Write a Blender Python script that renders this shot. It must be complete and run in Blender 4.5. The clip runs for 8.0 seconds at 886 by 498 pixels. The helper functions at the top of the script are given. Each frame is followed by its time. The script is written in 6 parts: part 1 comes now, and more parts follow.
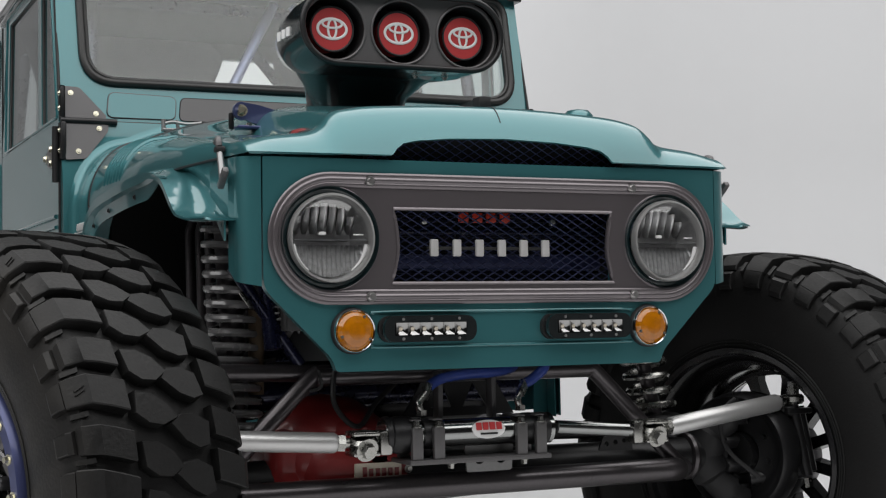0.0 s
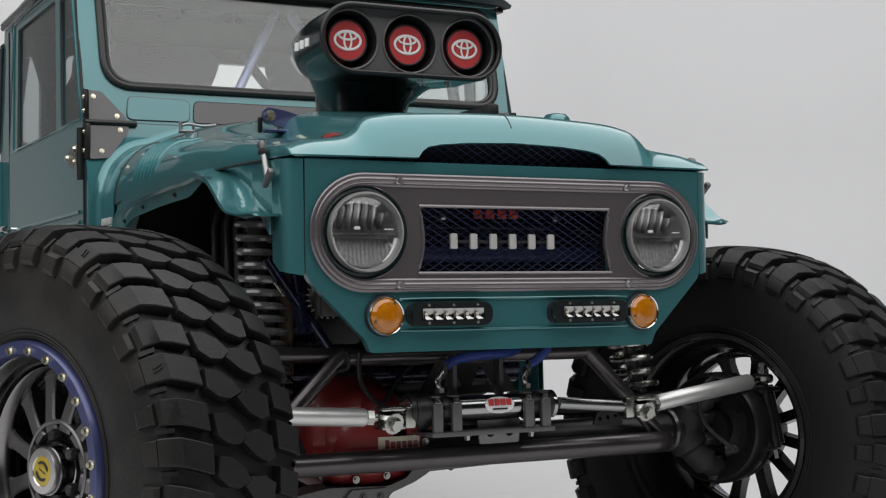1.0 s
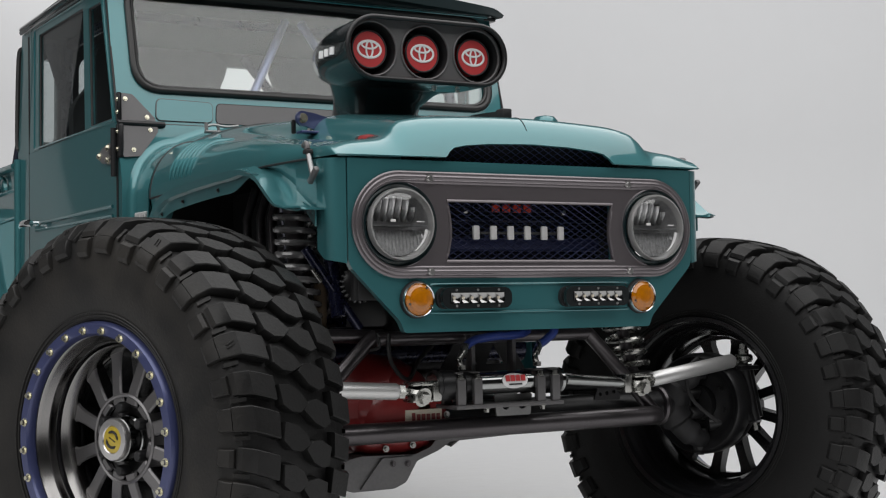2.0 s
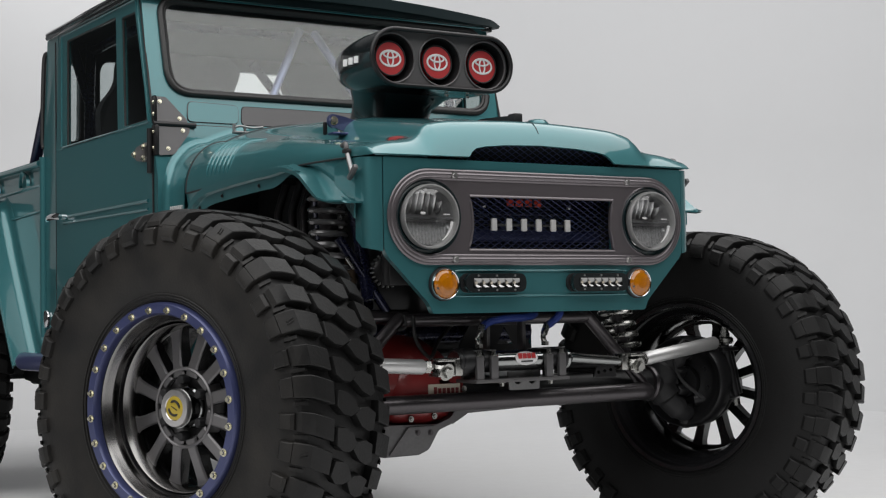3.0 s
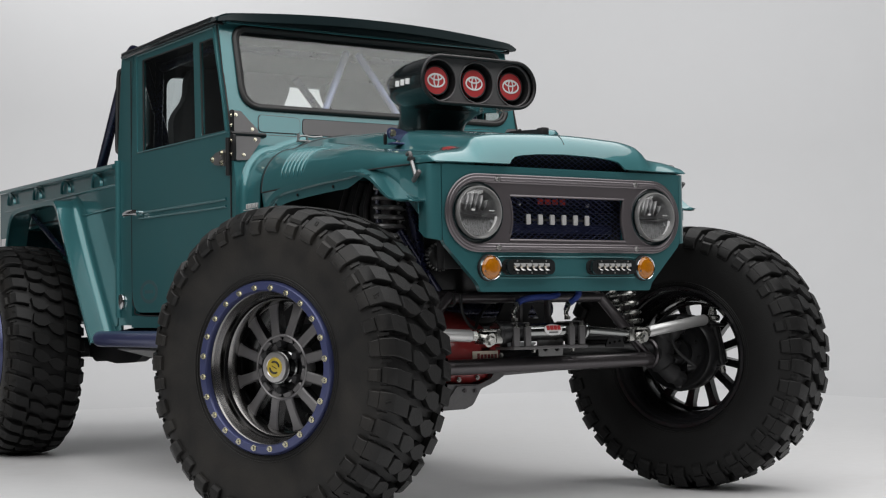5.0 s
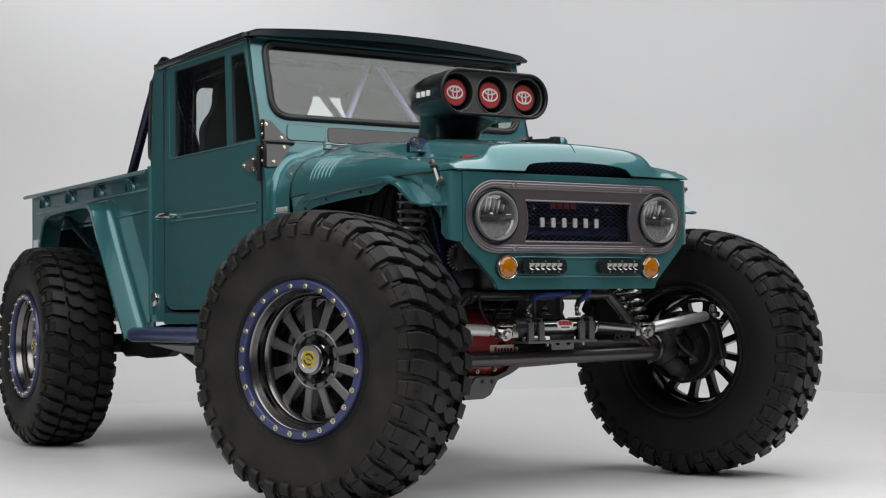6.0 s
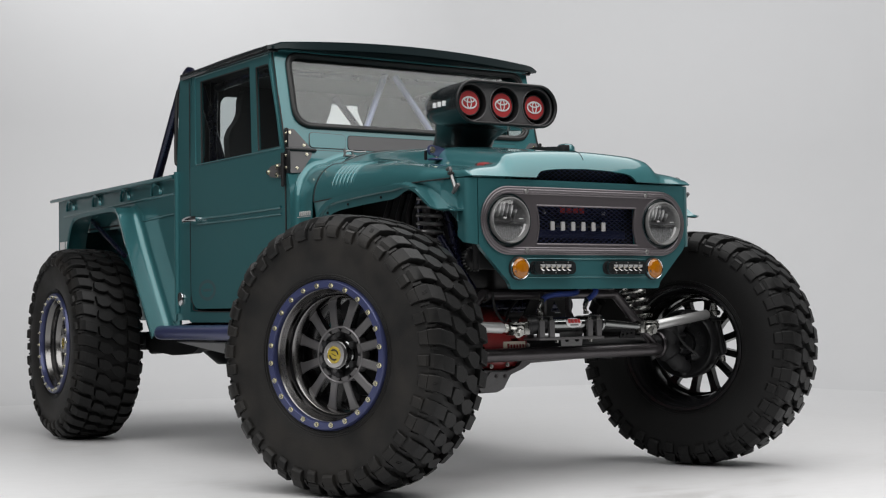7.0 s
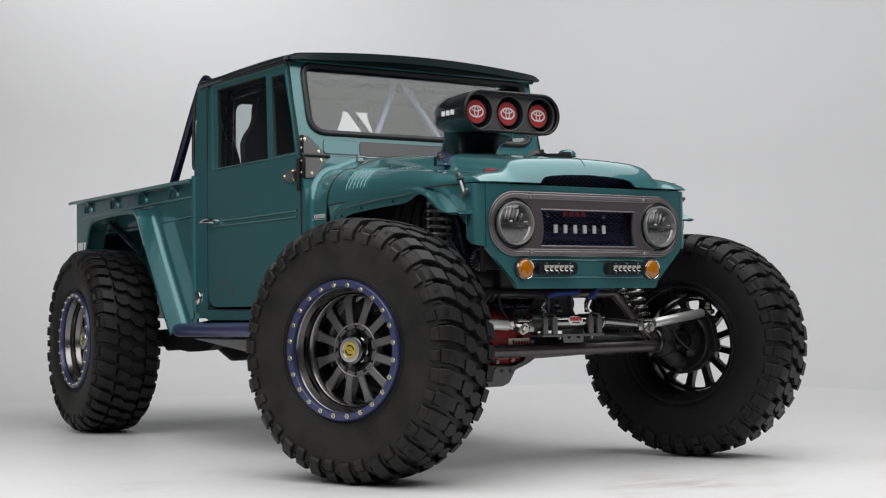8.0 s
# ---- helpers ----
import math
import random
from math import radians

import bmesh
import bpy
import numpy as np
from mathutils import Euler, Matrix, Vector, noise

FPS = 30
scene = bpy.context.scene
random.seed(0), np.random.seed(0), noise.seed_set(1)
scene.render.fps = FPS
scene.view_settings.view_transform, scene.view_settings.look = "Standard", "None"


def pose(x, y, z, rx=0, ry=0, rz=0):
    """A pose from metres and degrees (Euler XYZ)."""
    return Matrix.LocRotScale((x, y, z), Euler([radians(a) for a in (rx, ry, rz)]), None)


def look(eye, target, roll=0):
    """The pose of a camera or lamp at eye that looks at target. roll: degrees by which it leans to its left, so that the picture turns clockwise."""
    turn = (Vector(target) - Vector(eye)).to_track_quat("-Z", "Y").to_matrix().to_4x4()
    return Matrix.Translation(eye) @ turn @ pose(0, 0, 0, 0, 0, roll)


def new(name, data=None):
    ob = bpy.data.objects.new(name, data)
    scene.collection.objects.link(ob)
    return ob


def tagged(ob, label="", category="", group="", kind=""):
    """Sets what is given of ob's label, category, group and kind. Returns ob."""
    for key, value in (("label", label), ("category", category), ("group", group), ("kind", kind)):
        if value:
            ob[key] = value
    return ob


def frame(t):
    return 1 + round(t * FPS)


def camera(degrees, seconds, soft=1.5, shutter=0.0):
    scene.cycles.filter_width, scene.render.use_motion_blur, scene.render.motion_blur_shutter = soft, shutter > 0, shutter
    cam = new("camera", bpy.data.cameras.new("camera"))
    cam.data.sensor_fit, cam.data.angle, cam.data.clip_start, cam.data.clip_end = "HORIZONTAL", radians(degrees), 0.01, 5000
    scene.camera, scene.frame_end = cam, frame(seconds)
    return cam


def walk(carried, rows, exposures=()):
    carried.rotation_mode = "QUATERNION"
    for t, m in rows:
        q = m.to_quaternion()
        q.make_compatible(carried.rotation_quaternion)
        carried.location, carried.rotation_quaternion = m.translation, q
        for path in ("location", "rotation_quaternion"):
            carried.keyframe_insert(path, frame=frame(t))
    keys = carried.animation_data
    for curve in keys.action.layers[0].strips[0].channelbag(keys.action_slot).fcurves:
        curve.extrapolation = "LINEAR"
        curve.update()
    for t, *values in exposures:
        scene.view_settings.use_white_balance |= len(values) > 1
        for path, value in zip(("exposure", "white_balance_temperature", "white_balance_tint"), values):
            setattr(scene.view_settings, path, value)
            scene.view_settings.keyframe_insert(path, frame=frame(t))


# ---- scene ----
cam = camera(34.0, 8.0, soft=1.2)
PATH = [
    (0, (-1.3896, -2.7172, 0.8667), (-0.5693, -0.8961, 0.9711), -0.02),
    (0.5, (-1.5569, -2.8163, 0.8580), (-0.6844, -1.0194, 0.9587), -0.15),
    (1, (-1.7280, -2.9184, 0.8463), (-0.8093, -1.1445, 0.9434), -0.15),
    (1.5, (-1.9029, -3.0220, 0.8322), (-0.9443, -1.2692, 0.9264), -0.24),
    (3, (-2.4976, -3.3797, 0.7639), (-1.4320, -1.6898, 0.8574), -0.20),
    (3.5, (-2.6818, -3.5290, 0.7416), (-1.5981, -1.8507, 0.8349), -0.19),
    (4, (-2.8656, -3.6793, 0.7213), (-1.7675, -2.0103, 0.8142), -0.18),
    (4.5, (-3.0479, -3.8302, 0.7023), (-1.9393, -2.1682, 0.7959), -0.14),
    (6, (-3.4903, -4.2547, 0.6749), (-2.3791, -2.5944, 0.7682), -0.15),
    (6.5, (-3.6071, -4.3782, 0.6702), (-2.4979, -2.7166, 0.7641), -0.18),
    (7, (-3.7217, -4.5006, 0.6652), (-2.6129, -2.8387, 0.7594), -0.17),
    (7.5, (-3.8341, -4.6214, 0.6597), (-2.7241, -2.9604, 0.7543), -0.16),
    (8, (-3.9447, -4.7417, 0.6536), (-2.8321, -3.0825, 0.7486), -0.08),
]
walk(cam, [(t, look(eye, target, roll)) for t, eye, target, roll in PATH])

# ---- world and lights: a studio with one large ceiling softbox over the truck, and an unseen wash added to brighten the backdrop ----
world = bpy.data.worlds.new("studio_dark")
scene.world = world
world.use_nodes = True
world.node_tree.nodes["Background"].inputs["Color"].default_value = (0.9, 0.95, 1.0, 1)
world.node_tree.nodes["Background"].inputs["Strength"].default_value = 0.02


def area_lamp(name, place, target, w, h, watts, colour=(1, 1, 1)):
    lamp = bpy.data.lights.new(name, "AREA")
    lamp.shape, lamp.size, lamp.size_y, lamp.energy, lamp.color = "RECTANGLE", w, h, watts, colour
    ob = new(name, lamp)
    ob.matrix_world = look(place, target)
    return ob


area_lamp("ceiling_softbox", (-3.51, -1.20, 4.9), (-3.50943, -1.19918, 0), 15.4, 7.65, 965, (1.0, 0.99, 0.985))
area_lamp("backdrop_wash", (3.2, 4.6, 6.3), (6.5, 9.0, 3.2), 10.0, 1.6, 392, (0.985, 0.99, 1.0))

# ---- materials ----


def mat(name, colour, rough=0.5, metal=0.0, coat=0.0, vary=0.12, scale=6.0, bump=0.0, fine=90.0, rough_vary=0.1, island=0.0):
    """A surface with two scales of colour and gloss variation, a fine bump and, for cars, a clear coat."""
    m = bpy.data.materials.new(name)
    m.use_nodes = True
    nt = m.node_tree
    n, link = nt.nodes, nt.links.new
    p = n["Principled BSDF"]
    tc = n.new("ShaderNodeTexCoord")
    big, small = n.new("ShaderNodeTexNoise"), n.new("ShaderNodeTexNoise")
    big.inputs["Scale"].default_value, small.inputs["Scale"].default_value = scale, fine
    big.inputs["Detail"].default_value = 5
    small.inputs["Detail"].default_value = 3
    link(tc.outputs["Object"], big.inputs["Vector"])
    link(tc.outputs["Object"], small.inputs["Vector"])
    add = n.new("ShaderNodeMath")
    add.operation = "ADD"
    link(big.outputs["Fac"], add.inputs[0])
    link(small.outputs["Fac"], add.inputs[1])
    ramp = n.new("ShaderNodeMapRange")
    ramp.inputs["From Min"].default_value, ramp.inputs["From Max"].default_value = 0.6, 1.4
    ramp.inputs["To Min"].default_value, ramp.inputs["To Max"].default_value = 1 - vary, 1 + vary
    link(add.outputs[0], ramp.inputs["Value"])
    mix = n.new("ShaderNodeVectorMath")
    mix.operation = "SCALE"
    mix.inputs[0].default_value = colour
    link(ramp.outputs[0], mix.inputs["Scale"])
    if island:
        geo, im = n.new("ShaderNodeNewGeometry"), n.new("ShaderNodeMapRange")
        im.inputs["To Min"].default_value, im.inputs["To Max"].default_value = 1 - island, 1 + island
        link(geo.outputs["Random Per Island"], im.inputs["Value"])
        both = n.new("ShaderNodeVectorMath")
        both.operation = "SCALE"
        link(mix.outputs[0], both.inputs[0])
        link(im.outputs[0], both.inputs["Scale"])
        link(both.outputs[0], p.inputs["Base Color"])
        p.inputs["Specular IOR Level"].default_value = 0.28
    else:
        link(mix.outputs[0], p.inputs["Base Color"])
    rr = n.new("ShaderNodeMapRange")
    rr.inputs["From Min"].default_value, rr.inputs["From Max"].default_value = 0.6, 1.4
    rr.inputs["To Min"].default_value = max(0.02, rough - rough_vary * rough)
    rr.inputs["To Max"].default_value = min(1, rough + rough_vary * rough)
    link(add.outputs[0], rr.inputs["Value"])
    link(rr.outputs[0], p.inputs["Roughness"])
    p.inputs["Metallic"].default_value = metal
    p.inputs["Coat Weight"].default_value = coat
    p.inputs["Coat Roughness"].default_value = 0.04
    if bump:
        b = n.new("ShaderNodeBump")
        b.inputs["Strength"].default_value = bump
        b.inputs["Distance"].default_value = 0.002
        link(small.outputs["Fac"], b.inputs["Height"])
        link(b.outputs[0], p.inputs["Normal"])
    return m


TEAL = mat("teal_metallic_car_paint", (0.041, 0.154, 0.167), 0.37, 0.50, 1.0, 0.03, 2.0, fine=900, rough_vary=0.05)
TEAL.node_tree.nodes["Principled BSDF"].inputs["Specular IOR Level"].default_value = 0.2
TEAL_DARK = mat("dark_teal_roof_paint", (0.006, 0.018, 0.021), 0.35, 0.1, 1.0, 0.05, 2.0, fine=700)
GREY_BEZEL = mat("warm_grey_satin_metal", (0.152, 0.137, 0.145), 0.29, 0.65, 0.25, 0.02, 2.0, 0.0, 300, 0.04)
GREY_PANEL = mat("grey_satin_panel", (0.105, 0.102, 0.104), 0.42, 0.3, 0.0, 0.06, 5.0, 0.03, 250)
GUNMETAL = mat("gunmetal_tube", (0.085, 0.078, 0.082), 0.30, 0.75, 0.15, 0.12, 9.0, 0.05, 160)
BLACK_GLOSS = mat("black_satin_shell", (0.010, 0.0125, 0.0135), 0.24, 0.1, 0.7, 0.1, 6.0, 0.02, 200)
BLACK = mat("matt_black", (0.008, 0.008, 0.009), 0.6, 0.0, 0.0, 0.25, 12.0, 0.15, 120)
BLACK_METAL = mat("black_painted_steel", (0.014, 0.014, 0.015), 0.38, 0.3, 0.0, 0.2, 10.0, 0.1, 120)
RUBBER = mat("black_tyre_rubber", (0.0062, 0.0062, 0.0062), 0.50, 0.0, 0.0, 0.35, 4.0, 0.35, 140, 0.2, island=0.22)
GASKET = mat("window_rubber", (0.012, 0.012, 0.012), 0.45, 0.0, 0.0, 0.1, 10.0, 0.1, 150)
CHROME = mat("polished_chrome", (0.72, 0.72, 0.73), 0.09, 1.0, 0.0, 0.04, 10.0)
ALU = mat("brushed_aluminium", (0.60, 0.59, 0.585), 0.30, 1.0, 0.0, 0.05, 8.0)
ZINC = mat("zinc_plated_steel", (0.38, 0.38, 0.36), 0.27, 1.0, 0.0, 0.10, 15.0)
ROD = mat("satin_aluminium_rod", (0.60, 0.60, 0.595), 0.40, 0.75, 0.0, 0.05, 8.0)
DARK_CHROME = mat("dull_chrome_cylinder", (0.32, 0.33, 0.325), 0.16, 1.0, 0.0, 0.06, 10.0)
BOLT = mat("yellowish_zinc_bolt", (0.62, 0.60, 0.48), 0.26, 1.0, 0.0, 0.12, 30.0)
WHEEL_GREY = mat("machined_grey_wheel", (0.150, 0.146, 0.148), 0.37, 0.7, 0.15, 0.06, 6.0, 0.03, 200)
WHEEL_LIP = mat("polished_wheel_lip", (0.24, 0.235, 0.23), 0.24, 1.0, 0.0, 0.02, 2.0, fine=30)
WHEEL_DARK = mat("gloss_black_wheel", (0.010, 0.010, 0.011), 0.25, 0.0, 0.25, 0.08, 6.0)
WHEEL_CENTRE = mat("dark_grey_wheel_centre", (0.040, 0.039, 0.040), 0.34, 0.7, 0.1, 0.08, 6.0)
BLUE = mat("dark_blue_coated_metal", (0.050, 0.060, 0.148), 0.34, 0.45, 0.3, 0.08, 6.0, 0.04, 200)
BLUE_DEEP = mat("deep_navy_tube", (0.011, 0.013, 0.038), 0.28, 0.5, 0.4, 0.08, 6.0)
# paler blue for the braces, with the overhead light put into the colour
BRACE_LIT = mat("pale_blue_coated_tube", (0.26, 0.28, 0.46), 0.32, 0.4, 0.3, 0.06, 6.0)
BLUE_HOSE = mat("blue_braided_hose", (0.012, 0.035, 0.20), 0.5, 0.0, 0.0, 0.15, 30.0, 0.3, 300)
RED = mat("red_painted_casting", (0.21, 0.016, 0.016), 0.40, 0.0, 0.4, 0.1, 8.0, 0.1, 150)
RED_CAP = mat("red_filter_cap", (0.45, 0.035, 0.038), 0.45, 0.0, 0.15, 0.05, 8.0, 0.03, 150)
WHITE = mat("white_print", (0.78, 0.78, 0.78), 0.5, 0.0, 0.0, 0.03, 8.0)
SILVER = mat("satin_silver_lettering", (0.46, 0.455, 0.45), 0.45, 0.15, 0.0, 0.05, 20.0)
CREAM = mat("cream_nameplate", (0.66, 0.60, 0.50), 0.4, 0.1, 0.0, 0.08, 20.0)
YELLOW = mat("yellow_hub_cap", (0.42, 0.31, 0.03), 0.4, 0.2, 0.2, 0.08, 20.0)
PLATE_GREY = mat("grey_skid_plate", (0.25, 0.25, 0.25), 0.34, 0.7, 0.0, 0.1, 6.0, 0.05, 120)
SEAT = mat("black_seat_fabric", (0.012, 0.012, 0.013), 0.8, 0.0, 0.0, 0.2, 20.0, 0.3, 250)
BROWN = mat("brown_dust", (0.11, 0.075, 0.045), 0.6, 0.2, 0.0, 0.2, 20.0)
FLOOR = mat("white_studio_floor", (0.665, 0.665, 0.668), 0.55, 0.0, 0.0, 0.03, 0.7, 0.0, 14, 0.15)
CYC = mat("white_studio_backdrop", (0.625, 0.625, 0.628), 0.60, 0.0, 0.0, 0.015, 0.25, 0.0, 3.0)
ROOM_MID = mat("mid_grey_studio_wall", (0.10, 0.10, 0.101), 0.8, 0.0, 0.0, 0.1, 1.0, 0.1, 30)
ROOM = mat("dark_grey_studio_wall", (0.06, 0.06, 0.061), 0.8, 0.0, 0.0, 0.1, 1.0, 0.1, 30)


def add_scuffs(m, colour):
    """Faint stretched scuffs and dusty patches, a little glossier than the paint round them."""
    n, link = m.node_tree.nodes, m.node_tree.links.new
    p = n["Principled BSDF"]
    tc, mp, fine, patch = n.new("ShaderNodeTexCoord"), n.new("ShaderNodeMapping"), n.new("ShaderNodeTexNoise"), n.new("ShaderNodeTexNoise")
    mp.inputs["Rotation"].default_value = (0, 0, 0.5)
    mp.inputs["Scale"].default_value = (1.0, 5.0, 1.0)
    fine.inputs["Scale"].default_value, fine.inputs["Detail"].default_value, fine.inputs["Distortion"].default_value = 3.0, 8, 1.2
    patch.inputs["Scale"].default_value, patch.inputs["Detail"].default_value = 0.9, 4
    link(tc.outputs["Object"], mp.inputs["Vector"])
    link(mp.outputs["Vector"], fine.inputs["Vector"])
    link(tc.outputs["Object"], patch.inputs["Vector"])
    prod = n.new("ShaderNodeMath")
    prod.operation = "MULTIPLY"
    link(fine.outputs["Fac"], prod.inputs[0])
    link(patch.outputs["Fac"], prod.inputs[1])
    mask = n.new("ShaderNodeMapRange")
    mask.inputs["From Min"].default_value, mask.inputs["From Max"].default_value = 0.30, 0.42
    link(prod.outputs[0], mask.inputs["Value"])
    mix = n.new("ShaderNodeMix")
    mix.data_type = "RGBA"
    old = p.inputs["Base Color"].links[0].from_socket
    link(mask.outputs[0], mix.inputs["Factor"])
    link(old, mix.inputs["A"])
    mix.inputs["B"].default_value = (*colour, 1)
    link(mix.outputs["Result"], p.inputs["Base Color"])
    rough = n.new("ShaderNodeMapRange")
    rough.inputs["To Min"].default_value, rough.inputs["To Max"].default_value = 0.48, 0.34
    link(mask.outputs[0], rough.inputs["Value"])
    link(rough.outputs[0], p.inputs["Roughness"])


add_scuffs(FLOOR, (0.605, 0.60, 0.595))


def add_dust(m, colour):
    """Dry brown dust lying in blotches on the outer sidewall."""
    n, link = m.node_tree.nodes, m.node_tree.links.new
    p = n["Principled BSDF"]
    tc, sep, lo, nz, hi, prod, mix = (n.new("ShaderNode" + k) for k in ("TexCoord", "SeparateXYZ", "MapRange", "TexNoise", "MapRange", "Math", "Mix"))
    link(tc.outputs["Object"], sep.inputs[0])
    lo.inputs["From Min"].default_value, lo.inputs["From Max"].default_value = -0.150, -0.176
    link(sep.outputs["X"], lo.inputs["Value"])
    nz.inputs["Scale"].default_value, nz.inputs["Detail"].default_value = 9.0, 6
    link(tc.outputs["Object"], nz.inputs["Vector"])
    hi.inputs["From Min"].default_value, hi.inputs["From Max"].default_value = 0.32, 0.68
    link(nz.outputs["Fac"], hi.inputs["Value"])
    prod.operation = "MULTIPLY"
    link(lo.outputs[0], prod.inputs[0])
    link(hi.outputs[0], prod.inputs[1])
    mix.data_type = "RGBA"
    old = p.inputs["Base Color"].links[0].from_socket
    link(prod.outputs[0], mix.inputs["Factor"])
    link(old, mix.inputs["A"])
    mix.inputs["B"].default_value = (*colour, 1)
    link(mix.outputs["Result"], p.inputs["Base Color"])


add_dust(RUBBER, (0.0195, 0.0178, 0.0158))


def glass_mat(name, tint, clear, rough=0.02, r0=0.04):
    """Thin sheet: light passes straight through with a tint; gloss grows towards grazing angles."""
    m = bpy.data.materials.new(name)
    m.use_nodes = True
    nt = m.node_tree
    n, link = nt.nodes, nt.links.new
    out = n["Material Output"]
    n.remove(n["Principled BSDF"])
    tr, gl, mx, lw = n.new("ShaderNodeBsdfTransparent"), n.new("ShaderNodeBsdfGlossy"), n.new("ShaderNodeMixShader"), n.new("ShaderNodeLayerWeight")
    pw, sc = n.new("ShaderNodeMath"), n.new("ShaderNodeMath")
    pw.operation, pw.inputs[1].default_value = "POWER", 5.0
    sc.operation, sc.inputs[1].default_value, sc.inputs[2].default_value = "MULTIPLY_ADD", 1 - r0, r0
    lw.inputs["Blend"].default_value = 0.5
    tr.inputs["Color"].default_value = (tint[0] * clear, tint[1] * clear, tint[2] * clear, 1)
    gl.inputs["Roughness"].default_value = rough
    link(lw.outputs["Facing"], pw.inputs[0])
    link(pw.outputs[0], sc.inputs[0])
    link(sc.outputs[0], mx.inputs[0])
    link(tr.outputs[0], mx.inputs[1])
    link(gl.outputs[0], mx.inputs[2])
    link(mx.outputs[0], out.inputs["Surface"])
    return m


GLASS = glass_mat("windscreen_glass", (0.97, 1.0, 0.99), 0.95, 0.0, 0.054)
GLASS_SIDE = glass_mat("tinted_side_glass", (0.9, 0.95, 0.95), 0.90, 0.0, 0.034)
LENS = glass_mat("clear_lamp_lens", (1, 1, 1), 0.95, 0.0, 0.11)


def amber_mat():
    m = mat("amber_lens", (0.44, 0.145, 0.002), 0.14, 0.0, 0.6, 0.22, 60.0)
    p = m.node_tree.nodes["Principled BSDF"]
    p.inputs["Transmission Weight"].default_value = 0.15
    return m


AMBER = amber_mat()

# ---- mesh helpers ----


def obj(name, bm, material, smooth=38.0):
    bmesh.ops.recalc_face_normals(bm, faces=bm.faces)
    me = bpy.data.meshes.new(name)
    bm.to_mesh(me)
    bm.free()
    me.materials.append(material)
    for f in me.polygons:
        f.use_smooth = True
    me.set_sharp_from_angle(angle=radians(smooth))
    return new(name, me)


def part(name, bm, material, parent, label="", smooth=38.0):
    ob = obj(name, bm, material, smooth)
    ob.parent = parent
    if label:
        tagged(ob, label)
    return ob


def again(ob, m, parent):
    """One more piece on the same mesh."""
    o = new(ob.name.split(".")[0], ob.data)
    o.parent = parent
    o.matrix_basis = m
    return o


def join(*bms):
    out = bmesh.new()
    for b in bms:
        off = len(out.verts)
        vs = [out.verts.new(v.co) for v in b.verts]
        b.verts.index_update()
        for f in b.faces:
            try:
                out.faces.new([vs[v.index] for v in f.verts])
            except ValueError:
                pass
        b.free()
    return out


def moved(bm, m):
    bmesh.ops.transform(bm, matrix=m, verts=bm.verts)
    return bm


def box(x0, x1, y0, y1, z0, z1, bevel=0.0, seg=2):
    bm = bmesh.new()
    bmesh.ops.create_cube(bm, size=1.0)
    bmesh.ops.scale(bm, vec=(abs(x1 - x0), abs(y1 - y0), abs(z1 - z0)), verts=bm.verts)
    bmesh.ops.translate(bm, vec=((x0 + x1) / 2, (y0 + y1) / 2, (z0 + z1) / 2), verts=bm.verts)
    if bevel:
        bmesh.ops.bevel(bm, geom=bm.edges[:], offset=bevel, segments=seg, profile=0.5, affect="EDGES")
    return bm


def spline(pts, n=8, closed=False):
    """Catmull-Rom through the points."""
    P = [Vector(p) for p in pts]
    out = []
    k = len(P)
    for i in range(k if closed else k - 1):
        a, b, c, d = (P[(i + j) % k] if closed else P[min(max(i + j, 0), k - 1)] for j in (-1, 0, 1, 2))
        for s in range(n):
            t = s / n
            out.append(0.5 * (2 * b + (c - a) * t + (2 * a - 5 * b + 4 * c - d) * t * t + (3 * b - a - 3 * c + d) * t ** 3))
    if not closed:
        out.append(P[-1])
    return out


def tube(pts, r, seg=12, closed=False, caps=True, flat=None):
    """Sweep of a round (or flattened) section along points."""
    P = [Vector(p) for p in pts]
    n = len(P)
    bm = bmesh.new()
    rings = []
    up = None
    for i in range(n):
        if closed:
            d = (P[(i + 1) % n] - P[i - 1]).normalized()
        else:
            d = (P[min(i + 1, n - 1)] - P[max(i - 1, 0)]).normalized()
        if up is None:
            up = Vector((0, 0, 1)) if abs(d.z) < 0.9 else Vector((0, 1, 0))
        side = d.cross(up).normalized()
        up = side.cross(d).normalized()
        ri = r[i] if isinstance(r, (list, tuple)) else r
        ra, rb = (ri, ri) if flat is None else flat
        rings.append([bm.verts.new(P[i] + side * ra * math.cos(2 * math.pi * k / seg) + up * rb * math.sin(2 * math.pi * k / seg)) for k in range(seg)])
    for i in range(n if closed else n - 1):
        A, B = rings[i], rings[(i + 1) % n]
        for k in range(seg):
            bm.faces.new((A[k], A[(k + 1) % seg], B[(k + 1) % seg], B[k]))
    if caps and not closed:
        bm.faces.new(rings[0][::-1])
        bm.faces.new(rings[-1])
    return bm


def cyl(p0, p1, r, r1=None, seg=20):
    return tube([p0, p1], [r, r if r1 is None else r1], seg)


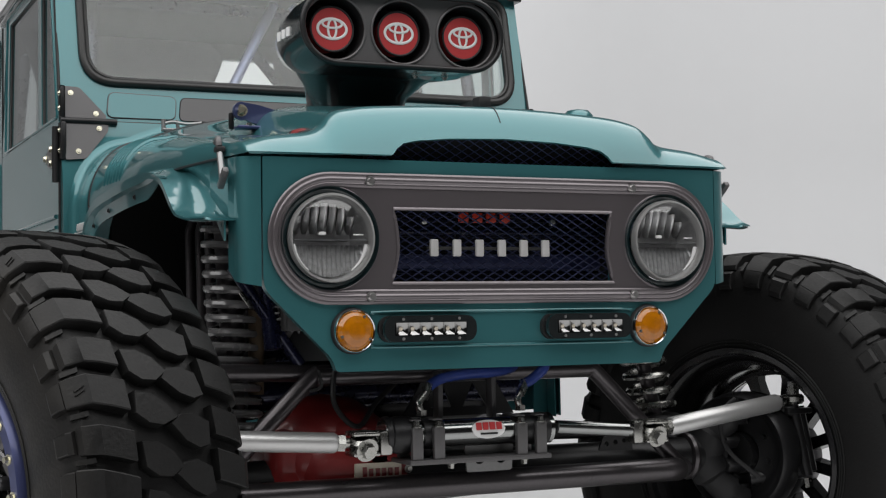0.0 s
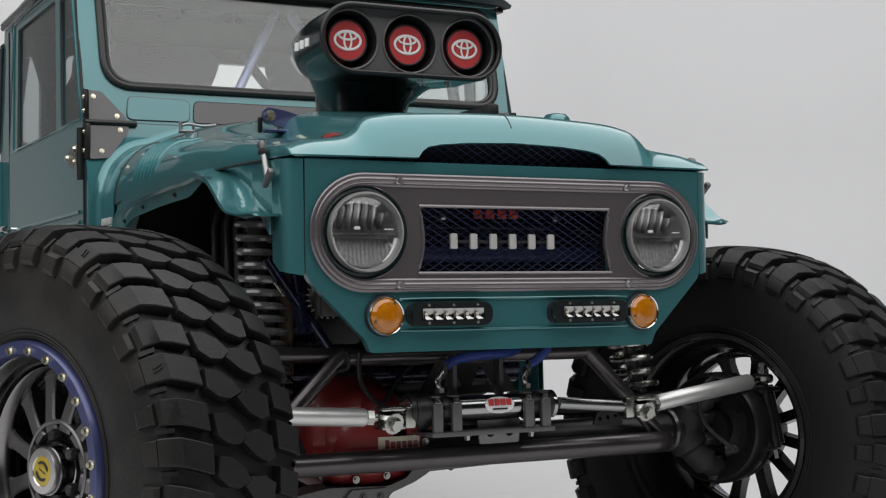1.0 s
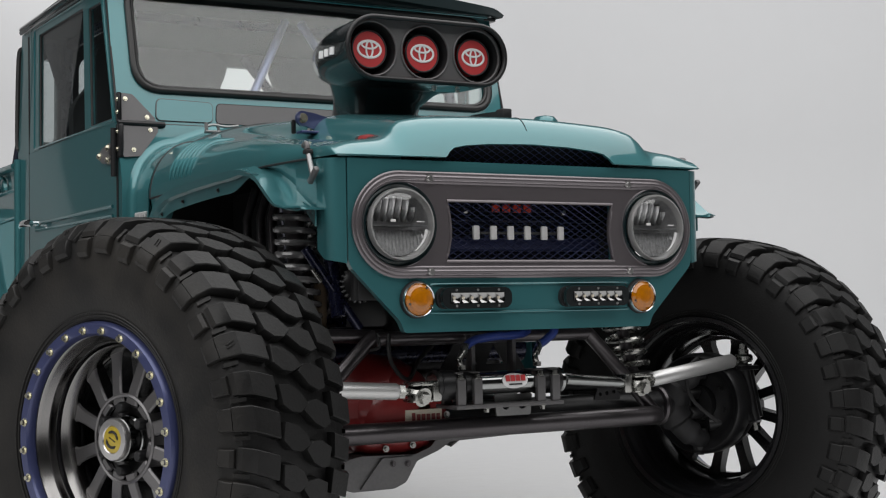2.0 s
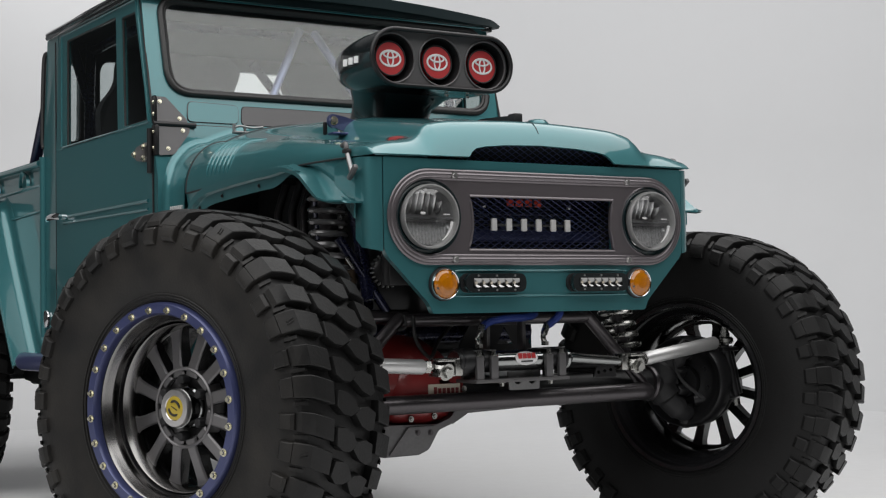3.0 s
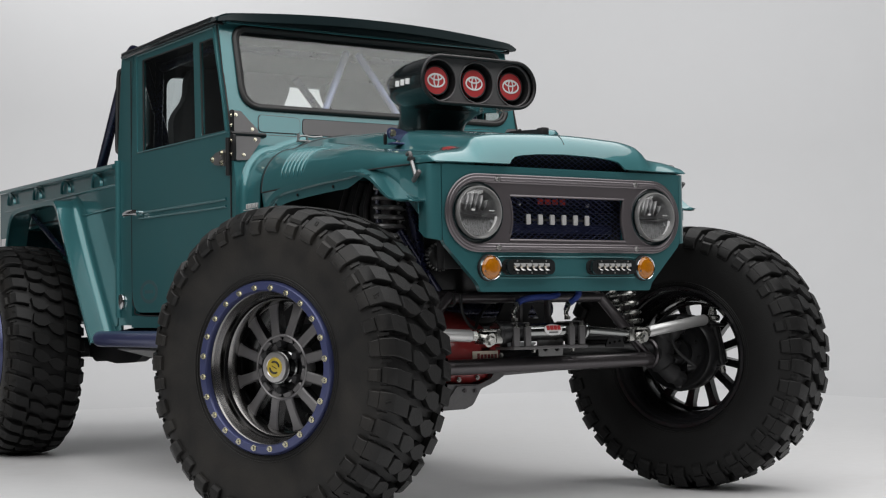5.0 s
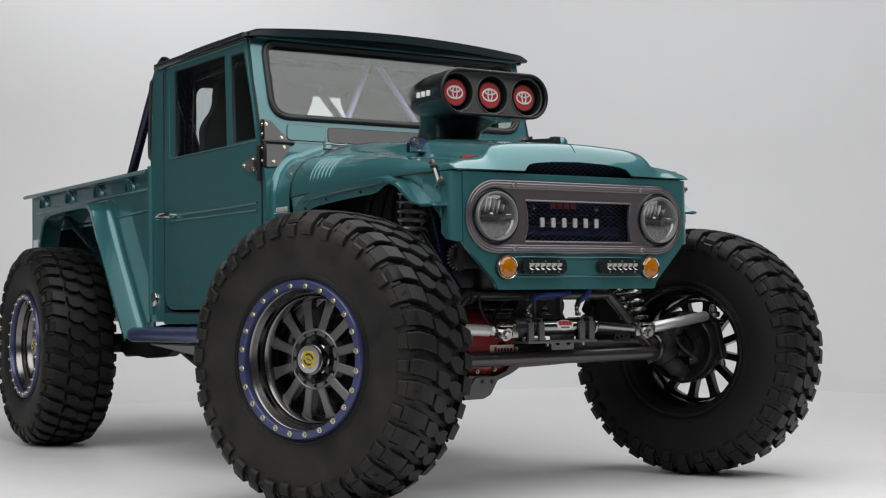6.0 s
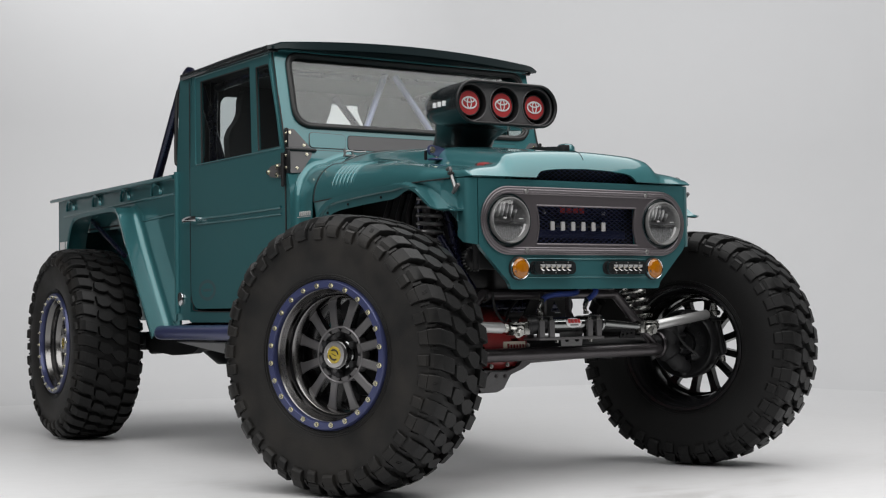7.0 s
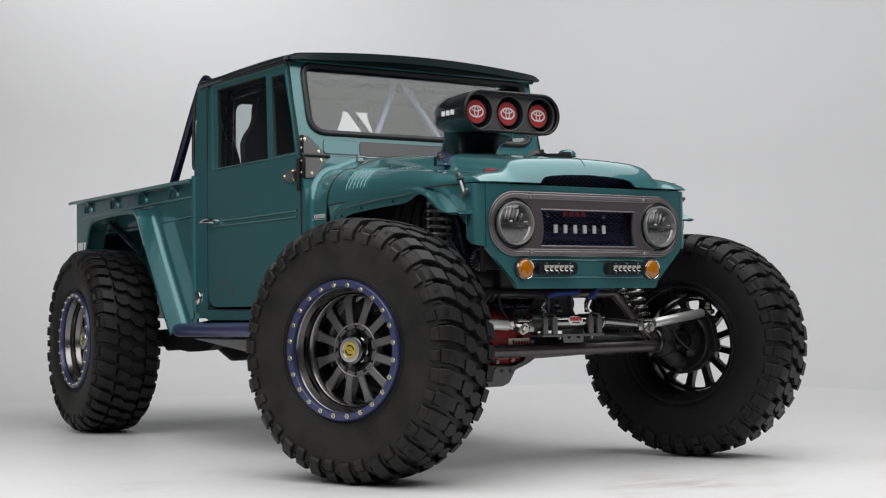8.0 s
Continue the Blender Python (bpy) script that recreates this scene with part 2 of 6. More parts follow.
def lathe(profile, seg=48, m=None, closed=False):
    """Turns (along, radius) about the local x axis."""
    bm = bmesh.new()
    rings = []
    for x, r in profile:
        if r < 1e-6:
            rings.append([bm.verts.new((x, 0, 0))])
        else:
            rings.append([bm.verts.new((x, r * math.cos(2 * math.pi * k / seg), r * math.sin(2 * math.pi * k / seg))) for k in range(seg)])
    pairs = list(zip(rings, rings[1:]))
    if closed:
        pairs.append((rings[-1], rings[0]))
    for A, B in pairs:
        for k in range(seg):
            j = (k + 1) % seg
            if len(A) == 1 and len(B) == 1:
                continue
            if len(A) == 1:
                bm.faces.new((A[0], B[j], B[k]))
            elif len(B) == 1:
                bm.faces.new((A[k], A[j], B[0]))
            else:
                bm.faces.new((A[k], A[j], B[j], B[k]))
    if m is not None:
        bmesh.ops.transform(bm, matrix=m, verts=bm.verts)
    return bm


def facing(x, y, z):
    """For lathe: local +x points to the truck's front (-y)."""
    return Matrix.Translation((x, y, z)) @ Matrix.Rotation(radians(-90), 4, "Z")


def rrect(cx, cy, w, h, r, n=6):
    """Rounded rectangle as points (a, b), anticlockwise."""
    out = []
    for sx, sy, a0 in ((1, 1, 0), (-1, 1, 90), (-1, -1, 180), (1, -1, 270)):
        ox, oy = cx + sx * (w / 2 - r), cy + sy * (h / 2 - r)
        for k in range(n + 1):
            a = radians(a0 + 90 * k / n)
            out.append((ox + r * math.cos(a), oy + r * math.sin(a)))
    return out


def rounded(poly, r, n=5):
    """Rounds the corners of a polygon."""
    out = []
    k = len(poly)
    for i in range(k):
        a, b, c = (Vector(poly[(i + j) % k]) for j in (-1, 0, 1))
        ri = r[i] if isinstance(r, (list, tuple)) else r
        u, v = (a - b).normalized(), (c - b).normalized()
        d = min(ri, (a - b).length * 0.45, (c - b).length * 0.45)
        p, q = b + u * d, b + v * d
        for s in range(n + 1):
            t = s / n
            out.append(tuple((1 - t) ** 2 * p + 2 * t * (1 - t) * b + t * t * q))
    return out


def circle(cx, cy, r, n=40):
    return [(cx + r * math.cos(2 * math.pi * k / n), cy + r * math.sin(2 * math.pi * k / n)) for k in range(n)]


def plate(loops, place, thick, bevel=0.0):
    """A plate with holes: loops of (a, b), the first the outline; place(a, b, depth) gives the point, depth from 0 to thick."""
    flat = bmesh.new()
    for lp in loops:
        vs = [flat.verts.new((a, b, 0)) for a, b in lp]
        for i in range(len(vs)):
            flat.edges.new((vs[i], vs[(i + 1) % len(vs)]))
    bmesh.ops.triangle_fill(flat, use_beauty=True, edges=flat.edges[:])
    flat.verts.index_update()
    pts = [(v.co.x, v.co.y) for v in flat.verts]
    tris = [[v.index for v in f.verts] for f in flat.faces]
    flat.free()
    bm = bmesh.new()
    top = [bm.verts.new(place(a, b, 0.0)) for a, b in pts]
    bot = [bm.verts.new(place(a, b, thick)) for a, b in pts]
    for t in tris:
        bm.faces.new([top[i] for i in t])
        bm.faces.new([bot[i] for i in reversed(t)])
    start = 0
    for lp in loops:
        n = len(lp)
        for i in range(n):
            a, b = start + i, start + (i + 1) % n
            bm.faces.new((top[a], top[b], bot[b], bot[a]))
        start += n
    if bevel:
        es = [e for e in bm.edges if len(e.link_faces) == 2 and e.calc_face_angle(0) > 1.2]
        bmesh.ops.bevel(bm, geom=es, offset=bevel, segments=2, profile=0.5, affect="EDGES")
    return bm


def sheet(fn, us, vs, thick, wrap=False):
    """A curved sheet fn(u, v) with a thickness along its normals."""
    bm = bmesh.new()
    g = [[bm.verts.new(fn(u, v)) for v in vs] for u in us]
    for i in range(len(us) - 1):
        for j in range(len(vs) - 1):
            bm.faces.new((g[i][j], g[i + 1][j], g[i + 1][j + 1], g[i][j + 1]))
    bmesh.ops.recalc_face_normals(bm, faces=bm.faces)
    bm.normal_update()
    if thick:
        bmesh.ops.solidify(bm, geom=bm.faces[:], thickness=thick)
    return bm


def lin(a, b, n):
    return [a + (b - a) * i / (n - 1) for i in range(n)]


def smooth01(t):
    t = min(max(t, 0.0), 1.0)
    return t * t * (3 - 2 * t)


def interp(x, table):
    if x <= table[0][0]:
        return table[0][1]
    for (a, p), (b, q) in zip(table, table[1:]):
        if x <= b:
            return p + (q - p) * (x - a) / (b - a)
    return table[-1][1]


def bolt_head(p, axis, r=0.008, h=0.006, seg=6):
    p, axis = Vector(p), Vector(axis).normalized()
    return join(cyl(p, p + axis * 0.002, r * 1.5, seg=16), cyl(p + axis * 0.002, p + axis * (0.002 + h), r, r * 0.88, seg=seg))


# ---- the studio ----


def studio():
    edge = [(-3.1, 6.6)] + [(5.6 + 1.0 * math.sin(radians(a)), 5.6 + 1.0 * math.cos(radians(a))) for a in range(0, 91, 10)] + [(6.6, -13.0)]
    normals = [(0, 1)] + [(math.sin(radians(a)), math.cos(radians(a))) for a in range(0, 91, 10)] + [(1, 0)]
    prof = [(2.6 * math.sin(radians(a)), 2.6 - 2.6 * math.cos(radians(a))) for a in range(0, 91, 6)] + [(2.6, 4.7)]
    bm = bmesh.new()
    bm.faces.new([bm.verts.new((x, y, 0)) for x, y in [(-13.0, 6.6)] + edge + [(-13.0, -13.0)]])
    tagged(obj("floor", bm, FLOOR), "white painted studio floor with faint scuffs", "floor", kind="structure")
    bm = bmesh.new()
    g = [[bm.verts.new((x + nx * d, y + ny * d, z)) for d, z in prof] for (x, y), (nx, ny) in zip(edge, normals)]
    for A, B in zip(g, g[1:]):
        for j in range(len(prof) - 1):
            bm.faces.new((A[j], B[j], B[j + 1], A[j + 1]))
    tagged(obj("backdrop", bm, CYC, 60), "seamless white studio backdrop curving up from the floor", "backdrop", kind="structure")
    # unseen walls and ceiling, added only to shape reflections and side fill
    tagged(obj("wall_west", box(-13.3, -13.0, -13.0, 9.2, 0, 9), ROOM_MID), "unseen mid grey wall added for side fill", "wall", kind="structure")
    tagged(obj("wall_north", box(-13.3, -3.1, 6.6, 6.9, 0, 9), ROOM), "unseen dark grey wall added to darken reflections", "wall", kind="structure")
    tagged(obj("wall_east", box(9.4, 9.7, -13.0, 9.5, 0, 9), ROOM), "unseen dark grey wall added to darken reflections", "wall", kind="structure")
    tagged(obj("wall_north_far", box(-3.1, 9.7, 9.4, 9.7, 0, 9), ROOM), "unseen dark grey wall added behind the backdrop to darken reflections", "wall", kind="structure")
    tagged(obj("wall_south", box(-13.3, 9.2, -13.3, -13.0, 0, 9), ROOM), "unseen dark grey wall added to darken reflections", "wall", kind="structure")
    tagged(obj("ceiling", box(-13.3, 9.5, -13.3, 9.5, 9.0, 9.3), ROOM), "unseen dark grey ceiling added above the softbox", "ceiling", kind="structure")


studio()

# ---- the truck ----
# the body leans a little on its springs
LEAN = pose(0, 0, 0, 0, -0.89, 0)
truck = new("pickup_truck")
tagged(truck, "teal lifted off-road pickup truck on huge black mud tyres", "truck")

truck.matrix_basis = LEAN
AXLE_Z, TYRE_R = 0.5435, 0.527


# wheels -------------------------------------------------------------------------------------------


def tyre_mesh():
    """Carcass with two staggered rows of angular centre blocks and shoulder blocks that run down the sidewall."""
    prof = [(-0.132, 0.256), (-0.150, 0.266), (-0.163, 0.300), (-0.174, 0.345), (-0.179, 0.390), (-0.177, 0.430), (-0.171, 0.466), (-0.160, 0.484),
            (-0.140, 0.4945), (-0.07, 0.5025), (0, 0.5040)]
    prof = prof + [(-x, r) for x, r in prof[-2::-1]]
    body = lathe(prof, 96)
    bm = bmesh.new()
    n = 38
    R = TYRE_R
    pitch = 2 * math.pi / n * R

    def spot(x, s, r):
        return bm.verts.new((x, r * math.cos(s / R), r * math.sin(s / R)))

    def block(poly, foot):
        """A tread block from its outline (x, s, r): crisp walls, a narrow worn edge and a flat top."""
        cx = sum(p[0] for p in poly) / len(poly)
        cs = sum(p[1] for p in poly) / len(poly)
        rings = [[spot(cx + (x - cx) * grow, cs + (s - cs) * grow, foot if drop is None else r - drop) for x, s, r in poly]
                 for grow, drop in ((1.06, None), (1.012, 0.0022), (0.976, 0.0))]
        k = len(poly)
        for A, B in zip(rings, rings[1:]):
            for i in range(k):
                bm.faces.new((A[i], A[(i + 1) % k], B[(i + 1) % k], B[i]))
        bm.faces.new(rings[-1])

    def saddle(cuts, s0, s1, sgn, lean):
        """A block folded over the shoulder: cuts of (x, r, foot x, foot r) from the crown outwards."""
        edge = 0.0024
        rows = []
        for x, r, xf, rf in cuts:
            o = lean * (min(x, 0.16) - 0.08)
            d = Vector((x - xf, r - rf)).normalized() * edge * 0.8
            lo = [spot(sgn * xf, s0 + o - 0.002, rf), spot(sgn * (x - d.x), s0 + o, r - d.y), spot(sgn * x, s0 + o + edge, r)]
            hi = [spot(sgn * x, s1 + o - edge, r), spot(sgn * (x - d.x), s1 + o, r - d.y), spot(sgn * xf, s1 + o + 0.002, rf)]
            rows.append(lo + hi)
        for A, B in zip(rows, rows[1:]):
            for k in range(5):
                bm.faces.new((A[k], A[k + 1], B[k + 1], B[k]))
        bm.faces.new(rows[0])
        bm.faces.new(rows[-1][::-1])

    wob = random.Random(4)
    for i in range(n):
        for sgn in (-1, 1):
            odd = (i + (sgn > 0)) % 2
            a0 = (i + (0.52 if sgn > 0 else 0)) * pitch
            lean = 0.30 * sgn

            def at(poly, drop):
                return [(sgn * (x + wob.uniform(-0.001, 0.001)), a0 + t * pitch + lean * (x - 0.05) + wob.uniform(-0.0012, 0.0012), R - drop(x)) for x, t in poly]
            c = [(0.0680, 0.10), (0.0745, 0.58), (0.052, 0.74), (0.023, 0.70), (-0.008, 0.45), (0.008, 0.19), (0.036, 0.06)]
            if odd:
                c = [(0.0745, 0.16), (0.0690, 0.67), (0.046, 0.78), (0.018, 0.71), (-0.007, 0.43), (0.014, 0.18), (0.042, 0.09)]
            block(at([(x, t + 0.27) for x, t in c], lambda x: 0.0016 * (x / 0.08) ** 2), 0.493)
            if odd:
                b0, b1 = a0 + 0.14 * pitch, a0 + 0.76 * pitch
                saddle([(0.0855, R - 0.0020, 0.086, 0.494), (0.118, R - 0.0050, 0.118, 0.492), (0.143, R - 0.0125, 0.143, 0.487), (0.1475, R - 0.0175, 0.146, 0.489), (0.166, 0.4900, 0.160, 0.482), (0.1685, 0.478, 0.164, 0.476)], b0, b1, sgn, lean)
                # shorter lug set off by a notch, further down the sidewall
                b0, b1 = b0 + 0.06 * pitch, b1 - 0.06 * pitch
                saddle([(0.1755, 0.4735, 0.166, 0.472), (0.1845, 0.4680, 0.170, 0.464), (0.1890, 0.4400, 0.174, 0.438), (0.1835, 0.4290, 0.1765, 0.427)], b0, b1, sgn, lean)
            else:
                b0, b1 = a0 + 0.06 * pitch, a0 + 0.72 * pitch
                saddle([(0.0840, R - 0.0018, 0.084, 0.494), (0.118, R - 0.0045, 0.118, 0.492), (0.148, R - 0.0120, 0.148, 0.486), (0.1530, R - 0.0170, 0.150, 0.488), (0.1745, 0.4880, 0.164, 0.480), (0.1800, 0.4790, 0.168, 0.474)], b0, b1, sgn, lean)
                b0, b1 = b0 + 0.02 * pitch, b1 - 0.02 * pitch
                saddle([(0.1815, 0.4780, 0.168, 0.474), (0.1885, 0.4640, 0.172, 0.462), (0.1905, 0.4480, 0.174, 0.446), (0.1850, 0.4380, 0.1760, 0.436)], b0, b1, sgn, lean)
                # raised mark on every other lug
                if i % 4 == 0:
                    m = (b0 + b1) / 2 + lean * 0.08
                    for q in (-0.006, 0.002):
                        block([(sgn * 0.156, m + q, 0.5100), (sgn * 0.156, m + q + 0.003, 0.5100), (sgn * 0.168, m + q + 0.009, 0.4975), (sgn * 0.168, m + q + 0.006, 0.4975)], 0.490)
            # low bar at the foot of the groove between two shoulder blocks
            g = a0 + 0.90 * pitch + lean * 0.08
            block([(sgn * 0.150, g - 0.005, 0.4980), (sgn * 0.150, g + 0.005, 0.4980), (sgn * 0.174, g + 0.005, 0.4760), (sgn * 0.174, g - 0.005, 0.4760)], 0.470)
    rings = []
    for sgn in (-1, 1):
        for r, x in ((0.284, 0.1575), (0.292, 0.1615), (0.300, 0.1640)):
            rings.append(tube([(sgn * x, r * math.cos(a), r * math.sin(a)) for a in lin(0, 2 * math.pi * 71 / 72, 72)], 0.0022, 6, closed=True))
    return join(body, bm, *rings)


RIM_SHIFT = 0.024


def wheel_rim_mesh():
    return lathe([(-0.168, 0.2470), (-0.165, 0.2440), (-0.160, 0.2425), (-0.1450, 0.2325), (-0.141, 0.2310), (-0.136, 0.2320), (-0.122, 0.2290), (-0.122, 0.2420), (-0.16, 0.252)], 96, closed=True)


def wheel_barrel_mesh():
    return lathe([(-0.124, 0.2275), (-0.088, 0.2245), (-0.060, 0.2240), (-0.040, 0.2200), (0.0, 0.2215), (0.03, 0.2250), (0.045, 0.2350), (0.10, 0.2420), (0.124, 0.264), (0.134, 0.281), (0.142, 0.281), (0.140, 0.268), (0.06, 0.246), (-0.06, 0.240), (-0.124, 0.240)], 96, closed=True)


def spoke_ring_mesh():
    return lathe([(-0.090, 0.2255), (-0.094, 0.2225), (-0.090, 0.2185), (-0.074, 0.2125), (-0.066, 0.2085), (-0.050, 0.2090), (-0.045, 0.2150), (-0.060, 0.2250)], 96, closed=True)


def spoke_mesh():
    """One spoke, pointing up (+z), tapering outwards and dished."""
    bm = bmesh.new()
    rows = [(0.085, 0.020, -0.082, -0.052), (0.115, 0.0165, -0.082, -0.050), (0.16, 0.0165, -0.074, -0.046), (0.195, 0.019, -0.067, -0.042), (0.212, 0.026, -0.064, -0.040)]
    rings = []
    for z, w, xo, xi in rows:
        rings.append([bm.verts.new(p) for p in ((xo + 0.004, -w, z), (xo, -w + 0.004, z), (xo, w - 0.004, z), (xo + 0.004, w, z), (xi, w * 0.85, z), (xi, -w * 0.85, z))])
    for A, B in zip(rings, rings[1:]):
        for k in range(6):
            bm.faces.new((A[k], A[(k + 1) % 6], B[(k + 1) % 6], B[k]))
    bm.faces.new(rings[0])
    bm.faces.new(rings[-1][::-1])
    return bm


def spoke_core_mesh():
    """The dark flanks and back of a spoke."""
    bm = bmesh.new()
    rows = [(0.080, 0.0215, -0.076, -0.040), (0.115, 0.0180, -0.076, -0.038), (0.16, 0.0180, -0.068, -0.034), (0.195, 0.0205, -0.061, -0.032), (0.214, 0.0275, -0.058, -0.030)]
    rings = [[bm.verts.new(p) for p in ((xo, -w, z), (xo, w, z), (xi, w * 0.8, z), (xi, -w * 0.8, z))] for z, w, xo, xi in rows]
    for A, B in zip(rings, rings[1:]):
        for k in range(4):
            bm.faces.new((A[k], A[(k + 1) % 4], B[(k + 1) % 4], B[k]))
    bm.faces.new(rings[0])
    bm.faces.new(rings[-1][::-1])
    return bm


SPOKE_SHIFT = RIM_SHIFT - 0.020


def make_wheel():
    shift = pose(RIM_SHIFT, 0, 0)
    face = pose(SPOKE_SHIFT, 0, 0)
    w = part("wheel", moved(wheel_rim_mesh(), shift), WHEEL_LIP, truck, "deep-dish machined grey beadlock wheel with twelve spokes")
    part("tyre", tyre_mesh(), RUBBER, w, "black mud-terrain tyre with chunky staggered tread blocks", 30)
    part("barrel", moved(wheel_barrel_mesh(), shift), WHEEL_DARK, w, "gloss black wheel barrel")
    part("spoke_ring", moved(spoke_ring_mesh(), face), WHEEL_LIP, w, "polished ring round the spokes")
    ring = lathe([(-0.176, 0.2790), (-0.190, 0.2775), (-0.196, 0.272), (-0.196, 0.250), (-0.190, 0.2455), (-0.172, 0.2455), (-0.166, 0.252), (-0.166, 0.272)], 96, closed=True)
    part("beadlock_ring", moved(ring, shift), BLUE, w, "dark blue beadlock ring")
    first = None
    for k in range(24):
        a = radians(7.5 + 15 * k)
        m = pose(RIM_SHIFT, 0.2575 * math.cos(a), 0.2575 * math.sin(a))
        if first is None:
            first = part("bolt", bolt_head((-0.196, 0, 0), (-1, 0, 0), 0.0068, 0.008), BOLT, w, "small zinc bolt")
            first.matrix_basis = m
        else:
            again(first, m, w)
    sp = None
    for k in range(12):
        m = pose(SPOKE_SHIFT, 0, 0, 15 + 30 * k)
        if sp is None:
            sp = part("spoke", spoke_mesh(), WHEEL_GREY, w, "flat satin grey spoke")
            sp.matrix_basis = m
            core = part("spoke_core", spoke_core_mesh(), WHEEL_DARK, w, "gloss black spoke back")
            core.matrix_basis = m
        else:
            again(sp, m, w)
            again(core, m, w)
    centre = lathe([(-0.070, 0.097), (-0.084, 0.099), (-0.086, 0.103), (-0.083, 0.1075), (-0.045, 0.108), (-0.030, 0.100)], 64, closed=True)
    recess = lathe([(-0.052, 0.0), (-0.052, 0.050), (-0.062, 0.058), (-0.072, 0.084), (-0.072, 0.0985), (-0.040, 0.0985), (-0.02, 0.09), (-0.02, 0.0)], 64)
    part("ring_back", moved(lathe([(-0.044, 0.2255), (-0.042, 0.2095), (-0.034, 0.2090), (-0.030, 0.2245)], 72, closed=True), face), WHEEL_DARK, w, "gloss black ring back")
    part("hub_back", moved(lathe([(-0.019, 0.0), (-0.019, 0.092), (-0.010, 0.090), (0.01, 0.06), (0.01, 0.0)], 48), face), WHEEL_DARK, w, "gloss black hub back")
    part("hub_rim", moved(centre, face), WHEEL_GREY, w, "machined grey ring round the wheel centre")
    part("hub_plate", moved(recess, face), WHEEL_CENTRE, w, "dark recessed wheel centre")
    nut = None
    for k in range(6):
        a = radians(30 + 60 * k)
        m = pose(SPOKE_SHIFT, 0.074 * math.cos(a), 0.074 * math.sin(a))
        if nut is None:
            nut = part("lug_nut", lathe([(-0.072, 0.0145), (-0.094, 0.0135), (-0.098, 0.010), (-0.098, 0.0)], 12), BLACK_METAL, w, "black lug nut")
            nut.matrix_basis = m
        else:
            again(nut, m, w)
    part("hub", moved(lathe([(-0.055, 0.056), (-0.098, 0.055), (-0.101, 0.050), (-0.106, 0.050), (-0.108, 0.054), (-0.132, 0.053), (-0.135, 0.0)], 48), pose(RIM_SHIFT + 0.008, 0, 0)),
         DARK_CHROME, w, "satin silver locking hub")
    cap = pose(RIM_SHIFT + 0.008, 0, 0)
    part("hub_ring", moved(lathe([(-0.131, 0.0505), (-0.141, 0.0510), (-0.1465, 0.0480), (-0.1470, 0.0335), (-0.1445, 0.0315), (-0.131, 0.0315)], 48, closed=True), cap), ALU, w, "polished silver hub ring")
    part("hub_cap", lathe([(-0.134, 0.0320), (-0.1445, 0.0315), (-0.1455, 0.0295), (-0.1455, 0.0)], 32, cap), YELLOW, w, "yellow hub dial")
    for turn in (25, 205):
        arc = [(-0.1458, 0.0205 * math.cos(q), 0.0205 * math.sin(q) - 0.002) for q in lin(radians(30), radians(150), 9)]
        part("dial_mark", moved(tube(arc, [0.0012] + [0.0032] * 7 + [0.0012], 8), pose(RIM_SHIFT + 0.008, 0, 0, turn)), BLACK, w, "black curved dial grip")
    part("dial_bar", moved(box(-0.1463, -0.145, -0.012, 0.012, -0.0012, 0.0012), pose(RIM_SHIFT + 0.008, 0, 0, 25)), BLACK, w, "plain black printed bar")
    return w


STEER = 22.0
near_front = make_wheel()
near_front.matrix_basis = LEAN.inverted() @ pose(-0.957, 0.2614, TYRE_R, 0, 0, STEER)


def wheel_copy(m):
    made = new("wheel", near_front.data)
    made.parent, made.matrix_basis = truck, m
    tagged(made, "deep-dish machined grey beadlock wheel with twelve spokes")
    for c in near_front.children:
        o = new(c.name.split(".")[0], c.data)
        o.parent, o.matrix_basis = made, c.matrix_basis.copy()
        if "label" in c:
            tagged(o, c["label"])
    return made


far_front = wheel_copy(LEAN.inverted() @ pose(0.934, 0.380, TYRE_R, 0, 0, 180 + STEER) @ pose(0, 0, 0, 4))
near_rear = wheel_copy(LEAN.inverted() @ pose(-0.888, 3.38, TYRE_R, 0, 0, -2.5) @ pose(0, 0, 0, 5))
far_rear = wheel_copy(LEAN.inverted() @ pose(0.840, 3.38, TYRE_R, 0, 0, 180) @ pose(0, 0, 0, 2))


# front panel ----------------------------------------------------------------------------------------


def front(y):
    return lambda a, b, d: (a, y + d, b)


LAMP_X, LAMP_Z = 0.394, 1.0455
out = [(-0.53, 1.207), (-0.53, 0.946), (-0.390, 0.806), (-0.379, 0.778), (0.379, 0.778), (0.390, 0.806), (0.53, 0.946), (0.53, 1.207)]
loops = [rounded(out, [0.004, 0.02, 0.012, 0.008, 0.008, 0.012, 0.02, 0.004], 4)]
loops += [circle(s * LAMP_X, LAMP_Z, 0.104) for s in (-1, 1)]
loops += [rounded([(-0.262, 1.112), (-0.262, 0.948), (0.262, 0.948), (0.262, 1.112)], 0.01)]
panel = plate(loops, front(0.014), 0.02, 0.003)
part("front_panel", panel, TEAL, truck, "teal painted front panel with cut lower corners")


def side_return(s):
    """The rounded corner and side of the front panel."""
    def fn(u, v):
        zt, zb = 1.207, interp(u, [(0, 0.950), (1, 0.985)])
        z = zb + (zt - zb) * v
        a = min(u / 0.35, 1.0) * math.pi / 2
        x = 0.533 + 0.042 * math.sin(a)
        y = 0.016 + 0.042 * (1 - math.cos(a)) + max(0, u - 0.35) / 0.65 * 0.022
        return (s * (x + max(0, u - 0.35) * 0.01), y, z)
    return sheet(fn, lin(0, 1, 24), lin(0, 1, 4), 0.006)


for s in (-1, 1):
    part("side_return", side_return(s), TEAL, truck, "rounded teal corner of the front panel")
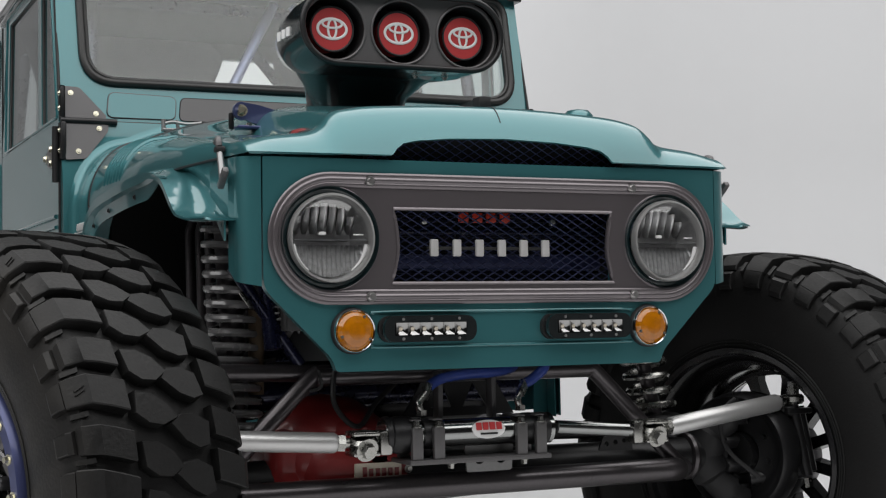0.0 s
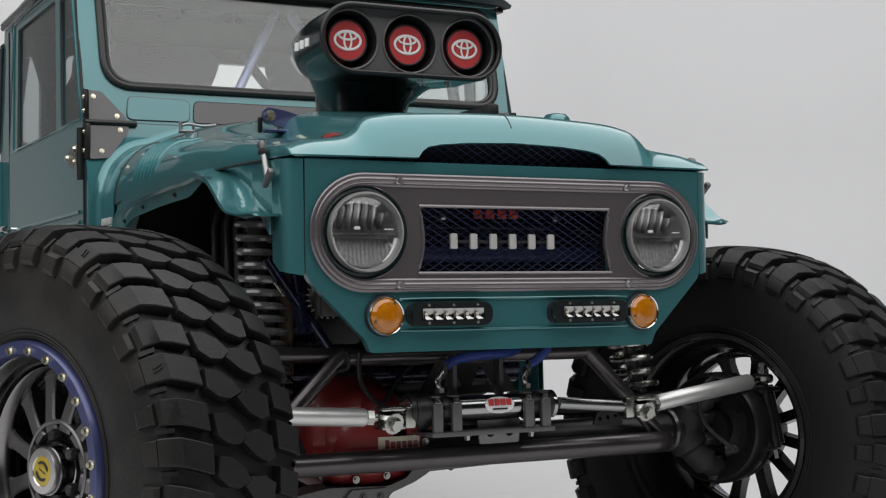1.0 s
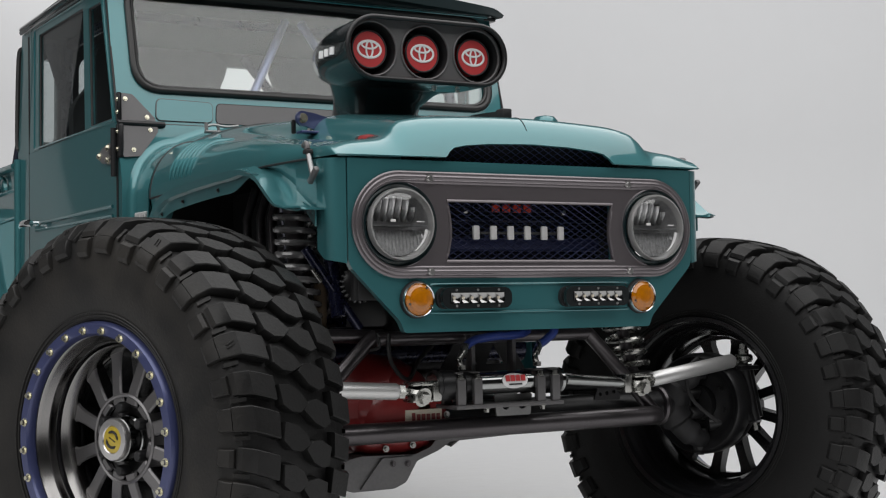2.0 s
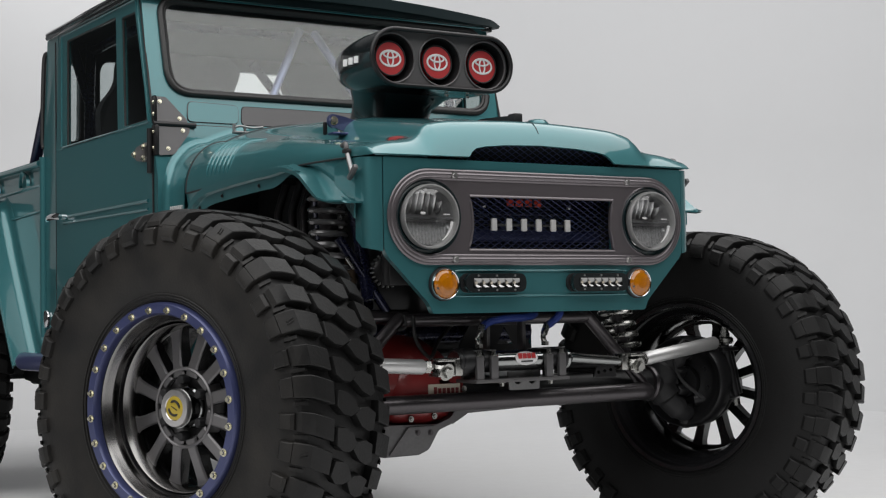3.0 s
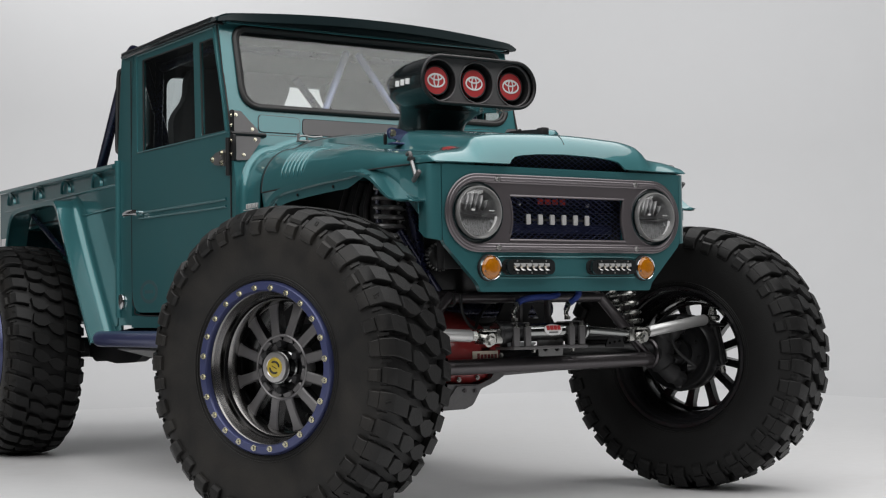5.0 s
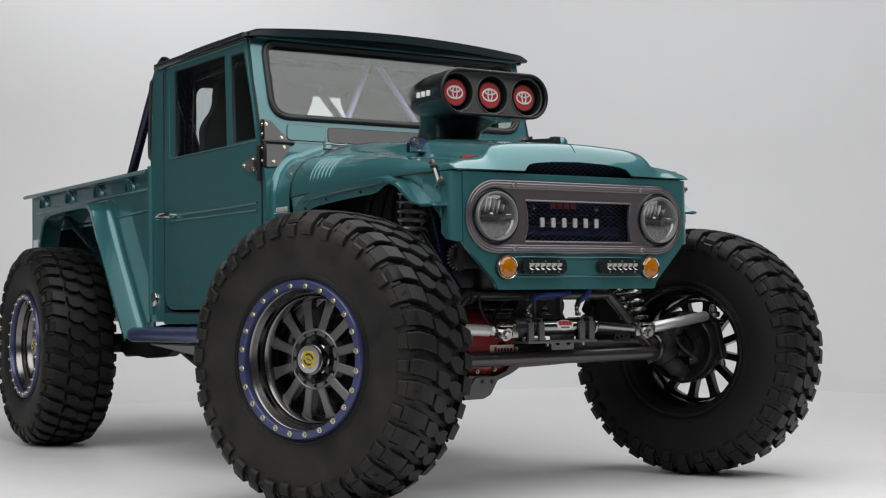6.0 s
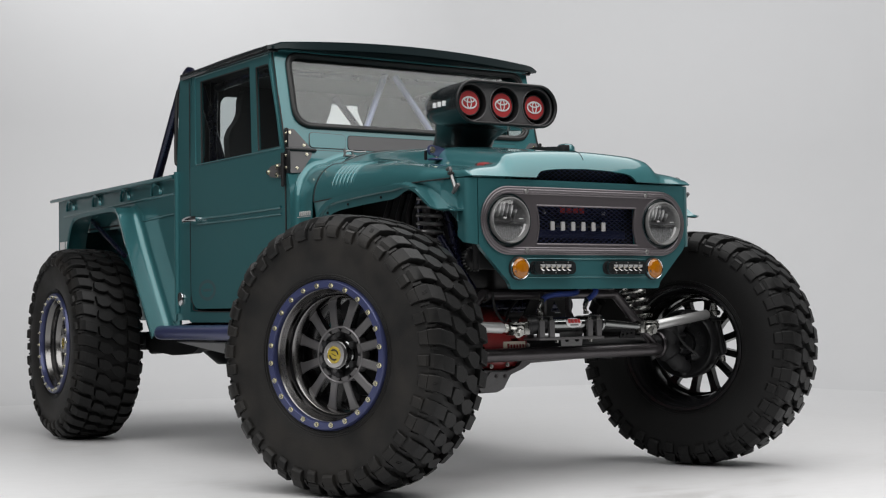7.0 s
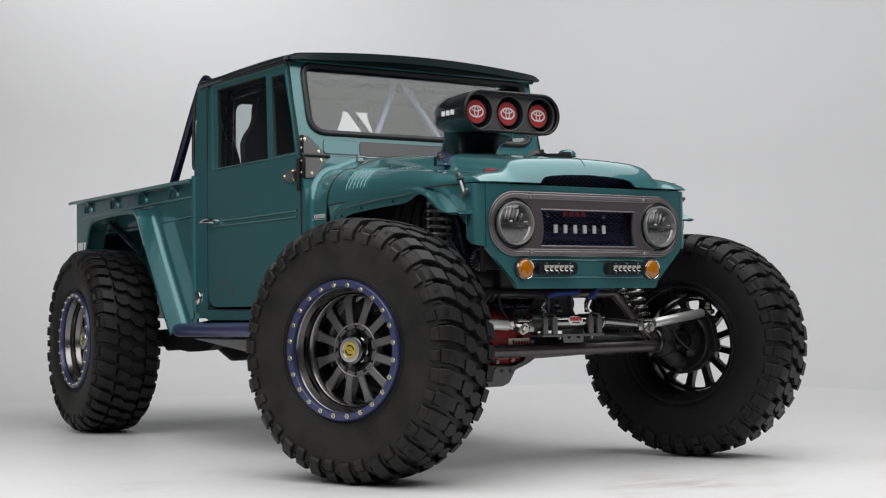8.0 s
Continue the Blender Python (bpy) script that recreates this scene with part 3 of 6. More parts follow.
# raised lip below the lamps
for s in (-1, 1):
    part("panel_rib", tube(spline([(s * 0.30, 0.013, 0.893), (s * 0.28, 0.012, 0.897), (0.0, 0.012, 0.897)], 6), 0.003, 8), TEAL, truck)
    part("panel_rib", tube(spline([(s * 0.30, 0.013, 0.828), (s * 0.28, 0.012, 0.826), (0.0, 0.012, 0.826)], 6), 0.003, 8), TEAL, truck)


def stadium(hw, hh, n=28):
    c = hw - hh
    pts = [(c + hh * math.cos(radians(a)), LAMP_Z + hh * math.sin(radians(a))) for a in lin(-90, 90, n)]
    return pts + [(-c + hh * math.cos(radians(a)), LAMP_Z + hh * math.sin(radians(a))) for a in lin(90, 270, n)]


def waist():
    """The opening in the surround: sides that bow inwards."""
    pts = []
    for s, order in ((1, 1), (-1, -1)):
        zs = lin(0.955, 1.107, 9)[::order]
        for z in zs:
            t = (z - 1.031) / 0.078
            pts.append((s * (0.2465 + 0.011 * abs(t) ** 1.8 + (0.004 if z < 1.0 else 0) * abs(t)), z))
    return pts


loops = [stadium(0.521, 0.1315), circle(-LAMP_X, LAMP_Z, 0.1035), circle(LAMP_X, LAMP_Z, 0.1035), waist()]
surround = plate(loops, front(0.008), 0.012, 0.0015)
ribs = [tube([(x, 0.008 - d, z) for x, z in stadium(0.521 - o, 0.1315 - o)], 0.004, 10, closed=True, flat=(0.0042, 0.0062)) for o, d in ((0.004, 0.0), (0.0135, 0.002), (0.0230, 0.0))]
lips = [tube([(x, 0.008, z) for x, z in waist()], 0.004, 8, closed=True)]
lips += [tube([(x, 0.009, z) for x, z in circle(s * LAMP_X, LAMP_Z, 0.1045, 48)], 0.0025, 8, closed=True) for s in (-1, 1)]
bez = part("grille_surround", join(surround, *ribs, *lips), GREY_BEZEL, truck, "warm grey metal grille surround with stepped rim")
for x, z in ((-0.3085, 1.161), (0.3085, 1.161), (-0.3085, 0.928), (0.3085, 0.928)):
    part("surround_bolt", bolt_head((x, 0.0025, z), (0, -1, 0), 0.0070, 0.006, 12), ALU, bez, "small zinc bolt")


def lattice(x0, x1, z0, z1, y, px, pz, r):
    """Expanded-metal diamonds as two families of thin strips, clipped to a rectangle."""
    bms = []
    slope = pz / px
    for sgn in (-1, 1):
        c = -(z1 - z0) / slope
        while c < (x1 - x0) + (z1 - z0) / slope:
            a, b = (x0 + c, z0), (x0 + c + (z1 - z0) / slope, z1)
            if sgn < 0:
                a, b = (x0 + c, z1), (x0 + c + (z1 - z0) / slope, z0)
            t0 = max(0.0, (x0 - a[0]) / (b[0] - a[0]))
            t1 = min(1.0, (x1 - a[0]) / (b[0] - a[0]))
            if t1 > t0 + 0.02:
                p = (a[0] + (b[0] - a[0]) * t0, y + (0.0006 if sgn > 0 else 0), a[1] + (b[1] - a[1]) * t0)
                q = (a[0] + (b[0] - a[0]) * t1, y + (0.0006 if sgn > 0 else 0), a[1] + (b[1] - a[1]) * t1)
                bms.append(tube([p, q], r, 4))
            c += px
    return join(*bms)


MESH_BLUE = mat("blue_black_mesh", (0.062, 0.070, 0.150), 0.32, 0.7, 0.2, 0.1, 20.0)
part("grille_mesh", lattice(-0.300, 0.300, 0.948, 1.112, 0.070, 0.0295, 0.0172, 0.0017), MESH_BLUE, truck, "dark blue expanded metal mesh")
part("grille_frame", plate([rrect(0, 1.03, 0.66, 0.22, 0.01), rrect(0, 1.03, 0.590, 0.158, 0.008)], front(0.074), 0.008), BLACK, truck, "black grille backing frame")
# silver block letters become plain upright blocks on a dark strip
strip = part("badge_strip", box(-0.165, 0.125, 0.046, 0.050, 1.0255, 1.0325, 0.001), BLACK, truck, "black badge strip")
for k in range(6):
    x = -0.151 + k * 0.0525
    part("badge_block", box(x - 0.0095, x + 0.0095, 0.038, 0.047, 1.0115, 1.0475, 0.003), SILVER, strip, "plain silver block")

ORANGE_RED = mat("orange_red_print", (0.55, 0.045, 0.022), 0.4, 0.0, 0.2, 0.05, 8.0)
# behind the grille: radiator, tank and red fan label
part("radiator", box(-0.44, 0.44, 0.145, 0.19, 0.86, 1.19, 0.004), BLACK_METAL, truck, "black radiator core")
fin = None
for z in lin(0.90, 1.16, 24):
    if fin is None:
        fin = part("radiator_fin", box(-0.30, 0.30, 0.136, 0.1445, 0, 0.004), BLUE_DEEP, truck, "dark blue cooling fin")
        fin.matrix_basis = pose(0, 0, z)
    else:
        again(fin, pose(0, 0, z), truck)
part("cooler_bar", box(-0.29, 0.29, 0.112, 0.132, 0.985, 1.020, 0.006), BLUE, truck, "blue cooler bar")
part("cooler_bar", box(-0.29, 0.29, 0.105, 0.125, 1.062, 1.072, 0.003), BLUE_DEEP, truck)
for x in (-0.15, 0.16):
    part("radiator_clip", box(x - 0.006, x + 0.006, 0.092, 0.104, 1.082, 1.096, 0.002), ALU, truck, "small bright clip")
for k, x in enumerate((-0.060, -0.027, 0.006, 0.039)):
    part("red_label_bar", box(x - 0.012, x + 0.012, 0.088, 0.093, 1.086, 1.108, 0.002), ORANGE_RED, truck, "plain red bar on the cooler")


# lamps ----------------------------------------------------------------------------------------------


CELL = mat("bright_lamp_cell", (0.32, 0.32, 0.315), 0.12, 1.0, 0.0, 0.05, 40.0)
REFLECT = mat("lamp_reflector", (0.68, 0.68, 0.685), 0.30, 1.0, 0.0, 0.05, 40.0)
SMOKE = mat("smoked_lamp_bowl", (0.44, 0.44, 0.445), 0.36, 0.9, 0.0, 0.15, 40.0)


LAMP_GREY = mat("frosted_lamp_grey", (0.25, 0.255, 0.26), 0.30, 0.8, 0.2, 0.40, 120.0)


LAMP_RIM = mat("satin_lamp_rim", (0.50, 0.50, 0.495), 0.36, 0.8, 0.0, 0.05, 10.0)


def headlight(s):
    x, z = s * LAMP_X, LAMP_Z
    m = facing(x, 0.004, z)
    h = part("headlight", lathe([(0.0, 0.1035), (0.004, 0.1035), (-0.004, 0.0985), (-0.006, 0.0895), (-0.03, 0.0895), (-0.03, 0.1035)], 64, m, True), TEAL_DARK, truck, "round LED headlight with chrome rim")
    part("rim", lathe([(0.0, 0.0900), (0.014, 0.0898), (0.0195, 0.0882), (0.0190, 0.0848), (0.010, 0.0825), (0.0, 0.082)], 64, m, True), LAMP_RIM, h, "satin silver headlight rim")
    part("bowl", lathe([(0.004, 0.084), (-0.02, 0.08), (-0.05, 0.06), (-0.058, 0.0)], 48, m), SMOKE, h, "smoked headlight bowl")
    part("divider", sheet(lambda u, v: (x + 0.080 * u, 0.006 + 0.03 * v, z - 0.002 - 0.006 * (1 - u * u) * v + 0.004 * v), lin(-1, 1, 12), lin(0, 1, 6), 0.003), LAMP_GREY, h, "grey bar across the lamp")
    for k in range(7):
        u = -0.057 + 0.019 * k
        hgt = math.sqrt(0.074 ** 2 - u * u) - 0.012
        part("upper_reflector", sheet(lambda a, b, u=u, hgt=hgt: (x + u + 0.0085 * a, 0.022 + 0.030 * (1 - b) ** 1.6 + 0.014 * a * a + 0.004 * b, z + 0.010 + hgt * b), lin(-1, 1, 7), lin(0, 1, 8), 0.001),
             SMOKE if k in (1, 4, 6) else REFLECT, h, "upright curved lamp reflector")
    for k in range(15):
        a = -0.070 + 0.010 * k
        hgt = math.sqrt(max(0.0, 0.077 ** 2 - a * a)) - 0.012
        part("lower_flute", sheet(lambda u, b, a=a, hgt=hgt: (x + a + 0.0049 * u, 0.016 + 0.014 * (1 - u * u * 0.5) * (1 - 0.7 * b), z - 0.013 - hgt * b), lin(-1, 1, 5), lin(0, 1, 5), 0.001), LAMP_GREY, h)
    for sx in (-1, 1):
        pts = [(x + 0.0785 * math.cos(a), 0.006, z + 0.0785 * math.sin(a)) for a in ([radians(d) for d in lin(-55, -9, 8)] if sx > 0 else [radians(d) for d in lin(189, 235, 8)])]
        part("light_guide", tube(pts, [0.0015, 0.002, 0.0025, 0.003, 0.0035, 0.004, 0.0045, 0.0045] if sx > 0 else [0.0045, 0.0045, 0.004, 0.0035, 0.003, 0.0025, 0.002, 0.0015], 8), WHITE, h, "white light guide")
    part("emitter", box(x - 0.024, x - 0.009, 0.004, 0.010, z + 0.006, z + 0.013, 0.002), WHITE, h, "white lamp emitter")
    part("emitter", box(x + 0.050, x + 0.072, 0.006, 0.010, z + 0.006, z + 0.009, 0.001), WHITE, h)
    part("lens", lathe([(0.008, 0.0835), (0.014, 0.070), (0.020, 0.045), (0.0235, 0.02), (0.0245, 0.0)], 48, m), LENS, h, "clear domed lens").visible_shadow = False


for s in (-1, 1):
    headlight(s)


def signal(s):
    x, z = s * 0.346, 0.8595
    m = facing(x, 0.012, z)
    g = part("turn_signal", lathe([(0.0, 0.0468), (0.006, 0.0464), (0.009, 0.0450), (0.010, 0.0430), (0.0, 0.0430)], 48, m, True), BLACK, truck, "round amber turn signal with chrome rim")
    part("rim", lathe([(0.002, 0.0435), (0.016, 0.0430), (0.0185, 0.0415), (0.017, 0.0395), (0.004, 0.0390)], 48, m, True), CHROME, g, "chrome rim")
    part("amber_lens", lathe([(0.006, 0.0398), (0.017, 0.0385), (0.024, 0.031), (0.028, 0.018), (0.030, 0.0)], 22, m), AMBER, g, "faceted amber lens", 4)
    for a in (60, 200, 330):
        part("screw", cyl((x + 0.033 * math.cos(radians(a)), -0.010, z + 0.033 * math.sin(radians(a))), (x + 0.033 * math.cos(radians(a)), -0.0135, z + 0.033 * math.sin(radians(a))), 0.0032, seg=10), ZINC, g, "tiny screw")


def light_bar(s):
    x, z = s * 0.186, 0.862
    bar = part("light_bar", plate([rrect(x, z, 0.212, 0.054, 0.024)], front(0.004), 0.02, 0.003), BLACK, truck, "slim black LED light bar with six cells")
    part("face", plate([rrect(x, z, 0.180, 0.05, 0.004)], front(-0.008), 0.014, 0.002), BLACK_METAL, bar, "black light bar face")
    part("face_frame", plate([rrect(x, z, 0.204, 0.053, 0.022), rrect(x, z, 0.160, 0.0275, 0.003)], front(-0.0185), 0.012, 0.002), BLACK_GLOSS, bar, "glossy black frame round the cells")
    for k in range(6):
        cx = x - 0.065 + 0.026 * k
        part("cell", lathe([(0.001, 0.0180), (0.0115, 0.0180), (0.0105, 0.0160), (0.002, 0.0058), (0.002, 0.0)], 4, facing(cx, -0.008, z) @ pose(0, 0, 0, 45)), CELL, bar, "square mirror reflector", 80)
        part("diode", cyl((cx, -0.0095, z), (cx, -0.0125, z), 0.0042, seg=10), CREAM, bar, "pale yellow diode")
    for sx in (-1, 0, 1):
        for sz in (-1, 1):
            part("screw", cyl((x + sx * 0.062, -0.018, z + sz * 0.0200), (x + sx * 0.062, -0.0207, z + sz * 0.0200), 0.0032, seg=8), ALU, bar, "tiny screw")
    for sx in (-1, 1):
        part("end_mount", box(x + sx * 0.097 - 0.004, x + sx * 0.097 + 0.004, -0.004, 0.004, z - 0.012, z + 0.012, 0.002), BLACK_METAL, bar, "black end mount")


for s in (-1, 1):
    signal(s)
    light_bar(s)

# bonnet --------------------------------------------------------------------------------------------


HOOD_END = 1.06


def hood_half(y):
    return interp(y, [(0, 0.563), (0.08, 0.576), (0.3, 0.622), (0.6, 0.65), (1.06, 0.674)])


def soft(x, table):
    """Smooth curve through a table, with no overshoot."""
    n = len(table)
    if x <= table[0][0]:
        return table[0][1]
    for k in range(n - 1):
        (x0, y0), (x1, y1) = table[k], table[k + 1]
        if x <= x1:
            def slope(q):
                if q == 0 or q == n - 1:
                    return 0.0 if q == 0 else (table[q][1] - table[q - 1][1]) / (table[q][0] - table[q - 1][0])
                d0 = (table[q][1] - table[q - 1][1]) / (table[q][0] - table[q - 1][0])
                d1 = (table[q + 1][1] - table[q][1]) / (table[q + 1][0] - table[q][0])
                return 0.0 if d0 * d1 <= 0 else 2 * d0 * d1 / (d0 + d1)
            h, t = x1 - x0, (x - x0) / (x1 - x0)
            m0, m1 = slope(k) * h, slope(k + 1) * h
            return y0 * (2 * t ** 3 - 3 * t * t + 1) + m0 * (t ** 3 - 2 * t * t + t) + y1 * (3 * t * t - 2 * t ** 3) + m1 * (t ** 3 - t * t)
    return table[-1][1]


# bonnet cross-sections: (distance from the middle, height) at the front lip, behind the lip, half way and at the rear
LIP = [(0, 1.2165), (0.60, 1.2150)]
ARCH = [(0, 1.2595), (0.124, 1.2555), (0.20, 1.2485), (0.232, 1.2415), (0.249, 1.2290), (0.258, 1.2165)]
NOSE = [(0, 1.337), (0.26, 1.328), (0.350, 1.315), (0.374, 1.301), (0.397, 1.276), (0.425, 1.266), (0.50, 1.257), (0.55, 1.245), (0.60, 1.229)]
MID = [(0, 1.392), (0.28, 1.384), (0.352, 1.371), (0.382, 1.354), (0.412, 1.322), (0.440, 1.311), (0.50, 1.308), (0.56, 1.302), (0.60, 1.288), (0.64, 1.255)]
REAR = [(0, 1.432), (0.28, 1.424), (0.36, 1.412), (0.44, 1.392), (0.54, 1.352), (0.62, 1.29), (0.68, 1.22)]


RISE = 3.0


def flank_groove(ax, y):
    """A pointed channel along the foot of the bulge, deepening backwards to the vent's tail and fading out."""
    if not 0.10 < y < 0.62:
        return 0.0
    c = interp(y, [(0.10, 0.424), (0.20, 0.438), (0.45, 0.446), (0.62, 0.470)])
    w = interp(y, [(0.10, 0.003), (0.16, 0.020), (0.30, 0.034), (0.45, 0.040), (0.62, 0.050)])
    d = interp(y, [(0.10, 0.002), (0.16, 0.010), (0.30, 0.017), (0.42, 0.013), (0.62, 0.0)])
    s = (ax - c) / w
    if abs(s) >= 1:
        return 0.0
    s = s + 0.35 * (1 - s * s)
    return d * (1 - min(1.0, abs(s)) ** 2) ** 1.2


def hood_top(x, y):
    ax = abs(x)
    return hood_skin(ax, y) - flank_groove(ax, y)


def hood_skin(ax, y):
    lip, nose, mid, rear = (soft(ax, t) for t in (LIP, NOSE, MID, REAR))
    if y < 0.10:
        return lip + (nose - lip) * (1 - (1 - y / 0.10) ** RISE)
    if y < 0.50:
        return nose + (mid - nose) * (y - 0.10) / 0.40
    return mid + (rear - mid) * (y - 0.50) / 0.56


def slot_edge(ax):
    """How far behind the front edge the air slot cuts the bonnet, at a distance from the middle."""
    if ax >= ARCH[-1][0]:
        return 0.0
    lip, nose = soft(ax, LIP), soft(ax, NOSE)
    return 0.10 * (1 - (1 - max(0.0, interp(ax, ARCH) - lip) / (nose - lip)) ** (1 / RISE))


def hood_low(y):
    return interp(y, [(0, 1.2125), (0.15, 1.213), (0.3, 1.210), (0.6, 1.198), (1.06, 1.181)])


def hood_point(u, y):
    """u from -1 to 1 across the bonnet; the outer part rolls down the side."""
    s, au = (1 if u >= 0 else -1), abs(u)
    w = hood_half(y)
    roll = interp(y, [(0, 0.006), (0.1, 0.02), (0.4, 0.08), (1.06, 0.14)])
    if au <= 0.72:
        x = (w - roll) * au / 0.72
        if y < 0.10:
            y = slot_edge(x) + (0.10 - slot_edge(x)) * y / 0.10
        z = hood_top(x, y)
        yy = y
    else:
        a = (au - 0.72) / 0.28 * math.pi / 2
        zt, zl = hood_top(w - roll, y), hood_low(y)
        x = w - roll + roll * math.sin(a)
        z = zl + (zt - zl) * math.cos(a)
        yy = y
    return (s * x, yy - 0.004 + 0.012 * (x / 0.57) ** 2 * (1 - smooth01(y / 0.3)), z)


ys = [0, 0.008, 0.016, 0.026, 0.038, 0.052, 0.07, 0.085] + lin(0.10, 0.64, 37) + [0.68, 0.72, 0.82, 0.90, 0.98, 1.06]
hood = part("bonnet", sheet(lambda u, v: hood_point(u, v), lin(-1, 1, 281), ys, 0.006), TEAL, truck, "teal bonnet with wide power bulge and front air slot", 50)
part("bonnet_seam", tube([(0, y - 0.004, hood_top(0, y) + 0.0006) for y in lin(0.03, 0.16, 16)], 0.0012, 6), BLACK, hood, "thin dark seam line")
for s in (-1, 1):
    seam = [Vector(hood_point(s * u, 1.0585)) for u in lin(0.35, 1.0, 24)] + [Vector(hood_point(s, y)) + Vector((s * 0.001, 0, -0.002)) for y in lin(1.05, 0.12, 24)]
    part("bonnet_seam", tube(seam, 0.0032, 6), BLACK, hood, "dark shut line")
part("slot_mesh", lattice(-0.300, 0.300, 1.206, 1.262, 0.045, 0.0295, 0.0172, 0.0013), MESH_BLUE, hood, "dark mesh in the air slot")
part("slot_backing", join(box(-0.33, 0.33, 0.10, 0.108, 1.19, 1.29), box(-0.33, 0.33, 0.035, 0.10, 1.196, 1.202), box(0.300, 0.308, 0.04, 0.10, 1.20, 1.26), box(-0.308, -0.300, 0.04, 0.10, 1.20, 1.26)), BLACK, hood, "black duct behind the slot")
# side ribs (louvres)
for s in (-1, 1):
    for k in range(6):
        y = 0.775 + 0.029 * k
        pts = [Vector(hood_point(s * u, y - 0.05 * (u - 0.8))) + Vector((0, 0, 0.001)) for u in lin(0.68, 0.96, 16)]
        part("louvre", tube(pts, [0.002, 0.005] + [0.0075] * 12 + [0.005, 0.002], 8), TEAL, hood, "raised teal louvre")
    # drop-shaped vent low on the flank of the bulge
    def drop(a, b, lift):
        x, y = 0.412 + 0.10 * (a - 0.148) + b, a
        return Vector((s * x, y - 0.002, hood_top(x, y) + lift))
    for nm, grow, lift, m, words in (("side_vent", 1.0, 0.0012, BLACK, "drop-shaped dark side vent"), ("vent_core", 0.68, 0.0026, RED, "dull red vent core")):
        bm = bmesh.new()
        mid = bm.verts.new(drop(0.150, 0, lift))
        ring = []
        for k in range(28):
            th = 2 * math.pi * k / 28
            along = math.cos(th) * 0.045 * grow * (1.35 if math.cos(th) < 0 else 1.0)
            wide = math.sin(th) * 0.0150 * grow * (1 - 0.35 * max(0, -math.cos(th)))
            ring.append((bm.verts.new(drop(0.150 + along, wide, lift)), bm.verts.new(drop(0.150 + along * 1.03, wide * 1.06, -0.003))))
        for k in range(28):
            p, q = ring[k], ring[(k + 1) % 28]
            bm.faces.new((mid, p[0], q[0]))
            bm.faces.new((p[0], p[1], q[1], q[0]))
        part(nm, bm, m, hood, words)

# blue support bracket on the bonnet side
for s in (-1,):
    c = Vector((s * 0.436, 0.472, 1.362))
    lobe = [(0.021 * math.cos(radians(q)), 0.021 * math.sin(radians(q))) for q in range(75, 296, 10)]
    prof = lobe + [(0.030, -0.026), (0.105, -0.034), (0.150, -0.020), (0.148, -0.008), (0.095, 0.008), (0.045, 0.017)]
    bk = part("strut_bracket", plate([prof], lambda a, b, d: (c.x + a, c.y + 0.30 * a + d, c.z + b), 0.012, 0.003), BLUE, truck, "blue metal strut bracket with a zinc bolt")
    part("bolt", bolt_head(c + Vector((-0.002, -0.003, 0)), (-0.25, -1, 0.1), 0.0095, 0.008), BOLT, bk, "large zinc bolt")
    part("foot", box(c.x - 0.018, c.x + 0.045, c.y - 0.030, c.y + 0.008, c.z - 0.044, c.z - 0.036, 0.003), BLUE, bk)
    part("foot_bolt", bolt_head(c + Vector((0.012, -0.018, -0.036)), (0, -0.2, 1), 0.008, 0.005), ZINC, bk)
    part("lug", box(c.x - 0.026, c.x - 0.014, c.y + 0.012, c.y + 0.024, c.z - 0.042, c.z - 0.002, 0.004), BLACK_METAL, bk, "black clevis lug")


def bonnet_latch(s):
    top, foot = Vector((s * 0.590, 0.116, 1.240)), Vector((s * 0.594, 0.072, 1.166))
    la = part("bonnet_latch", tube([top, top.lerp(foot, 0.5), foot], [0.006, 0.007, 0.008], 10), PLATE_GREY, truck, "metal bonnet latch with rubber ends")
    part("hook", tube(spline([top + Vector((0, 0.018, 0.004)), top + Vector((0, 0.006, 0.009)), top + Vector((s * 0.002, -0.006, 0.006)), top + Vector((s * 0.002, -0.010, -0.006))], 5), 0.0072, 10), GREY_PANEL, la, "grey latch hook")
    part("clip", box(top.x - 0.010, top.x + 0.010, top.y - 0.018, top.y + 0.004, top.z - 0.018, top.z - 0.006, 0.003), BLACK, la, "black rubber clip")
    ft = moved(box(-0.007, 0.007, -0.028, 0.026, -0.007, 0.007, 0.004), Matrix.Translation(foot) @ pose(0, 0, 0, -38))
    part("lever", ft, GREY_PANEL, la, "grey latch lever")


for s in (-1, 1):
    bonnet_latch(s)

# front fenders -------------------------------------------------------------------------------------

FLARE = [(0.052, 1.0885, 0.640), (0.064, 1.0885, 0.664), (0.082, 1.090, 0.677), (0.12, 1.103, 0.681), (0.18, 1.144, 0.682), (0.24, 1.180, 0.682), (0.32, 1.199, 0.684), (0.42, 1.203, 0.690), (0.55, 1.199, 0.695),
         (0.70, 1.192, 0.698), (0.84, 1.182, 0.700), (0.92, 1.160, 0.702), (0.98, 1.115, 0.704), (1.03, 1.04, 0.705), (1.07, 0.95, 0.706), (1.10, 0.85, 0.706), (1.112, 0.72, 0.714), (1.114, 0.59, 0.716)]


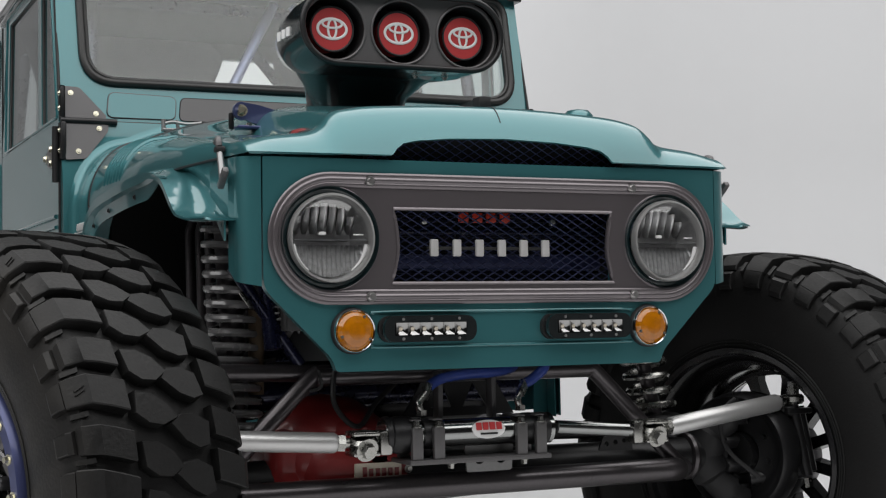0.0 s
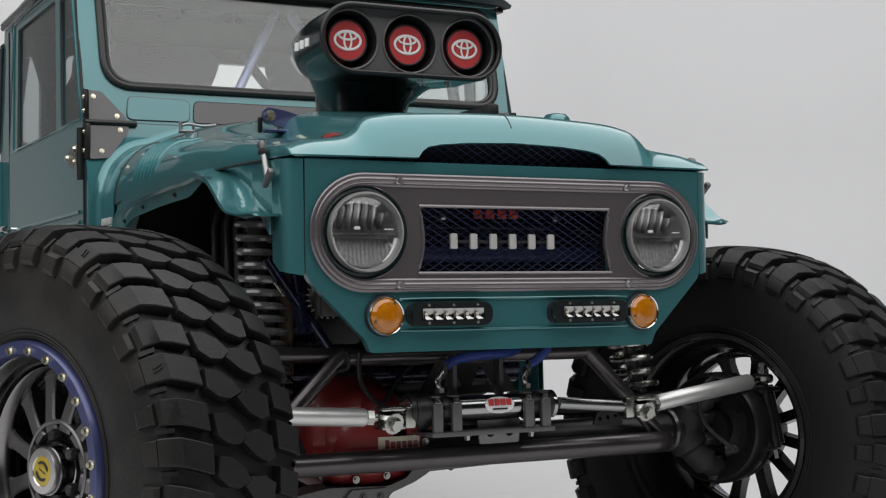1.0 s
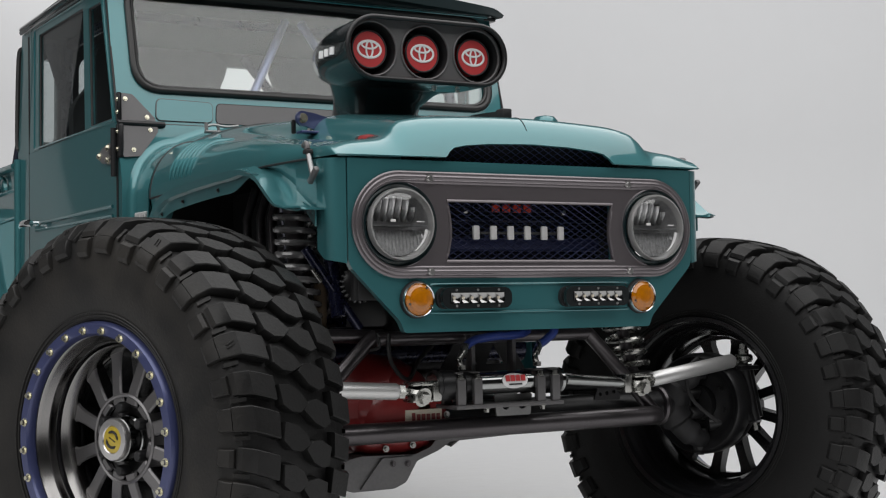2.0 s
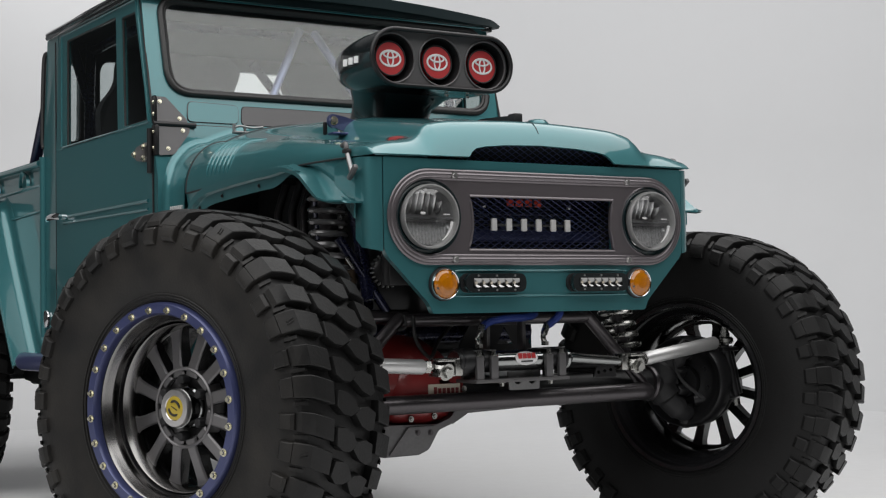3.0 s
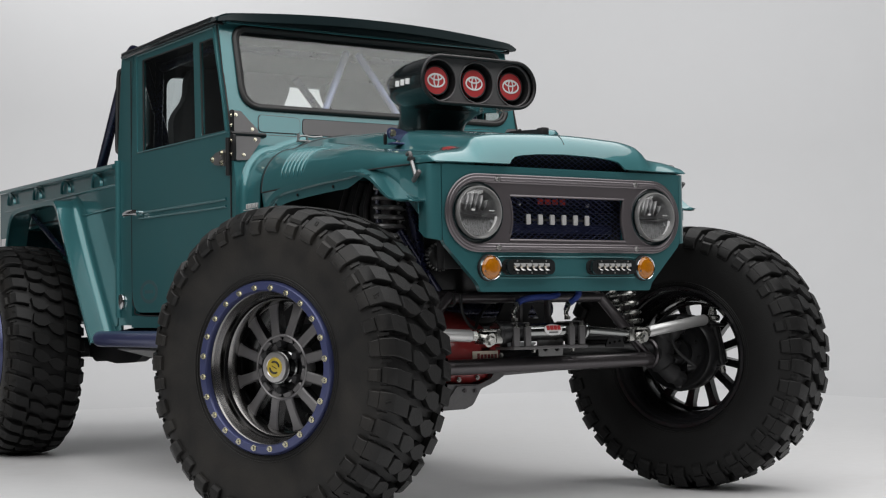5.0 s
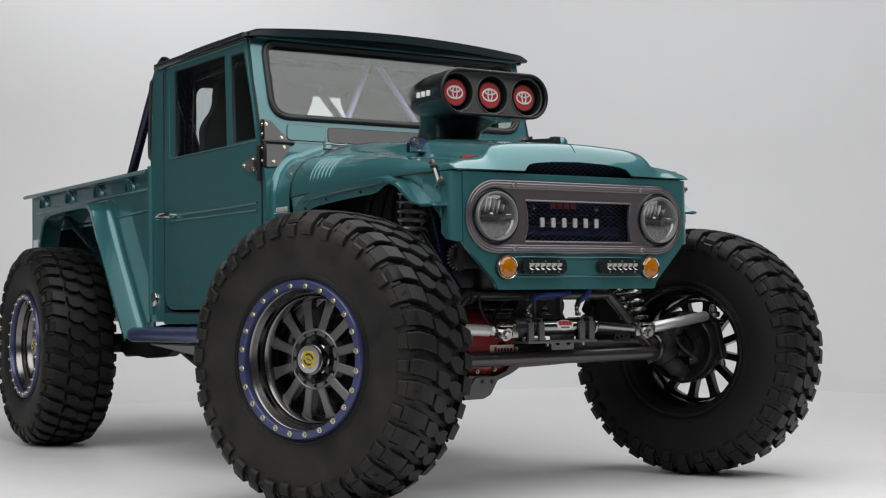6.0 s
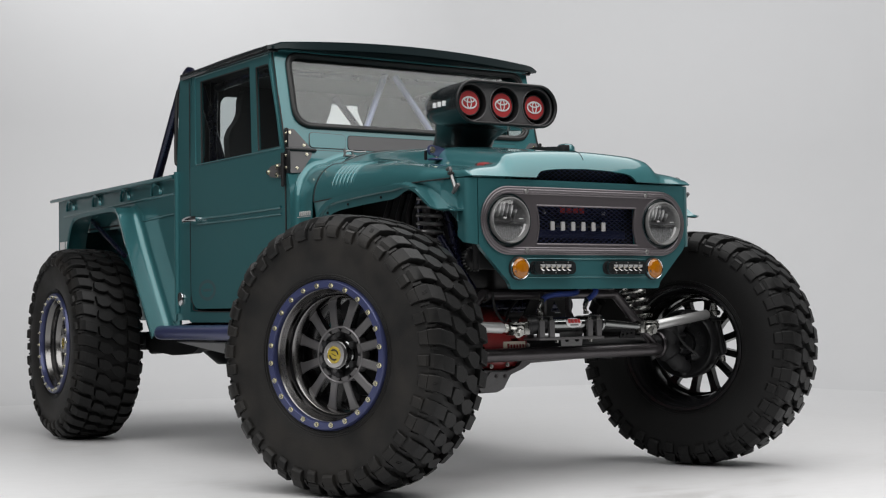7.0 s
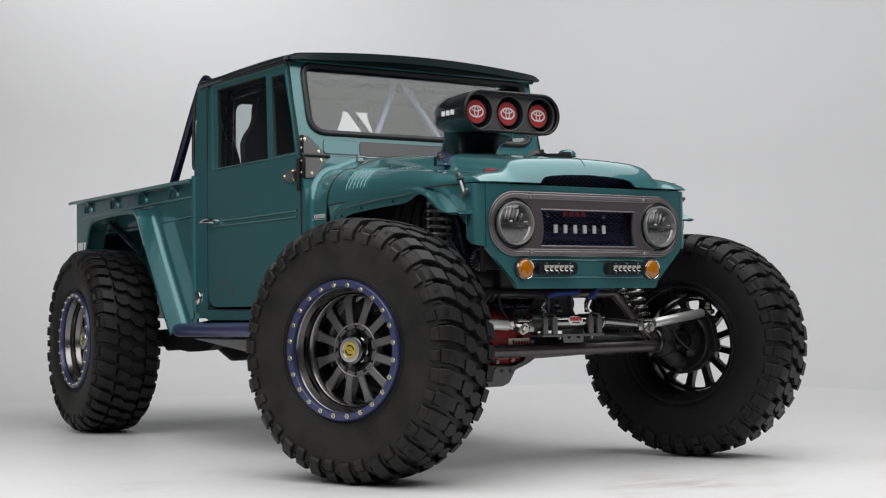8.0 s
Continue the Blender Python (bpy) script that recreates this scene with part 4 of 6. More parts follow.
def front_fender(s):
    path = spline([(y, z, x) for y, z, x in FLARE], 4)

    def root(y):
        return interp(y, [(0.05, -0.002), (0.22, -0.001), (0.36, 0.016), (1.2, 0.016)])

    def fn(i, v):
        y, z, x = path[int(i)]
        xi = interp(y, [(0.04, 0.560), (0.2, 0.588), (0.4, 0.625), (1.1, 0.64)])
        if v < 0.85:
            t = v / 0.85
            crown = interp(y, [(0.05, 0.80), (0.085, 0.76), (0.18, 0.43), (0.255, 0.25), (0.33, 0.10), (1.2, 0.08)])
            lift = interp(y, [(0.05, -0.002), (0.09, -0.007), (0.14, -0.014), (0.20, -0.014), (0.26, -0.008), (0.36, 0.0), (1.2, 0.0)])
            h = lift * (t / crown if t < crown else 1 - (t - crown) / (1 - crown))
            return (s * (xi + (x - xi) * t), y, z + h + root(y) * (1 - t) * (1 - smooth01((y - 0.85) / 0.1)))
        t = (v - 0.85) / 0.15
        # the lip turns in towards the wheel
        yy = y + 0.012 * t * smooth01((y - 0.85) / 0.1) * -1
        return (s * x, yy, z - (0.003 + 0.010 * smooth01((y - 0.07) / 0.10)) * t * (1 - smooth01((y - 0.95) / 0.1)))
    f = part("front_fender", sheet(fn, list(range(len(path))), lin(0, 0.85, 16) + [0.93, 1.0], 0.005), TEAL, truck, "teal front wheel arch flare")
    # apron between bonnet edge, front panel and flare
    def ap(u, v):
        y = 0.16 + 0.90 * u
        top = (hood_half(y) - 0.004, hood_low(y) - 0.004)
        xi = interp(y, [(0.04, 0.560), (0.2, 0.588), (0.4, 0.625), (1.1, 0.64)])
        zf = interp(y, [(p[0], p[1]) for p in FLARE]) + root(y) - 0.002
        low = (xi, min(zf, top[1] - 0.002))
        return (s * (low[0] + (top[0] - low[0]) * v), y, low[1] + (top[1] - low[1]) * v)
    part("apron", sheet(ap, lin(0, 1, 20), lin(0, 1, 4), 0.004), TEAL, f, "teal inner wing panel")
    def ap2(u, v):
        y = 0.05 + 0.13 * u
        top = (0.578 + 0.01 * u, hood_low(y) - 0.004)
        zf = interp(y, [(p[0], p[1]) for p in FLARE]) - 0.004
        return (s * (0.571 + 0.02 * u), y, zf + (top[1] - zf) * v)
    part("apron", sheet(ap2, lin(0, 1, 8), lin(0, 1, 6), 0.004), TEAL, f)
    # stepped skirt hanging from the flare's edge, set with bolts
    run = spline([(y, z, x) for y, z, x in FLARE[5:]], 4)

    def hang(i, drop, inset):
        i = int(i)
        y, z, x = run[i]
        d = run[min(i + 1, len(run) - 1)] - run[max(i - 1, 0)]
        nrm = Vector((d.y, -d.x, 0)).normalized()
        grow = smooth01(i / 8)
        return (s * (x + 0.001 - inset), y + nrm.x * drop * grow, z + nrm.y * drop * grow)
    steps = [(0.004, 0.0), (0.022, 0.001), (0.026, 0.014), (0.058, 0.016)]
    part("arch_skirt", sheet(lambda i, v: hang(i, *steps[int(v)]), list(range(len(run))), [0, 1, 2, 3], 0.003), TEAL, f, "stepped teal arch skirt")
    for k in (10, 17, 24):
        p = hang(k, 0.042, 0.0135)
        part("arch_bolt", bolt_head(p, (s, 0, -0.1), 0.004, 0.003), BLACK_METAL, f, "small dark bolt")
    for y in (0.58, 0.66, 0.76):
        part("well_post", tube([(s * 0.48, y, 0.84), (s * 0.485, y, 1.10), (s * 0.46, y - 0.01, 1.19)], 0.013, 10), GUNMETAL, f, "dark upright tube in the wheel well")
    tri = plate([rounded([(0.060, 1.083), (0.150, 1.112), (0.060, 1.040)], 0.004, 2), circle(0.078, 1.074, 0.004, 10)], lambda a, b, d: (s * (0.596 - d), a, b), 0.004, 0.001)
    part("corner_tab", tri, TEAL, f, "small teal corner tab with a hole")
    # black sheet added to block light and keep the engine bay dark
    part("liner", box(s * 0.36, s * 0.38, 0.25, 1.15, 0.86, 1.20), BLACK, f, "black sheet added to keep light out of the engine bay")


for s in (-1, 1):
    front_fender(s)

# scuttle between bonnet and windscreen -----------------------------------------------------------------


def section_a(t):
    """End of the bonnet, from the middle (0) over the edge down to the sill (1)."""
    if t < 0.7:
        p = hood_point(t / 0.7, HOOD_END)
        return p[0], p[2]
    k = (t - 0.7) / 0.3
    return 0.674 + 0.012 * k, 1.181 - (1.181 - 0.59) * k


FILLET = 0.034


def cowl_y(z):
    """Cab front below the windscreen: carries on the frame's lean, then drops straight."""
    return 1.2375 - 0.219 * min(max(0.0, 1.428 - z), 0.19)


def scuttle(u, v):
    """From the bonnet's end the skin sweeps out in a fillet and meets the cab front."""
    s, t = (1 if u >= 0 else -1), abs(u)
    x, z = section_a(t)
    p, q = section_a(max(0.0, t - 0.01)), section_a(min(1.0, t + 0.01))
    nx, nz = -(q[1] - p[1]), q[0] - p[0]
    k = math.hypot(nx, nz) or 1.0
    end = cowl_y(z) + 0.001
    y = HOOD_END + 0.004 + (end - HOOD_END - 0.004) * v
    w = max(0.0, (y - (end - FILLET)) / FILLET)
    o = FILLET * 0.85 * (1 - math.sqrt(max(0.0, 1 - min(w, 0.999) ** 2)))
    return (s * min(x + nx / k * o, 0.713), y, min(z + nz / k * o - 0.004 * (1 - v), 1.4275))


part("cowl_face", plate([[(-0.715, 0.60), (0.715, 0.60), (0.715, 1.238), (0.715, 1.4285), (-0.715, 1.4285), (-0.715, 1.238)]], lambda a, b, d: (a, cowl_y(b) + d, b), 0.012, 0.003), TEAL, truck, "teal cab front below the windscreen")
for s in (-1, 1):
    part("cowl_side", plate([[(1.236, 1.426), (cowl_y(1.24) + 0.004, 1.24), (cowl_y(1.0) + 0.004, 0.61), (1.236, 0.61)]], lambda a, b, d, s=s: (s * (0.7145 - d), a, b), 0.012), TEAL, truck, "teal cab corner ahead of the door")
part("scuttle", sheet(scuttle, lin(-1, 1, 121), [0, 0.1, 0.2, 0.3, 0.4, 0.5, 0.6, 0.7, 0.78, 0.85, 0.9, 0.94, 0.97, 0.985, 1.0], 0.004), TEAL, truck, "teal scuttle panel flaring out to the cab", 50)


def wing_x(y):
    v = max(0.0, (y - HOOD_END - 0.004) / (1.236 - HOOD_END))
    w = max(0.0, (y - (1.197 - FILLET)) / FILLET)
    return min(0.713, 0.680 + FILLET * 0.85 * (1 - math.sqrt(max(0.0, 1 - min(w, 0.999) ** 2))))


nb = part("side_badge", tube([(-wing_x(y) - 0.002, y, 1.1195) for y in lin(1.068, 1.182, 10)], 0.0016, 6), SILVER, truck, "plain silver wing badge")
for k in range(6):
    y = 1.165 - k * 0.0175
    part("badge_block", moved(box(-0.005, 0.004, -0.0048, 0.0048, -0.0095, 0.0095, 0.0015), pose(-wing_x(y), y, 1.1335, 12)), SILVER, nb, "plain silver block")

FADED = mat("faded_red_print", (0.036, 0.080, 0.088), 0.4, 0, 0.8)

# cab ---------------------------------------------------------------------------------------------------


def lean_x(z):
    """Half width of the cab at a height: upright to the belt, then leaning in."""
    return 0.735 - 0.012 * max(0.0, z - 1.42) / 0.46


def lean_y(z):
    """Windscreen frame: leans back above the scuttle."""
    return 1.236 + 0.105 * max(0.0, z - 1.40) / 0.48


def taper(y, z):
    """How far the cab's side draws in towards the windscreen."""
    return 0.0205 * max(0.0, (2.224 - y) / 0.992) * (1 - 0.5 * smooth01((z - 1.42) / 0.46))


def side(s, off=0.0):
    return lambda a, b, d: (s * (lean_x(b) + off - d - taper(a, b)), a, b)


def screen(off=0.0):
    return lambda a, b, d: (a, lean_y(b) + off + d, b)


frame_out = [(-0.7155, 1.405), (0.7155, 1.405), (0.7155, 1.44), (0.714, 1.905), (-0.714, 1.905), (-0.7155, 1.44)]
glass_in = rounded([(-0.646, 1.541), (0.668, 1.541), (0.670, 1.876), (-0.652, 1.876)], [0.085, 0.085, 0.06, 0.06], 8)
ws = part("windscreen_frame", plate([rounded(frame_out, 0.012, 3), glass_in], screen(), 0.045, 0.003), TEAL, truck, "teal windscreen frame")
part("windscreen_gasket", join(tube([screen(-0.004)(a, b, 0) for a, b in glass_in], 0.0115, 10, closed=True), tube([screen(-0.001)(a * 0.982, 1.7075 + (b - 1.7075) * 0.942, 0) for a, b in glass_in], 0.008, 8, closed=True)), GASKET, ws, "thick black rubber gasket")
part("windscreen_glass", plate([glass_in], screen(0.012), 0.005), GLASS, ws, "faintly tinted windscreen glass").visible_shadow = False
for s in (-1, 1):
    rec = rounded([(s * 0.588, 1.443), (s * 0.402, 1.443), (s * 0.396, 1.507), (s * 0.580, 1.512)], 0.018)
    part("vent_groove", tube([screen(-0.001)(a, b, 0) for a, b in rec], 0.0035, 6, closed=True), TEAL_DARK, ws, "dark groove round the panel")
    part("vent_panel", plate([rec], screen(-0.005), 0.006, 0.0018), TEAL, ws, "raised teal panel below the glass")
rec = rounded([(-0.388, 1.441), (0.388, 1.441), (0.380, 1.506), (-0.380, 1.506)], 0.016)
part("vent_flap", plate([rec], screen(-0.003), 0.005, 0.0015), GREY_PANEL, ws, "grey cowl vent flap")
part("vent_flap_gap", tube([screen(-0.0005)(a, b, 0) for a, b in rec], 0.0025, 6, closed=True), BLACK, ws, "dark gap round the flap")
part("frame_seam", tube([(-0.61, lean_y(1.428) - 0.001, 1.428), (0.61, lean_y(1.428) - 0.001, 1.428)], 0.0035, 8), GASKET, ws, "dark rubber seam")


def screen_hinge(s):
    up = [(s * 0.706, 1.432), (s * 0.592, 1.432), (s * 0.594, 1.447), (s * 0.662, 1.522), (s * 0.706, 1.524)]
    dn = [(s * 0.706, 1.422), (s * 0.588, 1.422), (s * 0.590, 1.400), (s * 0.652, 1.323), (s * 0.706, 1.318)]
    h = part("screen_hinge", plate([rounded(up, 0.006, 3)], screen(-0.010), 0.008, 0.0015), GREY_PANEL, truck, "grey windscreen hinge plate with screws")
    part("lower_plate", plate([rounded(dn, 0.006, 3)], lambda a, b, d: (a, cowl_y(b) - 0.009 + d, b), 0.008, 0.0015), GREY_PANEL, h, "lower hinge plate")
    part("hinge_pin", tube([(s * 0.716, lean_y(1.427) - 0.012, 1.427), (s * 0.565, lean_y(1.427) - 0.012, 1.427)], 0.009, 12), BLACK_METAL, h, "dark hinge pin")
    for a, b in ((s * 0.686, 1.505), (s * 0.620, 1.449)):
        part("screw", bolt_head((a, lean_y(b) - 0.010, b), (0, -1, 0.2), 0.0050, 0.003, 12), BOLT, h, "domed screw")
    for a, b in ((s * 0.614, 1.407), (s * 0.672, 1.342)):
        part("screw", bolt_head((a, cowl_y(b) - 0.009, b), (0, -1, 0.2), 0.0050, 0.003, 12), BOLT, h)
    # flanges folded round the corner, each with two screws
    for z0, z1 in ((1.318, 1.422), (1.432, 1.522)):
        part("flange", box(s * 0.7035, s * 0.7195, cowl_y(z0) - 0.007, 1.234, z0, z1, 0.005, 2), BLACK_METAL, h, "dark folded hinge flange")
        for z in (z0 + 0.026, z1 - 0.024):
            part("screw", bolt_head((s * 0.7195, 1.222, z), (s, 0, 0), 0.0055, 0.003, 12), BOLT, h)


for s in (-1, 1):
    screen_hinge(s)

# roof
def roof_pt(u, v):
    """u across (-1..1), v along (0 front .. 1 back)."""
    y = 1.262 + (2.315 - 1.262) * v + 0.035 * u * u * (1 - smooth01(v * 4))
    au = abs(u)
    crown = 1.962 - 0.034 * u * u - 0.016 * (2 * v - 0.9) ** 2
    if au > 0.93:
        crown -= 0.018 * ((au - 0.93) / 0.07) ** 1.6
    return (0.750 * u, y, crown)


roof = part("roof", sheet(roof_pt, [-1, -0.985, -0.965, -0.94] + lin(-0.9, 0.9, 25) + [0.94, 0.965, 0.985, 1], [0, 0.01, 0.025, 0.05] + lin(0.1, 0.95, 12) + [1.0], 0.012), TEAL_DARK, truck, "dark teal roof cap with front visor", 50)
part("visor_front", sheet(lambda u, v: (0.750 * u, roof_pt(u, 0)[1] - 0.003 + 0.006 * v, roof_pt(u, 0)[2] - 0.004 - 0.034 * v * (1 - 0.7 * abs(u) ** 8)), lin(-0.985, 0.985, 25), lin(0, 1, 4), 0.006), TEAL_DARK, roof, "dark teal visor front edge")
for s in (-1, 1):
    part("drip_rail", join(tube([(s * 0.742, 1.345, 1.900), (s * 0.742, 2.305, 1.900)], 0.010, 8), box(s * 0.690, s * 0.742, 1.34, 2.31, 1.880, 1.900, 0.003)), BLACK_GLOSS, roof, "dark drip rail")
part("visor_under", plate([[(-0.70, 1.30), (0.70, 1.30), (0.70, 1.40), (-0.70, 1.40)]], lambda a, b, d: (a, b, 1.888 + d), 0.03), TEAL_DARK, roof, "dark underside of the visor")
part("visor_line", tube([(x, 1.318, 1.888 - 0.002) for x in lin(-0.69, 0.69, 12)], 0.003, 6), TEAL, roof, "thin teal edge")


def door(s):
    lower = rounded([(1.238, 1.427), (1.238, 0.722), (2.218, 0.722), (2.218, 1.427)], [0.005, 0.04, 0.10, 0.005], 6)
    skin = plate([lower], side(s, 0.004), 0.03, 0.004)
    # window frame above the belt
    fr = [(1.240, 1.4275), (2.218, 1.4275), (2.212, 1.900), (1.366, 1.900)]
    rear = rounded([(1.553, 1.432), (2.098, 1.430), (2.118, 1.850), (1.574, 1.848)], 0.010, 3)
    vent = rounded([(1.272, 1.444), (1.498, 1.444), (1.518, 1.834), (1.388, 1.834)], 0.008, 3)
    up = plate([rounded(fr, 0.01, 3), rear, vent], side(s, 0.004), 0.018, 0.003)
    d = part("door", join(skin, up), TEAL, truck, "teal cab door with a two-part window")
    for lp, nm in ((rear, "rear"), (vent, "vent")):
        part("gasket", tube([side(s, -0.003)(a, b, 0) for a, b in lp], 0.0045, 8, closed=True), GASKET, d, "black window rubber")
        part("pane", plate([lp], side(s, -0.004), 0.004), GLASS_SIDE, d, "dark side window pane").visible_shadow = False
    part("belt_rib", join(tube([side(s, 0.006)(y, 1.170 - 0.006 * (y - 1.27), 0) for y in lin(1.27, 2.13, 10)], 0.006, 8), tube([side(s, 0.006)(y, 1.141, 0) for y in lin(1.27, 2.13, 10)], 0.005, 8)), TEAL, d, "pressed rib along the door")
    part("handle", tube(spline([(s * 0.770, 2.235, 1.163), (s * 0.775, 2.19, 1.166), (s * 0.775, 2.12, 1.166), (s * 0.768, 2.08, 1.164)], 5), [0.006] + [0.011] * 14 + [0.009], 10, flat=(0.008, 0.013)), CHROME, d, "chrome lever door handle")
    part("handle_post", cyl((s * 0.738, 2.095, 1.164), (s * 0.77, 2.095, 1.164), 0.011, seg=14), CHROME, d, "chrome handle post")
    # upper hinge
    hp = rounded([(1.268, 1.30), (1.363, 1.312), (1.388, 1.335), (1.363, 1.358), (1.268, 1.37)], 0.02, 4)
    part("hinge_plate", plate([hp], side(s, 0.012), 0.009, 0.002), GREY_PANEL, d, "dark grey door hinge plate")
    part("hinge_barrel", tube([(s * 0.726, 1.238, 1.26), (s * 0.726, 1.238, 1.41)], 0.011, 12), BLACK_METAL, d, "black hinge barrel")
    part("hinge_arm", box(s * 0.719, s * 0.732, 1.238, 1.286, 1.315, 1.355, 0.003), BLACK_METAL, d)
    for y, z in ((1.293, 1.316), (1.293, 1.354), (1.375, 1.335)):
        part("hinge_bolt", bolt_head(side(s, 0.012)(y, z, 0), (s, 0, 0), 0.009, 0.007), BOLT, d, "zinc hinge bolt")
    part("door_edge", tube([(s * 0.717, 1.234, 0.73), (s * 0.717, 1.234, 1.42)], 0.004, 6), BLACK, d, "dark shut line")
    part("door_edge", tube([side(s, 0.001)(y, z, 0) for y, z in ((1.232, 1.43), (1.362, 1.905), (2.218, 1.903))], 0.004, 6), BLACK, d)
    inner = rounded([(1.262, 1.4365), (2.150, 1.4365), (2.172, 1.876), (1.378, 1.876)], 0.012, 3)
    part("frame_step", tube([side(s, 0.0045)(y, z, 0) for y, z in inner], 0.0035, 6, closed=True), TEAL, d, "raised edge of the window frame")
    part("door_edge", tube(spline([(s * 0.7365, 2.224, 1.86), (s * 0.7365, 2.224, 1.40), (s * 0.7365, 2.224, 0.84), (s * 0.7365, 2.195, 0.745), (s * 0.7365, 2.10, 0.709), (s * 0.7185, 1.30, 0.709)], 6), 0.003, 6), BLACK, d)


for s in (-1, 1):
    door(s)
    part("rear_pillar", join(plate([rounded([(2.230, 0.665), (2.385, 0.665), (2.385, 1.45), (2.36, 1.895), (2.222, 1.895)], 0.012, 3)], side(s, 0.004), 0.04, 0.004), plate([[(1.238, 0.655), (2.232, 0.655), (2.232, 0.708), (1.238, 0.708)]], side(s, 0.0035), 0.03, 0.003)), TEAL, truck, "teal rear cab pillar and sill")
    part("pillar_rubber", tube(spline([(s * 0.732, 2.384, 1.46), (s * 0.738, 2.394, 1.50), (s * 0.732, 2.388, 1.80), (s * 0.722, 2.370, 1.84)], 5), 0.010, 8), GASKET, truck, "black rubber edge on the rear pillar")
    bulge = [(s * 0.739, 2.372, z) for z in lin(0.70, 1.42, 6)]
    part("cab_corner", tube(bulge, 0.02, 12), TEAL, truck, "rounded teal cab corner")
    part("round_cap", lathe([(0.0, 0.037), (0.006, 0.036), (0.010, 0.030), (0.012, 0.0)], 32, Matrix.Translation((s * 0.742, 2.345, 0.772)) @ Matrix.Rotation(radians(180 if s < 0 else 0), 4, "Z")), CHROME, truck, "round polished cap")
    part("rocker_tube", tube(spline([(s * 0.78, 1.50, 0.612), (s * 0.80, 1.56, 0.610), (s * 0.80, 2.0, 0.607), (s * 0.80, 2.42, 0.604), (s * 0.79, 2.47, 0.604)], 5), 0.036, 16), BLUE, truck, "dark blue rocker tube")
    for y in (1.62, 1.95, 2.35):
        part("rocker_stay", cyl((s * 0.5, y, 0.66), (s * 0.79, y, 0.612), 0.022, seg=12), BLUE_DEEP, truck, "blue rocker stay")
    ell = lambda ra, rb: [(2.035 + ra * math.cos(2 * math.pi * k / 28), 0.813 + rb * math.sin(2 * math.pi * k / 28)) for k in range(28)]
    st = part("wing_sticker", plate([ell(0.095, 0.052), ell(0.070, 0.036)], side(s, 0.0046), 0.002), FADED, truck, "faint round dark red sticker")
    part("sticker_bar", plate([[(1.99, 0.806), (2.08, 0.806), (2.08, 0.820), (1.99, 0.820)]], side(s, 0.0046), 0.002), FADED, st)

# rear wall with window, floor, firewall
rear_w = plate([[(-0.70, 0.70), (0.70, 0.70), (0.70, 1.42), (0.685, 1.89), (-0.685, 1.89), (-0.70, 1.42)], rounded([(-0.53, 1.42), (0.53, 1.42), (0.527, 1.822), (-0.527, 1.822)], 0.06)] + [rounded([(s * 0.608, 1.485), (s * 0.683, 1.485), (s * 0.672, 1.80), (s * 0.604, 1.80)], 0.03) for s in (-1, 1)], lambda a, b, d: (a, 2.335 + d, b), 0.035)
cab = part("cab_rear_wall", rear_w, TEAL, truck, "teal cab rear wall with window opening")
part("inner_lining", plate([[(-0.69, 0.70), (0.69, 0.70), (0.69, 1.42), (0.675, 1.88), (-0.675, 1.88), (-0.69, 1.42)], rounded([(-0.528, 1.423), (0.528, 1.423), (0.525, 1.819), (-0.525, 1.819)], 0.06)] + [rounded([(s * 0.607, 1.484), (s * 0.678, 1.484), (s * 0.668, 1.80), (s * 0.603, 1.80)], 0.03) for s in (-1, 1)], lambda a, b, d: (a, 2.315 + d, b), 0.015), BLACK, cab, "black inner lining")
part("cab_floor", box(-0.70, 0.70, 1.20, 2.33, 0.66, 0.69), BLACK, truck, "black cab floor")
part("firewall", box(-0.60, 0.60, 1.13, 1.15, 0.66, 1.25), BLACK, truck, "black firewall")
part("headliner", box(-0.68, 0.68, 1.36, 2.32, 1.875, 1.884), BLACK, truck, "black headliner")
part("dashboard", join(box(-0.66, 0.66, 1.27, 1.42, 1.22, 1.44, 0.03, 3), box(0.15, 0.55, 1.33, 1.46, 1.40, 1.50, 0.025, 3)), SEAT, truck, "black dashboard")


def seat(x, s, shift):
    """A bucket whose head wings flare out; s = 1 for the passenger's, -1 mirrored for the driver's."""
    st = part("seat", join(box(x - 0.24, x + 0.24, 1.55, 2.0, 0.95, 1.10, 0.05, 3), box(x - 0.10, x + 0.10, 1.6, 1.95, 0.69, 0.96, 0.02)), SEAT, truck, "black bucket seat")
    outl = [(-0.60, 1.02), (-0.12, 1.02), (-0.105, 1.48), (-0.128, 1.58), (-0.092, 1.665), (-0.068, 1.72), (-0.052, 1.765), (-0.10, 1.815), (-0.53, 1.815), (-0.552, 1.755), (-0.560, 1.694), (-0.585, 1.650), (-0.626, 1.608), (-0.652, 1.563), (-0.655, 1.44)]
    outl = rounded([(min(s * a + shift, 0.675), b) for a, b in outl], [0.06, 0.06, 0.06, 0.06, 0.03, 0.03, 0.03, 0.05, 0.04, 0.02, 0.02, 0.02, 0.02, 0.02, 0.05])
    back = plate([outl], lambda a, b, d: (a, 1.86 + (b - 1.0) * 0.16 + d + 0.06 * (1 - min(1, abs(a - x) / 0.29) ** 2), b), 0.06, 0.012)
    part("backrest", back, SEAT, st, "black high-backed bucket with head wings")


seat(-0.36, 1, 0.0)
seat(0.37, -1, 0.09)
